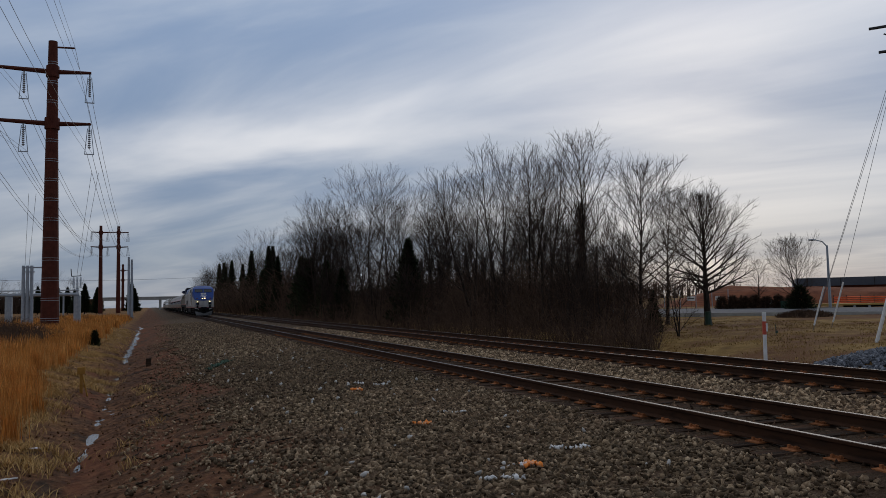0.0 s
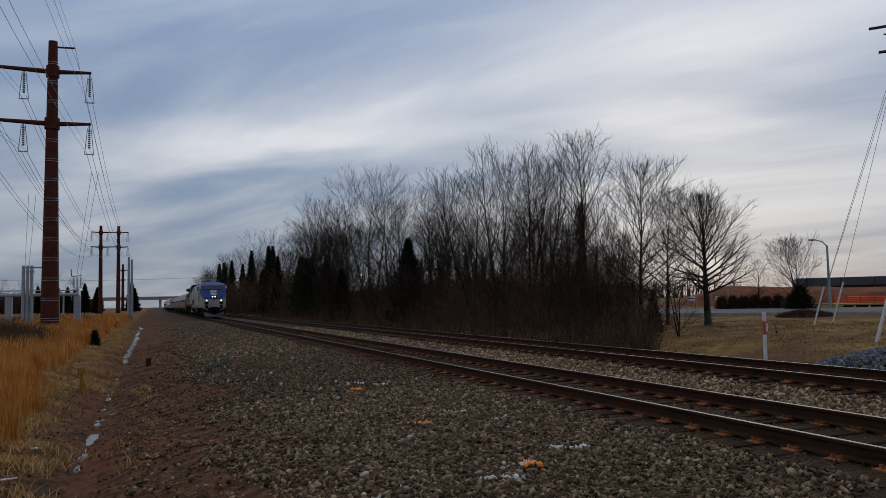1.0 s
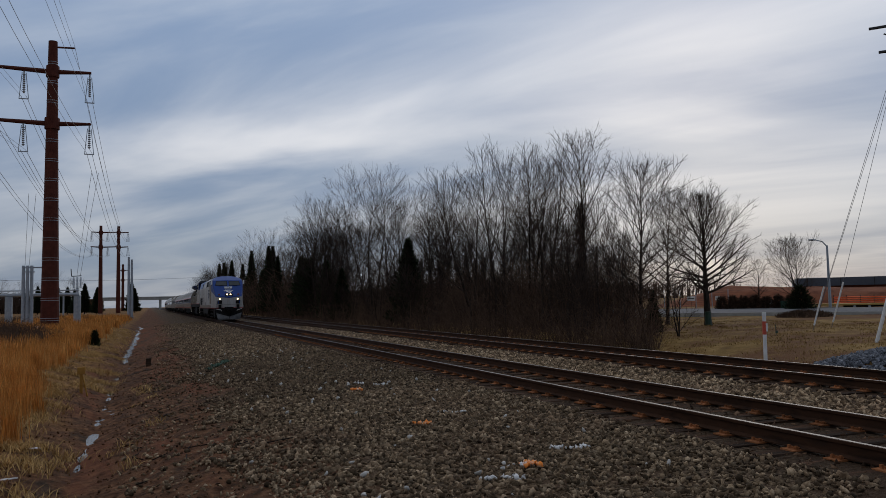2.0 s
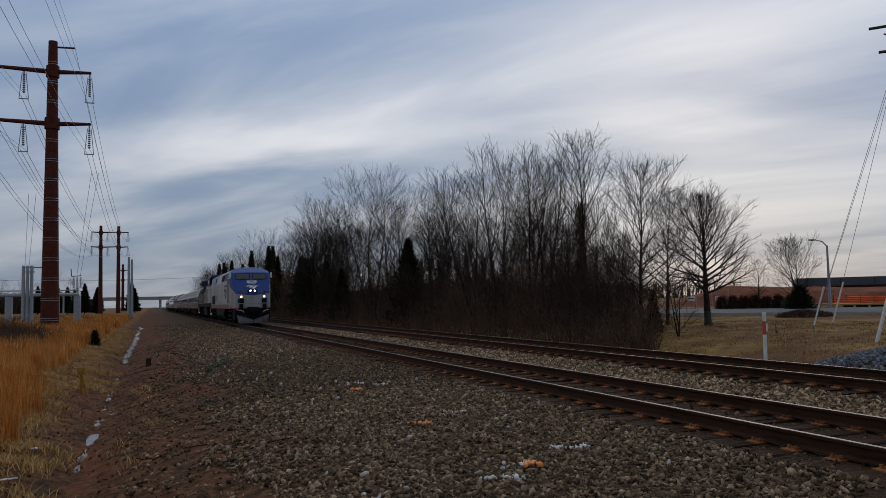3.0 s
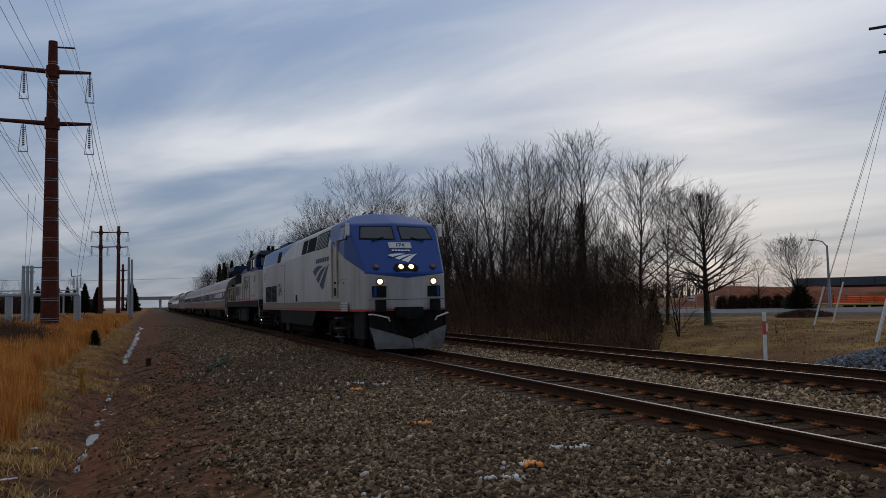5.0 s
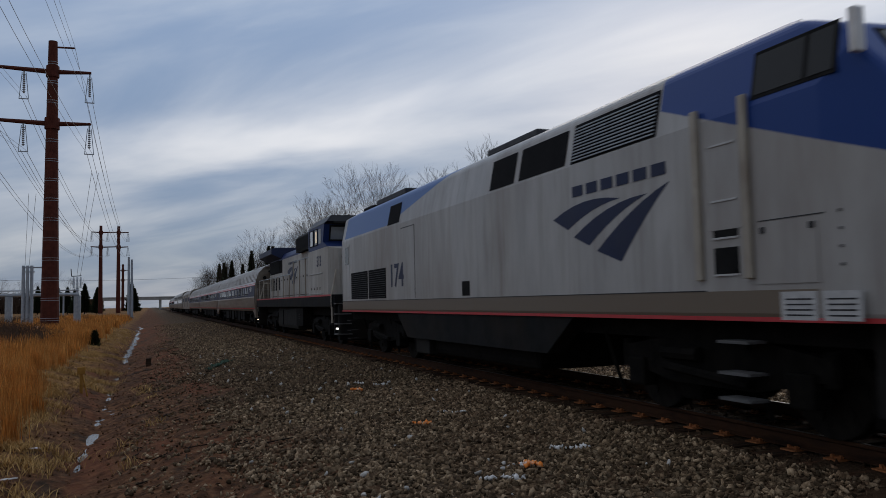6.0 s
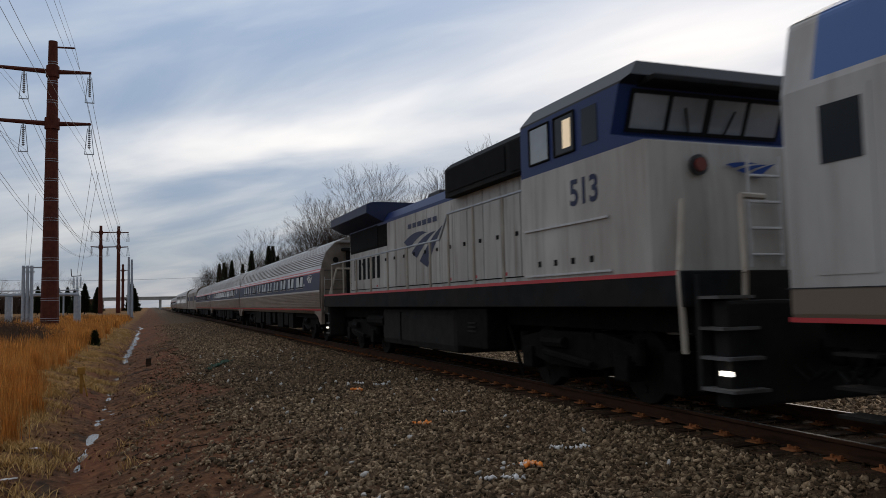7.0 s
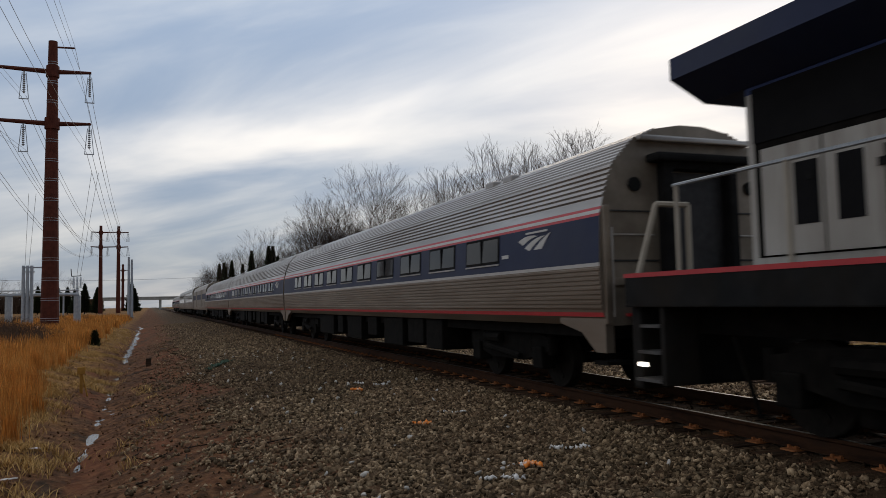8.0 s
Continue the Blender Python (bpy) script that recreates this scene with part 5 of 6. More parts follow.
def second_locomotive():
    e = thing("diesel_locomotive", "grimy silver and blue hood-type diesel locomotive, coupled second", "locomotive")
    # cab, local y = train place + 10.2
    prof = [(-5.3, 1.75), (-8.95, 1.75), (-8.9, 3.33), (-7.9, 3.62), (-8.14, 4.24), (-8.34, 4.32), (-8.2, 4.55), (-5.3, 4.55)]
    bm = profile_prism(prof, -1.5, 1.5)
    for k in (-1, 1):
        cut(bm, (k * 1.5, 0, 4.27), (k * .75, 0, .66))
        cut(bm, (k * 1.5, -8.7, 2), (k * .55, -.83, 0))
    bmesh.ops.recalc_face_normals(bm, faces=bm.faces)
    part("cab", bm, M["loco2"], e, "silver cab with a blue upper band and black roof")
    for k in (-1, 1):
        for ya, yb, m in ((-6.25, -5.62, "cab_glass"), (-7.0, -6.42, "glass")):
            w = plate("side_window", side_pts(k, 1.502, ya, yb, 3.58, 4.16), .006, M[m], e)
            part("window_frame", rods([((k * 1.51, ya, 3.58), (k * 1.51, ya, 4.16)), ((k * 1.51, yb, 3.58), (k * 1.51, yb, 4.16)), ((k * 1.51, ya, 3.58), (k * 1.51, yb, 3.58)), ((k * 1.51, ya, 4.16), (k * 1.51, yb, 4.16))], .018), M["black"], w)
        plate("lit_pane", side_pts(k, 1.51, -6.9, -6.68, 3.66, 4.08), .004, M["lamp_dim"], e, "warm light behind the cab window")
        plate("side_window", side_pts(k, 1.502, -7.6, -7.2, 3.6, 4.12), .006, M["glass"], e)
        number("513", .52, pose(k * 1.504, -7.2, 2.95, 90, 0, 90 if k > 0 else -90), k, e, M["navy"])
        part("panel_rail", new_box(*sorted((k * 1.5, k * 1.53)), -7.8, -5.4, 2.52, 2.55), M["placard"], e)
        part("panel_rail", new_box(*sorted((k * 1.5, k * 1.53)), -7.85, -5.4, 1.8, 1.83), M["placard"], e)
        for i in range(4):
            plate("vent_spot", side_pts(k, 1.501, -5.9 - .5 * i, -5.8 - .5 * i, 1.95, 2.04), .004, M["black"], e)
        su = [(k * .0, -7.925, 3.66), (k * 1.3, -7.925, 3.66), (k * 1.3, -8.13, 4.2), (k * .0, -8.13, 4.2)]
        plate("windshield_surround", su if k > 0 else su[::-1], .012, M["charcoal"], e, "black panel round the windshields")
        for xa, xb in ((.06, .62), (.70, 1.24)):
            q = [(k * xa, -7.955, 3.71), (k * xb, -7.955, 3.71), (k * xb, -8.12, 4.14), (k * xa, -8.12, 4.14)]
            plate("windshield", q if k > 0 else q[::-1], .01, M["cab_glass"], e)
        part("visor", new_box(*sorted((k * .0, k * 1.22)), -8.52, -8.1, 4.22, 4.30, bevel=.02), M["charcoal"], e)
        part("wiper", rods([((k * .3, -7.99, 3.68), (k * .42, -8.11, 4.0))], .014), M["black"], e)
        bm = bmesh.new()
        disc(bm, (k * .95, -8.93, 3.05), (0, -1, 0), .13, .04)
        h = part("marker_light", bm, M["dark_metal"], e, "dark round housing of a marker lamp")
        bm = bmesh.new()
        disc(bm, (k * .95, -8.96, 3.05), (0, -1, 0), .085, .04)
        part("lens", bm, M["red_lens"], h, "red lens")
        # front handrails and corner steps
        part("handrail", rods([((k * .75, -9.4, 2.62), (k * 1.05, -9.75, 1.7)), ((k * 1.05, -9.75, 1.7), (k * 1.1, -9.75, .75)), ((k * .75, -9.4, 2.62), (k * .35, -9.35, 2.62))], .038), M["rail_paint"], e, "bent grimy cream handrail")
        part("handrail", rods([((k * 1.3, -9.05, 2.6), (k * 1.5, -9.2, 1.75)), ((k * 1.5, -9.2, 1.75), (k * 1.5, -9.25, .8))], .038), M["rail_paint"], e, "bent grimy cream handrail")
        for i, z in enumerate((.42, .76, 1.08, 1.42)):
            part("step", new_box(*sorted((k * 1.0, k * 1.5)), -10.0 + .06 * i, -9.5, z, z + .035), M["plow"], e, "metal tread with a pale edge")
        part("step_lamp", new_box(*sorted((k * 1.45, k * 1.5)), -9.95, -9.8, .60, .65), M["lamp_white"], e, "small lit white step lamp")
        part("step_side", new_box(*sorted((k * 1.0, k * 1.48)), -9.5, -9.42, .4, 1.7), M["charcoal"], e)
        for i, z in enumerate((.42, .76, 1.08, 1.42)):
            part("step", new_box(*sorted((k * 1.0, k * 1.5)), 9.25, 9.75 - .06 * i, z, z + .035), M["plow"], e, "metal tread with a pale edge")
        part("step_lamp", new_box(*sorted((k * 1.45, k * 1.5)), 9.55, 9.7, .60, .65), M["lamp_white"], e, "small lit white step lamp")
        part("step_side", new_box(*sorted((k * 1.0, k * 1.48)), 9.17, 9.25, .4, 1.7), M["charcoal"], e)
        part("handrail", rods([((k * 1.1, 9.75, 2.65), (k * 1.35, 9.85, 1.7)), ((k * 1.35, 9.85, 1.7), (k * 1.35, 9.85, .75)), ((k * 1.1, 9.75, 2.65), (k * .6, 9.75, 2.65)), ((k * .6, 9.75, 2.65), (k * .6, 9.75, 1.6))], .038), M["rail_paint"], e, "bent grimy cream handrail")
        # walkway rail with posts
        rail = part("walkway_rail", rods([((k * 1.48, 8.9, 2.75), (k * 1.48, -1.4, 2.75)), ((k * 1.48, -1.4, 2.75), (k * 1.48, -1.9, 3.24)), ((k * 1.48, -1.9, 3.24), (k * 1.48, -5.3, 3.24))], .022), M["galv"], e, "pale steel handrail")
        for y in (8.85, 7.2, 5.6, 4.0, 2.4, .8, -.8, -1.9, -3.2, -4.5):
            part("stanchion", rods([((k * 1.48, y, 1.75), (k * 1.48, y, 2.75 if y > -1.4 else 3.24))], .028), M["rail_paint"], rail)
        plate("red_stripe", side_pts(k, 1.522, -9.2, 9.9, 1.70, 1.755), .004, M["stripe_red"], e)
        # hood doors, grilles and vents
        plate("hood_backing", side_pts(k, 1.001, -5.2, 8.1, 1.85, 3.66), .003, M["gear"], e)
        for i in range(16):
            y = 8.0 - .82 * i
            d = part("hood_door", new_box(*sorted((k * 1.0, k * 1.022)), y - .79, y, 1.87, 3.66 if y < 4 else 3.02), M["hood"], e)
            part("latch", new_box(*sorted((k * 1.022, k * 1.035)), y - .7, y - .6, 2.6, 2.68), M["black"], d)
        for i in range(6):
            y = 7.55 - .52 * i
            plate("vent_opening", side_pts(k, 1.024, y - .3, y, 2.16, 2.8), .003, M["louvre"], e)
        plate("radiator_grille", side_pts(k, 1.012, 4.9, 8.1, 3.1, 3.7), .006, M["louvre"], e)
        plate("side_grille", side_pts(k, 1.262, -4.2, -1.35, 3.76, 4.22), .006, M["louvre"], e)
        plate("side_grille", side_pts(k, 1.262, -5.2, -4.4, 3.7, 4.22), .006, M["louvre"], e)
        swoosh(e, k, 1.026, .85, 3.02, 1.0, M["navy"])
        wordbar(e, k, 1.026, -.1, 2.1, 3.3, 3.42, M["navy"])
        for y in (-.8, -2.2, -3.6, 5.0):
            plate("warning_label", side_pts(k, 1.024 if y < 5 else 1.03, y - .1, y, 1.9, 1.96), .003, M["stripe_red"], e)
        part("tank_strap", new_box(*sorted((k * 1.28, k * 1.33)), 1.9, 2.0, .5, 1.2), M["charcoal"], e)
        part("battery_box", new_box(*sorted((k * 1.0, k * 1.42)), -3.6, -2.1, .55, 1.3, bevel=.03), M["gear"], e)
        for i in range(3):
            part("louvre_bar", new_box(*sorted((k * 1.42, k * 1.435)), -3.1, -2.7, .85 + .08 * i, .88 + .08 * i), M["tank"], e)
        part("air_reservoir", rods([((k * 1.2, 3.4, .95), (k * 1.2, 5.0, .95))], .16, 10), M["gear"], e)
    hs = [(1.0, 1.75), (1.0, 3.75), (.85, 3.98), (.5, 4.06)]
    part("long_hood", prism(hs + [(-x, z) for x, z in hs[::-1]], -5.3, 8.2), M["hood"], e, "weathered silver engine hood with a blue top")
    cs = [(1.25, 3.66), (1.25, 4.26), (1.1, 4.4)]
    part("equipment_cab", prism(cs + [(-x, z) for x, z in cs[::-1]], -5.3, -1.2), M["charcoal"], e, "black raised housing behind the cab")
    ws = [(1.02, 3.74), (1.5, 3.98), (1.5, 4.23), (1.3, 4.3)]
    part("radiator_wing", prism(ws + [(-x, z) for x, z in ws[::-1]], 4.3, 8.85), M["navy"], e, "flared blue radiator housing at the rear roof")
    part("exhaust_stack", new_box(-.3, .3, 1.6, 2.5, 4.0, 4.3, bevel=.04), M["dark_metal"], e)
    part("sill", new_box(-1.52, 1.52, -9.3, 9.9, 1.33, 1.75, bevel=.02), M["charcoal"], e, "dark grey frame sill")
    part("front_pilot", new_box(-1.4, 1.4, -9.85, -9.6, .25, 1.4, bevel=.04), M["charcoal"], e)
    part("rear_pilot", new_box(-1.4, 1.4, 9.75, 9.95, .3, 1.4, bevel=.04), M["charcoal"], e)
    part("fuel_tank", new_box(-1.3, 1.3, -1.8, 3.6, .36, 1.3, bevel=.16), M["tank"], e, "long grimy grey fuel tank")
    part("underframe", new_box(-1.0, 1.0, -9.0, 9.4, 1.0, 1.34), M["gear"], e)
    part("ladder", rods([((-.25, -9.0, 1.8), (-.25, -9.0, 3.2)), ((.25, -9.0, 1.8), (.25, -9.0, 3.2))] + [((-.25, -9.0, 1.95 + .33 * i), (.25, -9.0, 1.95 + .33 * i)) for i in range(4)], .02), M["placard"], e)
    swoosh(e, -1, 0, 0, 0, 1, M["blue"], .004, lambda u, v: Vector((.28 * u - .1, -8.955, 3.08 + v * .22)))
    truck(e, -6.2, (-1.37, 1.37), motors=True)
    truck(e, 6.2, (-1.37, 1.37), motors=True)
    coupler(e, -9.7, -1)
    coupler(e, 9.9, 1)
    return e


def rippled(half, z0, z1, pitch, depth):
    """Adds flutes to the part of a half section between two heights."""
    out = []
    for (xa, za), (xb, zb) in zip(half, half[1:]):
        d = Vector((xb - xa, zb - za))
        n = Vector((d.y, -d.x)).normalized()
        if min(za, zb) >= z0 - 1e-6 and max(za, zb) <= z1 + 1e-6:
            k = max(1, round(d.length / pitch))
            for i in range(k):
                for u, w in ((0, 0), (.25, 1), (.7, 1), (.78, 0)):
                    p = Vector((xa, za)) + d * ((i + u) / k) + n * depth * w
                    out.append((p.x, p.y))
        else:
            out.append((xa, za))
    return out + [half[-1]]


def passenger_car(kind, label):
    e = thing("passenger_car" if kind != "baggage" else "baggage_car", label, "railway car")
    L2 = 12.8
    if kind == "coach":
        half = [(1.46, 1.08), (1.545, 1.2), (1.555, 1.26), (1.56, 1.3), (1.595, 1.88), (1.6, 1.93), (1.57, 2.56), (1.563, 2.6), (1.552, 2.65), (1.538, 2.69), (1.525, 2.73), (1.5, 2.82), (1.33, 3.28), (1.0, 3.62), (.6, 3.8), (.2, 3.87)]
        half = rippled(rippled(half, 1.3, 1.88, .065, .016), 2.82, 3.81, .085, .022)
    elif kind == "sleeper":
        half = [(1.5, 1.0), (1.55, 1.3), (1.58, 1.9), (1.58, 2.3), (1.56, 3.5), (1.4, 3.9), (1.0, 4.12), (.4, 4.2)]
        half = rippled(half, 1.3, 1.9, .09, .012)
    else:
        half = [(1.48, 1.0), (1.5, 1.3), (1.5, 2.9), (1.48, 3.3), (1.25, 3.75), (.8, 4.0), (.3, 4.08)]
        half = rippled(half, 1.3, 1.35, .09, .012)
    sec = half + [(-x, z) for x, z in half[::-1]]
    n = len(sec)
    verts = [(x, y, z) for y in (-L2, L2) for x, z in sec]
    faces, idx = [], []
    for i in range(n):
        j = (i + 1) % n
        faces.append((i, i + n, j + n, j))
        z = (sec[i][1] + sec[j][1]) / 2
        if kind == "coach":
            k = 2 if z < 1.1 else 5 if z < 1.2 else 3 if z < 1.26 else 5 if z < 1.885 else 4 if z < 1.93 else 1 if z < 2.56 else 3 if z < 2.6 else 4 if z < 2.65 else 3 if z < 2.69 else 0 if z < 2.73 else 0
        elif kind == "sleeper":
            k = 5 if z < 1.9 else 0 if z < 2.3 else 0
        else:
            k = 5
        idx.append(k)
    faces += [tuple(range(n))[::-1], tuple(range(n, 2 * n))]
    idx += [2, 2]
    body = raw("body", verts, faces, [M["steel"], M["navy"], M["coach_end"], M["stripe_red"], M["stripe_white"], M["steel_low"]], e)
    body.data.polygons.foreach_set("material_index", idx)
    tagged(body, {"coach": "fluted stainless body with a navy window band", "sleeper": "stainless body with two rows of windows", "baggage": "plain grey steel body"}[kind])
    for s in (-1, 1):
        if kind == "coach":
            for i in range(10):
                ya = -9.68 + 2.04 * i
                x = 1.582
                p = [(s * 1.594, ya, 2.08), (s * 1.594, ya + 1.47, 2.08), (s * 1.572, ya + 1.47, 2.55), (s * 1.572, ya, 2.55)]
                fr = plate("window", p if s > 0 else p[::-1], .006, M["black"], e)
                p = [(s * 1.600, ya + .05, 2.12), (s * 1.600, ya + 1.42, 2.12), (s * 1.580, ya + 1.42, 2.51), (s * 1.580, ya + .05, 2.51)]
                plate("pane", p if s > 0 else p[::-1], .004, M["glass"], fr)
                part("mullion", new_box(*sorted((s * 1.588, s * 1.612)), ya + .72, ya + .75, 2.1, 2.53), M["black"], fr)
                part("sill", new_box(*sorted((s * 1.59, s * 1.612)), ya, ya + 1.47, 2.045, 2.07), M["steel"], fr)
            swoosh(e, s, 1.586, -11.0, 2.4, .38, M["stripe_white"])
            plate("lettering_bar", side_pts(s, 1.592, -11.4, -10.7, 2.48, 2.51), .003, M["stripe_white"], e)
            plate("lettering_bar", side_pts(s, 1.594, -10.05, -9.8, 2.14, 2.2), .003, M["stripe_white"], e)
            for y in (-8.9, -8.1, 8.1, 8.9):
                part("roof_vent", new_box(*sorted((s * .82, s * 1.02)), y - .2, y + .2, 3.6, 3.74, bevel=.03), M["steel"], e)
            arch = [(-12.8, 1.2), (-12.8, .72), (-12.55, .72), (-12.2, .98), (-11.6, 1.1), (-11.6, 1.2)]
            for q in (1, -1):
                part("end_skirt", profile_prism([(q * y, z) for y, z in arch], s * 1.40, s * 1.53), M["steel_low"], e)
        elif kind == "sleeper":
            for z0, z1 in ((2.05, 2.65), (3.0, 3.35)):
                for i in range(9):
                    ya = -10.6 + 2.35 * i
                    plate("window", side_pts(s, 1.585, ya, ya + 1.7, z0, z1), .006, M["glass"], e)
        else:
            for ya in (-6.4, 3.8):
                plate("baggage_door", side_pts(s, 1.505, ya, ya + 2.6, 1.35, 3.3), .02, M["coach_end"], e)
            part("side_band", new_box(*sorted((s * 1.5, s * 1.51)), -12.5, 12.5, 2.2, 2.8), M["navy"], e)
    for q in (-1, 1):
        y = q * L2
        if kind == "coach":
            for k in (-1, 1):
                part("end_seam", new_box(*sorted((k * .64, k * 1.5)), *sorted((y, y + q * .02)), 1.94, 1.965), M["dark_metal"], e)
                part("end_seam", new_box(*sorted((k * .64, k * 1.42)), *sorted((y, y + q * .02)), 2.62, 2.64), M["dark_metal"], e)
                part("end_sill", new_box(*sorted((k * .64, k * 1.5)), *sorted((y, y + q * .05)), 1.62, 1.72, bevel=.01), M["coach_end"], e)
                part("red_stripe", new_box(*sorted((k * .7, k * 1.2)), *sorted((y, y + q * .055)), 1.2, 1.24), M["stripe_red"], e)
                part("corner_post", new_box(*sorted((k * 1.44, k * 1.54)), *sorted((y, y + q * .06)), 1.1, 2.7, bevel=.02), M["steel_low"], e)
            part("roof_lip", new_box(-.95, .95, *sorted((y, y + q * .12)), 3.60, 3.68, bevel=.02), M["steel"], e)
            part("gangway_hood", new_box(-.8, .8, *sorted((y, y + q * .3)), 3.3, 3.42, bevel=.04), M["black"], e)
        fr = bmesh.new()
        for x0, x1, z0, z1 in ((-.62, -.48, 1.1, 3.3), (.48, .62, 1.1, 3.3), (-.62, .62, 3.2, 3.34)):
            box(fr, x0, x1, min(y, y + q * .2), max(y, y + q * .2), z0, z1, bevel=.03)
        di = part("diaphragm", fr, M["black"], e, "black folding gangway frame")
        part("end_door", new_box(-.46, .46, min(y, y + q * .05), max(y, y + q * .05), 1.12, 3.18), M["dark_metal"], di)
        for k in (-1, 1):
            bm = bmesh.new()
            disc(bm, (k * 1.0, y, 3.0), (0, q, 0), .1, .03)
            part("marker_light", bm, M["black"], e)
            part("grab_iron", rods([((k * 1.42, y + q * .06, 1.2), (k * 1.42, y + q * .06, 2.4)), ((k * .75, y + q * .06, 2.3), (k * 1.4, y + q * .06, 2.3))], .015), M["steel"], e)
            part("step", new_box(*sorted((k * 1.1, k * 1.48)), *sorted((y - q * .05, y - q * .4)), .55, .6), M["gear"], e)
        coupler(e, y, q)
        truck(e, q * 9.05, (-1.25, 1.25), .46, 3.2)
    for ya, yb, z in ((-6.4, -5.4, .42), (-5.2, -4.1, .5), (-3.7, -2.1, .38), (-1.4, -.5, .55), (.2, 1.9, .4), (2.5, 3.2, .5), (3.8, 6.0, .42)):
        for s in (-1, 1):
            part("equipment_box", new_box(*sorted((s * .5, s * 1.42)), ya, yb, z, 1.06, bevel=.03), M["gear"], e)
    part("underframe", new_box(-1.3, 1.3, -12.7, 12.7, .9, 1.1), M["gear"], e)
    return e


TRAIN = []


def build_train():
    TRAIN.append((lead_locomotive(), LOCO1_MID))
    TRAIN.append((second_locomotive(), LOCO2_MID))
    base = passenger_car("coach", "fluted stainless-steel coach with a navy window band")
    mid = lambda i: 12.95 + PITCH_CAR * i
    TRAIN.append((base, mid(0)))

    def wheels_of(c, base_wheels):
        for a, b in zip(c.children_recursive, base_wheels[0].children_recursive):
            for w, y, r in base_wheels[1]:
                if b == w:
                    WHEELS.append((a, y, r))

    own = [w for w in WHEELS if w[0].parent.parent == base]
    for i in (1, 2, 6, 7):
        c = copy_thing(base, Matrix.Identity(4))
        wheels_of(c, (base, own))
        TRAIN.append((c, mid(i)))
    bag = passenger_car("baggage", "plain grey steel baggage car between the coaches")
    TRAIN.append((bag, mid(3)))
    sl = passenger_car("sleeper", "tall stainless sleeping car with two window rows")
    TRAIN.append((sl, mid(4)))
    own2 = [w for w in WHEELS if w[0].parent.parent == sl]
    c = copy_thing(sl, Matrix.Identity(4))
    wheels_of(c, (sl, own2))
    TRAIN.append((c, mid(5)))
    for v, _ in TRAIN:
        tagged(v, group="vehicles of the train")


build_train()
# ---- power lines, substation, bridge ----
def shaft(name, pts, radii, mat, parent, seg=12, label=""):
    v, f = [], []
    tube(v, f, [Vector(p) for p in pts], radii, seg)
    n = len(pts)
    f.append(tuple(range((n - 1) * seg, n * seg)))
    o = raw(name, v, f, mat, parent, False)
    if label:
        tagged(o, label)
    return o


def insulator(parent, x, y, z, drop=2.1):
    bm = bmesh.new()
    rod(bm, (x, y, z), (x, y, z - .35), .06, seg=6)
    for i in range(9):
        rod(bm, (x, y, z - .35 - .15 * i), (x, y, z - .45 - .15 * i), .11, .05, seg=8)
    box(bm, x - .3, x + .3, y - .04, y + .04, z - drop, z - drop + .06)
    for s in (-.3, .3):
        rod(bm, (x + s, y, z - drop), (x + s * .4, y, z - .2), .025, seg=4)
    part("insulator", bm, M["galv"], parent, "hanging grey insulator string")


def steel_pole(x, y, z0, top, r0, r1, arms, label, bands=True):
    e = thing("transmission_pole", label, "power pole", (x, y, z0))
    h = top - z0
    shaft("shaft", [(0, 0, -.3), (0, 0, h * .4), (0, 0, h)], [r0, r0 * .6 + r1 * .4, r1], M["corten"], e, 14)
    if bands:
        for i in range(14):
            z = .9 + i * (h - 1.2) / 14
            r = r0 + (r1 - r0) * z / h + .012
            for d in (0, .16):
                part("band", rods([((0, 0, z + d), (0, 0, z + d + .028))], r, 14), M["galv"], e)
    for za, xa, xb in arms:
        q = part("crossarm", bmesh.new(), M["corten"], e)
        bm = bmesh.new()
        r = r0 + (r1 - r0) * (za - z0) / h
        for xe in (xa, xb):
            if abs(xe) > .1:
                rod(bm, (0, 0, za - z0), (xe, 0, za - z0 + .12), .19 if h > 18 else .14, .10, seg=8)
        rod(bm, (0, 0, za - z0 - .4), (0, 0, za - z0 + .4), r + .10, seg=12)
        bm.to_mesh(q.data)
        bm.free()
    return e


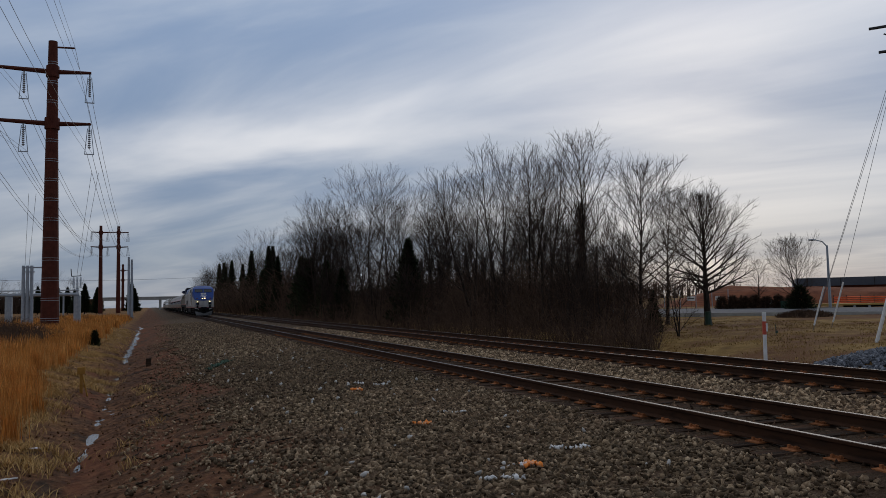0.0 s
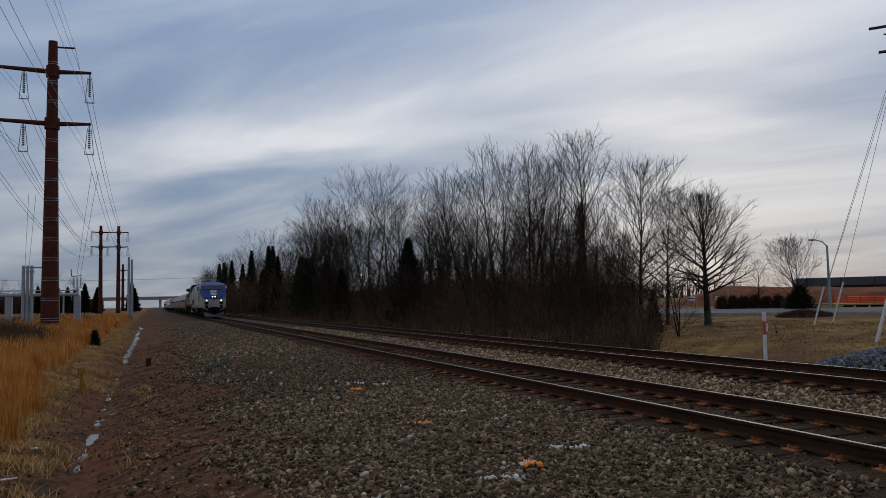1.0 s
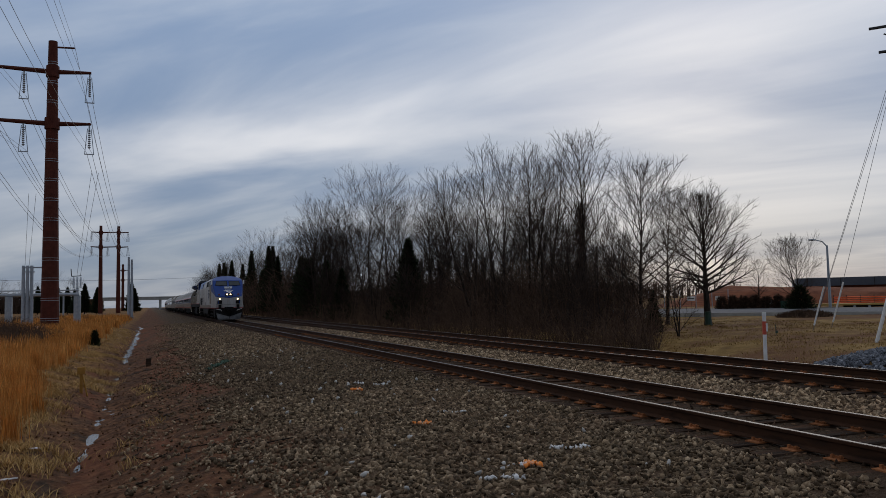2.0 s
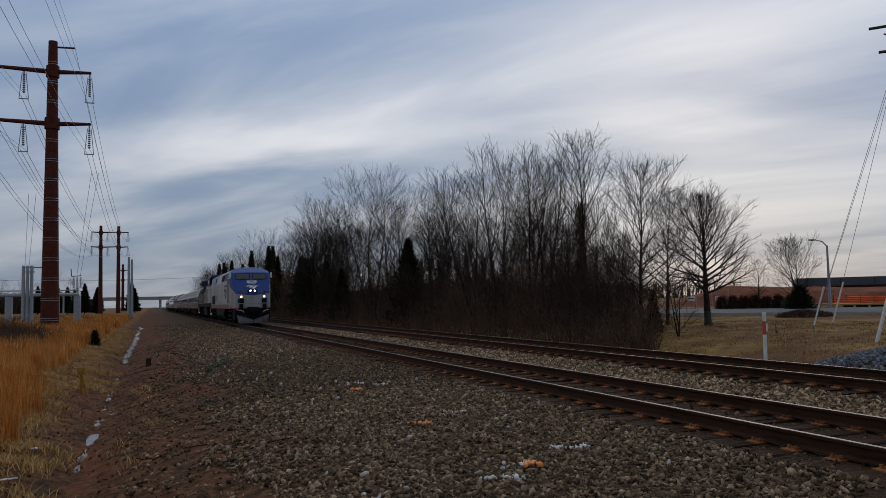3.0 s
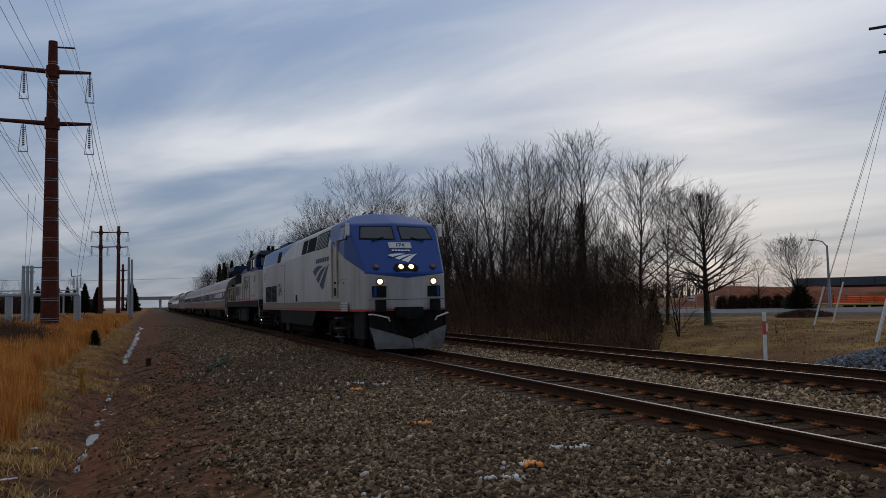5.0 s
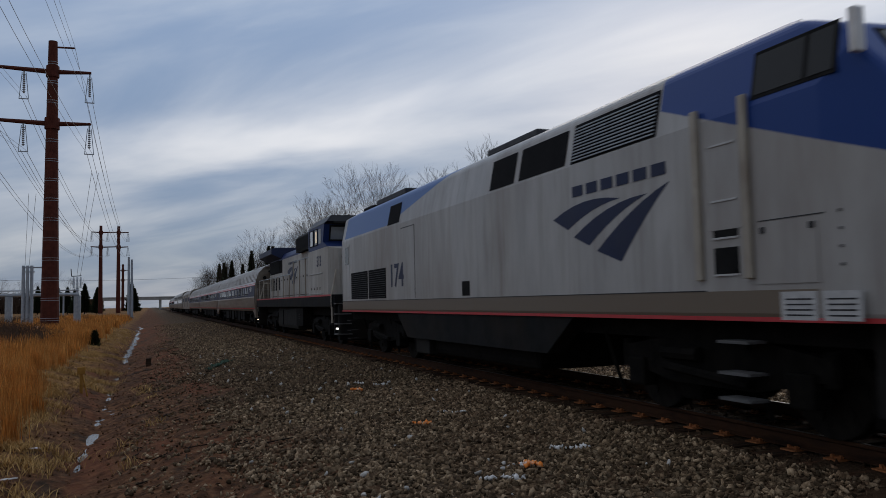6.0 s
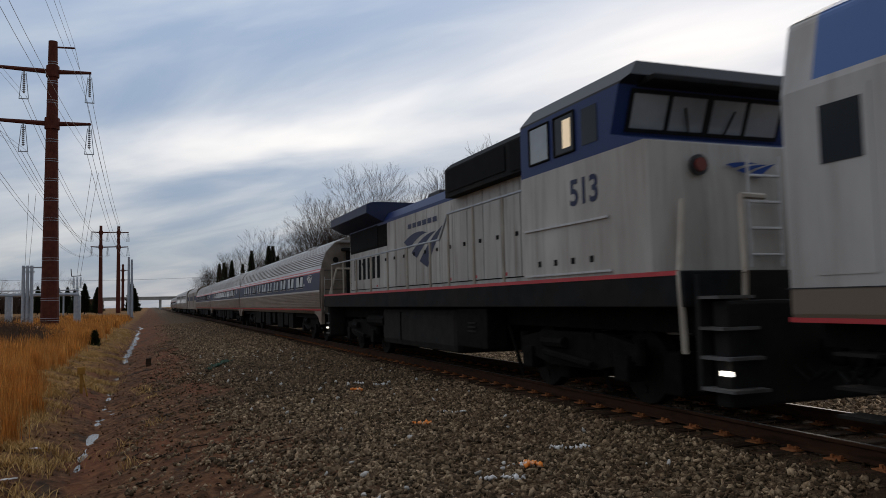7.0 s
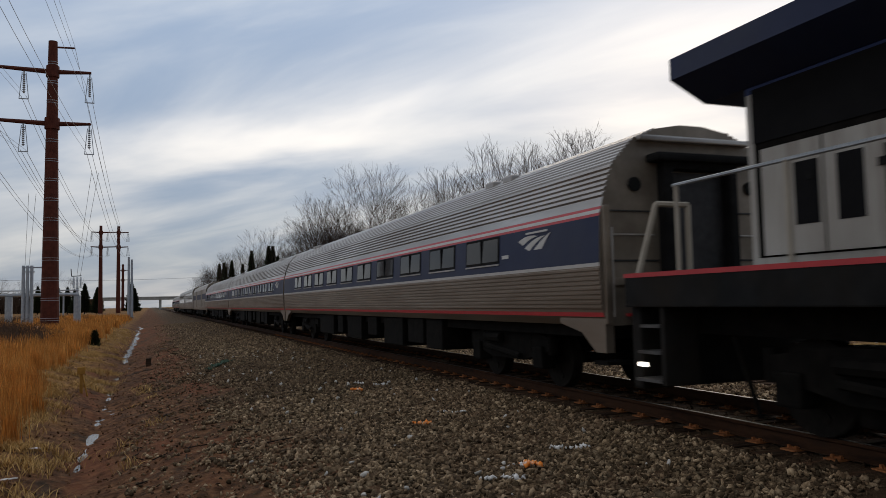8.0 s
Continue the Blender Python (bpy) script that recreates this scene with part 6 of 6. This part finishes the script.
def build_lines():
    p1 = steel_pole(-6.5, 59.6, -.25, 20.5, .62, .3, ((18.3, -4.6, 2.5), (14.55, -4.6, 2.5)), "tall dark-red weathering-steel transmission pole with crossarms")
    part("top_arm", rods([((0, 0, 20.35), (1.4, 0, 20.4))], .07), M["corten"], p1)
    for za in (18.3, 14.55):
        for x in (-4.4, -1.8, 2.4):
            insulator(p1, x, 0, za + .25)
    pa = steel_pole(-9.35, 169.7, .6, 18.2, .45, .28, ((16.8, -1.8, 3.3), (13.8, -1.9, 3.3)), "weathering-steel transmission pole, one of a pair", False)
    pb = steel_pole(-6.03, 169.9, .6, 18.15, .45, .28, ((16.8, 0, 1.95), (13.8, 0, 1.85)), "weathering-steel transmission pole, one of a pair", False)
    for p, xs in ((pa, (-1.7, 1.3)), (pb, (1.8,))):
        for x in xs:
            for z in (16.2, 13.2):
                insulator(p, x, 0, z + .05, 1.8)
    steel_pole(-7.9, 260, .6, 15.0, .5, .32, ((13, -1.5, 1.5), (10, -1.5, 1.5)), "distant weathering-steel transmission pole", False)
    # conductors in pairs, with sag
    def wire(a, b, sag, r=.018, n=14):
        a, b = Vector(a), Vector(b)
        pts = [a.lerp(b, i / n) - Vector((0, 0, 4 * sag * (i / n) * (1 - i / n))) for i in range(n + 1)]
        v, f = [], []
        tube(v, f, pts, [r] * (n + 1), 4)
        tagged(raw("power_wire", v, f, M["wire"]), "thin grey overhead power conductor", "wire", "overhead wires")

    for x, z, x2, z2 in ((-4.1, 16.4, -4.2, 15.0), (-4.1, 12.6, -4.2, 12.0), (-8.3, 16.4, -8.05, 15.0), (-8.3, 12.6, -8.05, 12.0), (-10.9, 16.4, -11.05, 15.0), (-10.9, 12.6, -11.05, 12.0)):
        for d in (-.17, .17):
            wire((x + d, 59.6, z), (x2 + d, 169.8, z2), 2.6, .017)
            wire((x + d, 59.6, z), (x + d, -50, z + .3), 2.4, .009)
    wire((-5.1, 59.6, 20.3), (-6.0, 169.8, 18.2), 1.6, .016)
    wire((-5.1, 59.6, 20.3), (-5.1, -50, 20.5), 1.5, .01)
    wire((-60, 280, 11.5), (26, 280, 11.8), 1.0, .05)
    for x, z in ((-4.1, 12.2), (-8.5, 10.4)):
        for d in (-.25, .25):
            wire((x + d, 66, z), (x - 2.2 + d * .6, 80, 4.6), -.2, .016, 6)
    # galvanised poles and substation bus
    for x, top in ((-3.1, 9.5), (-2.65, 9.1)):
        e = thing("steel_pole", "slender pale galvanised steel pole", "pole", (x, 130, -.1), "galvanised poles")
        shaft("shaft", [(0, 0, -.3), (0, 0, top)], [.24, .17], M["galv"], e)
        part("base_plate", new_box(-.4, .4, -.4, .4, 0, .08), M["galv"], e)
    e = thing("switch_gantry", "pale galvanised steel gantry of a substation", "gantry", (-9.3, 69.4, -.1))
    for x in (-.2, .1, .4):
        shaft("post", [(x, 0, -.3), (x, 0, 5.1)], [.15, .12], M["galv"], e)
    part("beam", rods([((-.3, 0, 4.95), (1.2, 0, 4.95)), ((-.3, 0, 4.6), (.6, 0, 4.6))], .06), M["galv"], e)
    e = thing("busbar", "pale tubular busbar on posts in a substation", "busbar", (-9, 75, 0))
    part("tube", rods([((-9, 0, 2.72), (3.15, 0, 2.72))], .15), M["galv"], e)
    part("tube", rods([((-9, 0, 3.1), (3.15, 0, 3.1))], .05), M["galv"], e)
    for x in (-8.6, -2.35, 3.0):
        shaft("post", [(x, 0, -.4), (x, 0, 2.6)], [.3, .3], M["galv"], e)
    part("footing", new_box(-2.9, -1.8, -.5, .5, -.4, -.1), M["concrete"], e)
    e = thing("disconnect_switch", "pale steel switch stand with upright insulators", "switch", (-6.4, 79.8, 2.0))
    shaft("post", [(0, 0, -2.3), (0, 0, 1.4)], [.14, .12], M["galv"], e)
    for x in (-.3, 0, .3):
        b = bmesh.new()
        for i in range(8):
            rod(b, (x, 0, 1.4 + .13 * i), (x, 0, 1.5 + .13 * i), .12, .07, seg=8)
        part("insulator", b, M["galv"], e)
    part("blade", rods([((-.5, 0, 2.5), (.35, 0, 2.55)), ((-.5, 0, 2.5), (-.55, 0, 3.2))], .04), M["dark_metal"], e)
    for x, y in ((-15, 150), (-18, 190), (-12, 210)):
        e = thing("steel_pole", "small distant grey substation post", "pole", (x, y, 0), "galvanised poles")
        shaft("shaft", [(0, 0, -.3), (0, 0, 4.5)], [.2, .15], M["galv"], e)
        part("cap", rods([((-.6, 0, 4.4), (.6, 0, 4.4))], .1), M["galv"], e)
    # overpass far along the line
    e = thing("road_bridge", "distant pale concrete road bridge over the tracks", "bridge", (20, 500, 0))
    part("deck", new_box(-48, 60, -5, 5, 5.6, 7.0), M["concrete"], e)
    part("parapet", new_box(-48, 60, -5.2, -4.9, 7.0, 7.6), M["concrete"], e)
    for x in (-30, -14, 2, 18):
        part("pier", new_box(x - .7, x + .7, -4, 4, -.5, 5.6), M["concrete"], e)
    part("abutment", new_box(-64, -46, -5, 5, -.5, 6.8), M["earth"], e)


build_lines()


# ---- ditch, stakes and litter ----
def build_ditch():
    v, f = [], []
    ys = [7.5 + .6 * i for i in range(150)]
    for y in ys:
        c, up = -1.0 + bend(y), .034 * min(1, max(0, (y - 28) / 12))
        w = .24 + .14 * noise.noise((y * .5, 2, 4))
        v += [(c - w, y, -.918 + up), (c + w, y, -.918 + up)]
    for i in range(len(ys) - 1):
        f.append((2 * i, 2 * i + 1, 2 * i + 3, 2 * i + 2))
    tagged(raw("ditch_water", v, f, M["water"]), "shallow puddled water in a muddy ditch", "water", kind="structure")
    e = thing("marker_stake", "weathered yellow wooden marker stake in the grass", "stake", (-1.62, 21.6, height(-1.62, 21.6)))
    part("stake", new_box(-.035, .035, -.02, .02, -.2, .62), M["yellow"], e)
    part("cap", new_box(-.09, .09, -.06, .06, .48, .66, bevel=.01), M["yellow"], e)
    o = part("brace", rods([((.03, 0, .45), (.16, -.1, -.1))], .02), M["yellow"], e)
    e = thing("stake", "short dark wooden stake on the earth bank", "stake", (-.03, 29.8, height(-.03, 29.8)))
    part("stake", new_box(-.09, .09, -.05, .05, -.2, .3, bevel=.01), M["tie"], e)
    c = cedar(.62, .22, 31, 500, "small dark evergreen seedling in dry sedge", .12, .5)
    put(c, -2.6, 42.9)
    for x, y, sx, sy in ((-1.63, 10.8, .24, .06), (-1.62, 13.2, .14, .04), (-.1, 9.1, .07, .03), (-6.9, 57.8, .5, .2)):
        bm = new_box(-sx / 2, sx / 2, -sy, sy, 0, .012 if y < 50 else .45)
        for q in bm.verts:
            q.co.z += random.uniform(0, .02)
        o = tagged(obj("paper_scrap" if y < 50 else "white_sack", bm, M["white_paint"]), "crumpled white scrap lying beside the ditch", "litter")
        o.matrix_basis = pose(x, y, height(x, y) + .05, random.uniform(-6, 6), random.uniform(-6, 6), random.uniform(0, 40))
    # sticks and lumps on the bank
    rng = random.Random(4)
    v, f = [], []
    for _ in range(70):
        x, y = rng.uniform(-.6, 1.6), rng.uniform(8, 45)
        a, l = rng.uniform(0, 6.3), rng.uniform(.08, .4)
        z = height(x, y) + .02
        tube(v, f, [Vector((x, y, z)), Vector((x + math.cos(a) * l, y + math.sin(a) * l, height(x + math.cos(a) * l, y + math.sin(a) * l) + .025))], (.012, .006), 4)
    tagged(raw("fallen_sticks", v, f, M["bark"]), "dark fallen sticks on the earth bank", "sticks", kind="stuff")
    spots = scatter(-2.6, 1.9, 7.5, 45, 45)
    rocks("earth_clods", spots, rng_np.uniform(.006, .026, len(spots)), M["earth"], "brown clods on the earth bank", .3, True)


M["yellow"] = material("faded_yellow_paint", [(0.28, 0.14, 0.03), (0.38, 0.2, 0.05)], 8, 0.8)
build_ditch()


# ---- beyond the farther track: lawn, road, yard ----
def build_yard():
    e = thing("marker_post", "white fibreglass marker post with a red band", "marker post", (14.45, 15.15, height(14.45, 15.15)))
    shaft("post", [(0, 0, -.3), (.03, 0, 1.42)], [.045, .045], M["white_paint"], e)
    shaft("band", [(.018, 0, .92), (.027, 0, 1.25)], [.048, .048], M["red_paint"], e, label="red band")
    shaft("cap", [(.03, 0, 1.40), (.03, 0, 1.48)], [.052, .046], M["white_paint"], e)
    part("decal", new_box(.025, .075, -.06, -.03, 1.0, 1.2), M["white_paint"], e)
    # road with kerb
    bm = bmesh.new()
    slab(bm, [(27, 56, .07), (50, 24, .07), (62, 30, .09), (46, 70, .09)], .04)
    tagged(obj("road", bm, M["asphalt"]), "pale grey asphalt road beyond the lawn", "road", kind="structure")
    bm = bmesh.new()
    a, b = Vector((26.9, 55.9, 0)), Vector((49.9, 23.9, 0))
    d = (b - a).normalized()
    nrm = Vector((d.y, -d.x, 0)) * .15
    slab(bm, [a + Vector((0, 0, .2)), a + nrm + Vector((0, 0, .2)), b + nrm + Vector((0, 0, .2)), b + Vector((0, 0, .2))], -.3)
    bmesh.ops.recalc_face_normals(bm, faces=bm.faces)
    tagged(obj("kerb", bm, M["concrete"]), "low concrete kerb along the road", "kerb", kind="structure")
    # street lamp
    e = thing("street_lamp", "grey steel street lamp with a curved arm", "street lamp", (54.85, 49.7, .1))
    shaft("pole", [(0, 0, -.2), (0, 0, 5.4)], [.13, .08], M["galv"], e)
    shaft("arm", [(0, 0, 5.3), (-.25, .25, 5.75), (-.7, .7, 5.95)], [.06, .05, .045], M["galv"], e)
    part("lamp_head", new_box(-1.1, -.65, .65, .95, 5.86, 6.0, bevel=.04), M["galv"], e)
    # utility pole outside the view, with guys in white sleeves
    e = thing("utility_pole", "wooden utility pole with steel crossarms", "power pole", (32.4, 23.3, -.2))
    shaft("shaft", [(0, 0, -.3), (0, 0, 14.4)], [.19, .12], M["bark"], e)
    for z, x in ((13.72, -1.35), (12.55, -1.15)):
        part("crossarm", rods([((0, 0, z), (x, -x * 1.35, z + .05))], .07), M["dark_metal"], e)
        part("brace", rods([((0, 0, z - 1.3), (x * .75, -x * 1.0, z - .3))], .035), M["dark_metal"], e)
    for i, (a, b, top) in enumerate((((26.2, 24.7, -.15), (26.55, 24.32, 1.7), (28.75, 21.9, 11.5)), ((28.9, 26.18, -.15), (29.28, 25.75, 1.9), (31.2, 23.5, 12.9)), ((23.1, 19.12, -.3), (23.42, 18.78, 1.4), (25.6, 16.4, 12.5)))):
        g = thing("guy_wire", "steel guy wire with a white plastic sleeve", "guy wire", a, "guy wires")
        A, B, T = Vector(a), Vector(b), Vector(top)
        part("wire", rods([((0, 0, 0), tuple(T - A))], .009 if i < 2 else .015), M["wire"], g)
        if i == 0:
            part("wire", rods([((.1, .08, 0), tuple(T - A + Vector((.35, .2, 0))))], .008), M["wire"], g)
        part("sleeve", rods([(tuple((B - A) * (.12 if i < 2 else 0)), tuple(B - A))], .035 if i < 2 else .06, 8), M["white_paint"], g, "white plastic sleeve")
    # earth mound, building behind, barrier mesh, trailer
    M["clay"] = material("red_clay", [(0.09, 0.03, 0.015), (0.17, 0.058, 0.028), (0.22, 0.08, 0.04)], .5, 0.95, bump=.08, bump_scale=3)
    v, f = [], []
    for j in range(15):
        for i in range(31):
            x, y = 62 + 46 * i / 30, 0
            c = Vector((60 + 34 * i / 30, 82 - 33 * i / 30))
            w = (j - 7) / 7
            p = c + Vector((.7, .72)) * w * 8
            z = (2.7 - 1.6 * i / 30) * max(0, 1 - w * w) * min(1, i / 6) * (1 + .15 * noise.noise((i * .3, j * .5, 1)))
            v.append((p.x, p.y, z + .0))
    for j in range(14):
        for i in range(30):
            f.append((j * 31 + i, j * 31 + i + 1, (j + 1) * 31 + i + 1, (j + 1) * 31 + i))
    tagged(raw("earth_mound", v, f, M["clay"], None, True), "long mound of red clay behind the road", "mound", kind="structure")
    e = thing("warehouse", "long low brick warehouse with a dark roof", "building", (96, 82, 0))
    e.matrix_basis = pose(96, 82, 0, 0, 0, -44)
    part("wall", new_box(-8, 40, -10, 10, -1, 2.3), M["brick"], e, "red brick wall")
    part("roof", new_box(-8.4, 40.4, -10.4, 10.4, 2.3, 3.4), M["roofing"], e, "dark blue-grey metal roof edge")
    for i in range(12):
        part("roof_seam", new_box(-7 + 4 * i - .05, -7 + 4 * i + .05, -10.46, -10.4, 2.3, 3.4), M["dark_metal"], e)
    for x in (6.5, 7.6):
        part("vent_pipe", rods([((x, -4, 3.3), (x, -4, 4.7))], .18), M["galv"], e)
    e = thing("barrier_mesh", "bright orange plastic barrier mesh on stakes", "fence", (59.5, 53.5, .1))
    n = Vector((4.6, -5.4, 0)).normalized()
    for i in range(12):
        p = n * (1.1 * i)
        part("stake", rods([(tuple(p), tuple(p + Vector((0, 0, 1.05))))], .03), M["dark_metal"], e)
        q = n * (1.1 * (i + 1))
        for k in range(5):
            z = .18 + .17 * k
            part("strand", rods([(tuple(p + Vector((0, 0, z))), tuple(q + Vector((0, 0, z - .03 + .02 * (i % 3)))))], .05, 4), M["orange_mesh"], e)
    e = thing("flatbed_trailer", "long yellow flatbed trailer with many wheels", "trailer", (58.1, 52.0, .1))
    a = math.degrees(math.atan2(-5.4, 4.6))
    e.matrix_basis = pose(58.6, 51.0, -.1, 0, 0, a)
    part("deck", new_box(-5.5, 9, -1.2, 1.2, .34, .5, bevel=.03), M["deck_yellow"], e, "yellow-brown plank deck")
    part("frame", new_box(-.5, 9, -.5, .5, .15, .34), M["black"], e)
    for i in range(7):
        for s in (-1, 1):
            w = part("wheel", rods([((.4 + 1.15 * i, s * .85, .24), (.4 + 1.15 * i, s * 1.15, .24))], .26, 14), M["black"], e)
            part("hub", rods([((.4 + 1.15 * i, s * 1.1, .24), (.4 + 1.15 * i, s * 1.17, .24))], .11, 10), M["galv"], w)
    # planted island, hydrant, utility box
    rng = random.Random(3)
    v, f = [], []
    for _ in range(1400):
        a, r = rng.uniform(0, 6.3), rng.random() ** .5
        x, y = 38 + 1.9 * r * math.cos(a), 36.4 + 1.3 * r * math.sin(a)
        z = height(x, y) + .3 * (1 - r * r)
        tube(v, f, [Vector((x, y, z - .1)), Vector((x + rng.gauss(0, .1), y + rng.gauss(0, .1), z + rng.uniform(.05, .2)))], (.02, .008), 3)
    tagged(raw("ground_cover", v, f, M["brush"]), "low dark ground-cover planting on the lawn", "planting", kind="stuff")
    e = thing("fire_hydrant", "small pale blue fire hydrant beside the road", "hydrant", (52.3, 53.8, .1))
    shaft("barrel", [(0, 0, 0), (0, 0, .55), (0, 0, .7)], [.14, .14, .06], M["galv"], e)
    part("nozzle", rods([((-.22, 0, .42), (.22, 0, .42))], .07), M["white_paint"], e)
    part("flange", rods([((0, 0, .05), (0, 0, .1))], .2), M["white_paint"], e)
    M["green"] = material("green_plastic", [(0.01, 0.035, 0.02), (0.015, 0.05, 0.028)], 4, 0.6)
    e = thing("utility_box", "small green utility box on the verge", "utility box", (52.6, 52.6, .1))
    part("case", new_box(-.2, .2, -.2, .2, 0, .6, bevel=.04), M["green"], e)
    part("lid", new_box(-.23, .23, -.23, .23, .6, .66, bevel=.02), M["green"], e)
    e = thing("tree_guard", "dark green tube round the shade tree's foot", "tree guard", (27.75, 33.0, height(27.75, 33)))
    shaft("tube", [(0, 0, -.1), (0, 0, .75)], [.16, .15], M["green"], e)
    part("rim", rods([((0, 0, .72), (0, 0, .76))], .165, 12), M["green"], e)
    e = thing("marker_flag", "thin green utility marker in the lawn", "marker", (24, 24.5, height(24, 24.5)))
    part("stem", rods([((0, 0, 0), (0, 0, .45))], .015), M["green"], e)
    part("tag", new_box(-.02, .10, -.01, .01, .1, .2), M["green"], e)
    # hedge, shrub, wire fence with signs
    for i in range(7):
        h = cedar(1.05 + .1 * (i % 2), .75, 60 + i, 1300, "dark clipped hedge shrub beside the road", .02, .28)
        for ch in h.children:
            if ch.name.startswith("foliage"):
                ch.data.materials[0] = M["brush"]
        put(h, 49.2 + .7 * i, 56.6 - .65 * i, 0, 1, "hedge")
        h.name = "hedge_shrub"
        tagged(h, category="shrub")
    put(cedar(1.9, 1.35, 71, 2400, "rounded dark evergreen shrub under a bare tree", .02, .4), 50.8, 49.0)
    e = thing("wire_fence", "dark wire-mesh fence with two white signs", "fence", (50, 68.7, .1))
    d = Vector((6.3, -5.0, 0)).normalized()
    for i in range(-6, 6):
        p = d * (1.6 * i)
        part("fence_post", rods([(tuple(p), tuple(p + Vector((0, 0, 1.9))))], .04), M["galv"], e)
        for k in range(9):
            part("strand", rods([(tuple(p + Vector((0, 0, .15 + .2 * k))), tuple(p + d * 1.6 + Vector((0, 0, .15 + .2 * k))))], .008, 3), M["dark_metal"], e)
    for t, w in ((4.3, .8), (7.0, .55)):
        p = d * t
        side = d * w / 2
        q = Vector((-.04, -.05, 0))
        s = plate("sign", [p - side + q + Vector((0, 0, .75)), p + side + q + Vector((0, 0, .75)), p + side + q + Vector((0, 0, 1.2)), p - side + q + Vector((0, 0, 1.2))], .02, M["white_paint"], e, "white metal sign")
        plate("text_bar", [p - side * .8 + q * 1.8 + Vector((0, 0, .95)), p + side * .8 + q * 1.8 + Vector((0, 0, .95)), p + side * .8 + q * 1.8 + Vector((0, 0, 1.03)), p - side * .8 + q * 1.8 + Vector((0, 0, 1.03))], .01, M["dark_metal"], s)
    # steel frame of a plant behind the woods
    e = thing("steel_structure", "dark steel columns of a plant behind the woods", "structure", (58, 128, 0))
    for i in range(9):
        part("column", new_box(-13 + 1.75 * i - .3, -13 + 1.75 * i + .3, -.3, .3, 0, 8.6 + .6 * (i % 2)), M["dark_metal"], e)
    part("sheeting", new_box(-23, 21, .4, .6, 0, 3.0), M["dark_metal"], e)


M["roofing"] = material("blue_grey_roofing", [(0.045, 0.055, 0.075), (0.065, 0.075, 0.095)], 1, 0.6)
M["deck_yellow"] = material("yellow_planks", [(0.3, 0.2, 0.06), (0.4, 0.28, 0.1)], 3, 0.8)
build_yard()


def place_at(t):
    """Where the first coach's front is: slightly faster at first, then steady."""
    return COACH_AT_END + SPEED * (8 - t) + (2.4 * ((6 - t) / 6) ** 1.6 if t < 6 else 0)


def motions():
    """The train runs towards and past the camera at a constant speed; its wheels roll."""
    for v, s in TRAIN:
        walk(v, [(t / 2, pose(TRACK_A, place_at(t / 2) + s, 0)) for t in range(17)])
    for w, y, r in WHEELS:
        rows = []
        for i in range(0, 241):
            t = i / 30
            rows.append((t, pose(0, y, r, math.degrees(SPEED * t / r) % 360)))
        walk(w, rows)


motions()
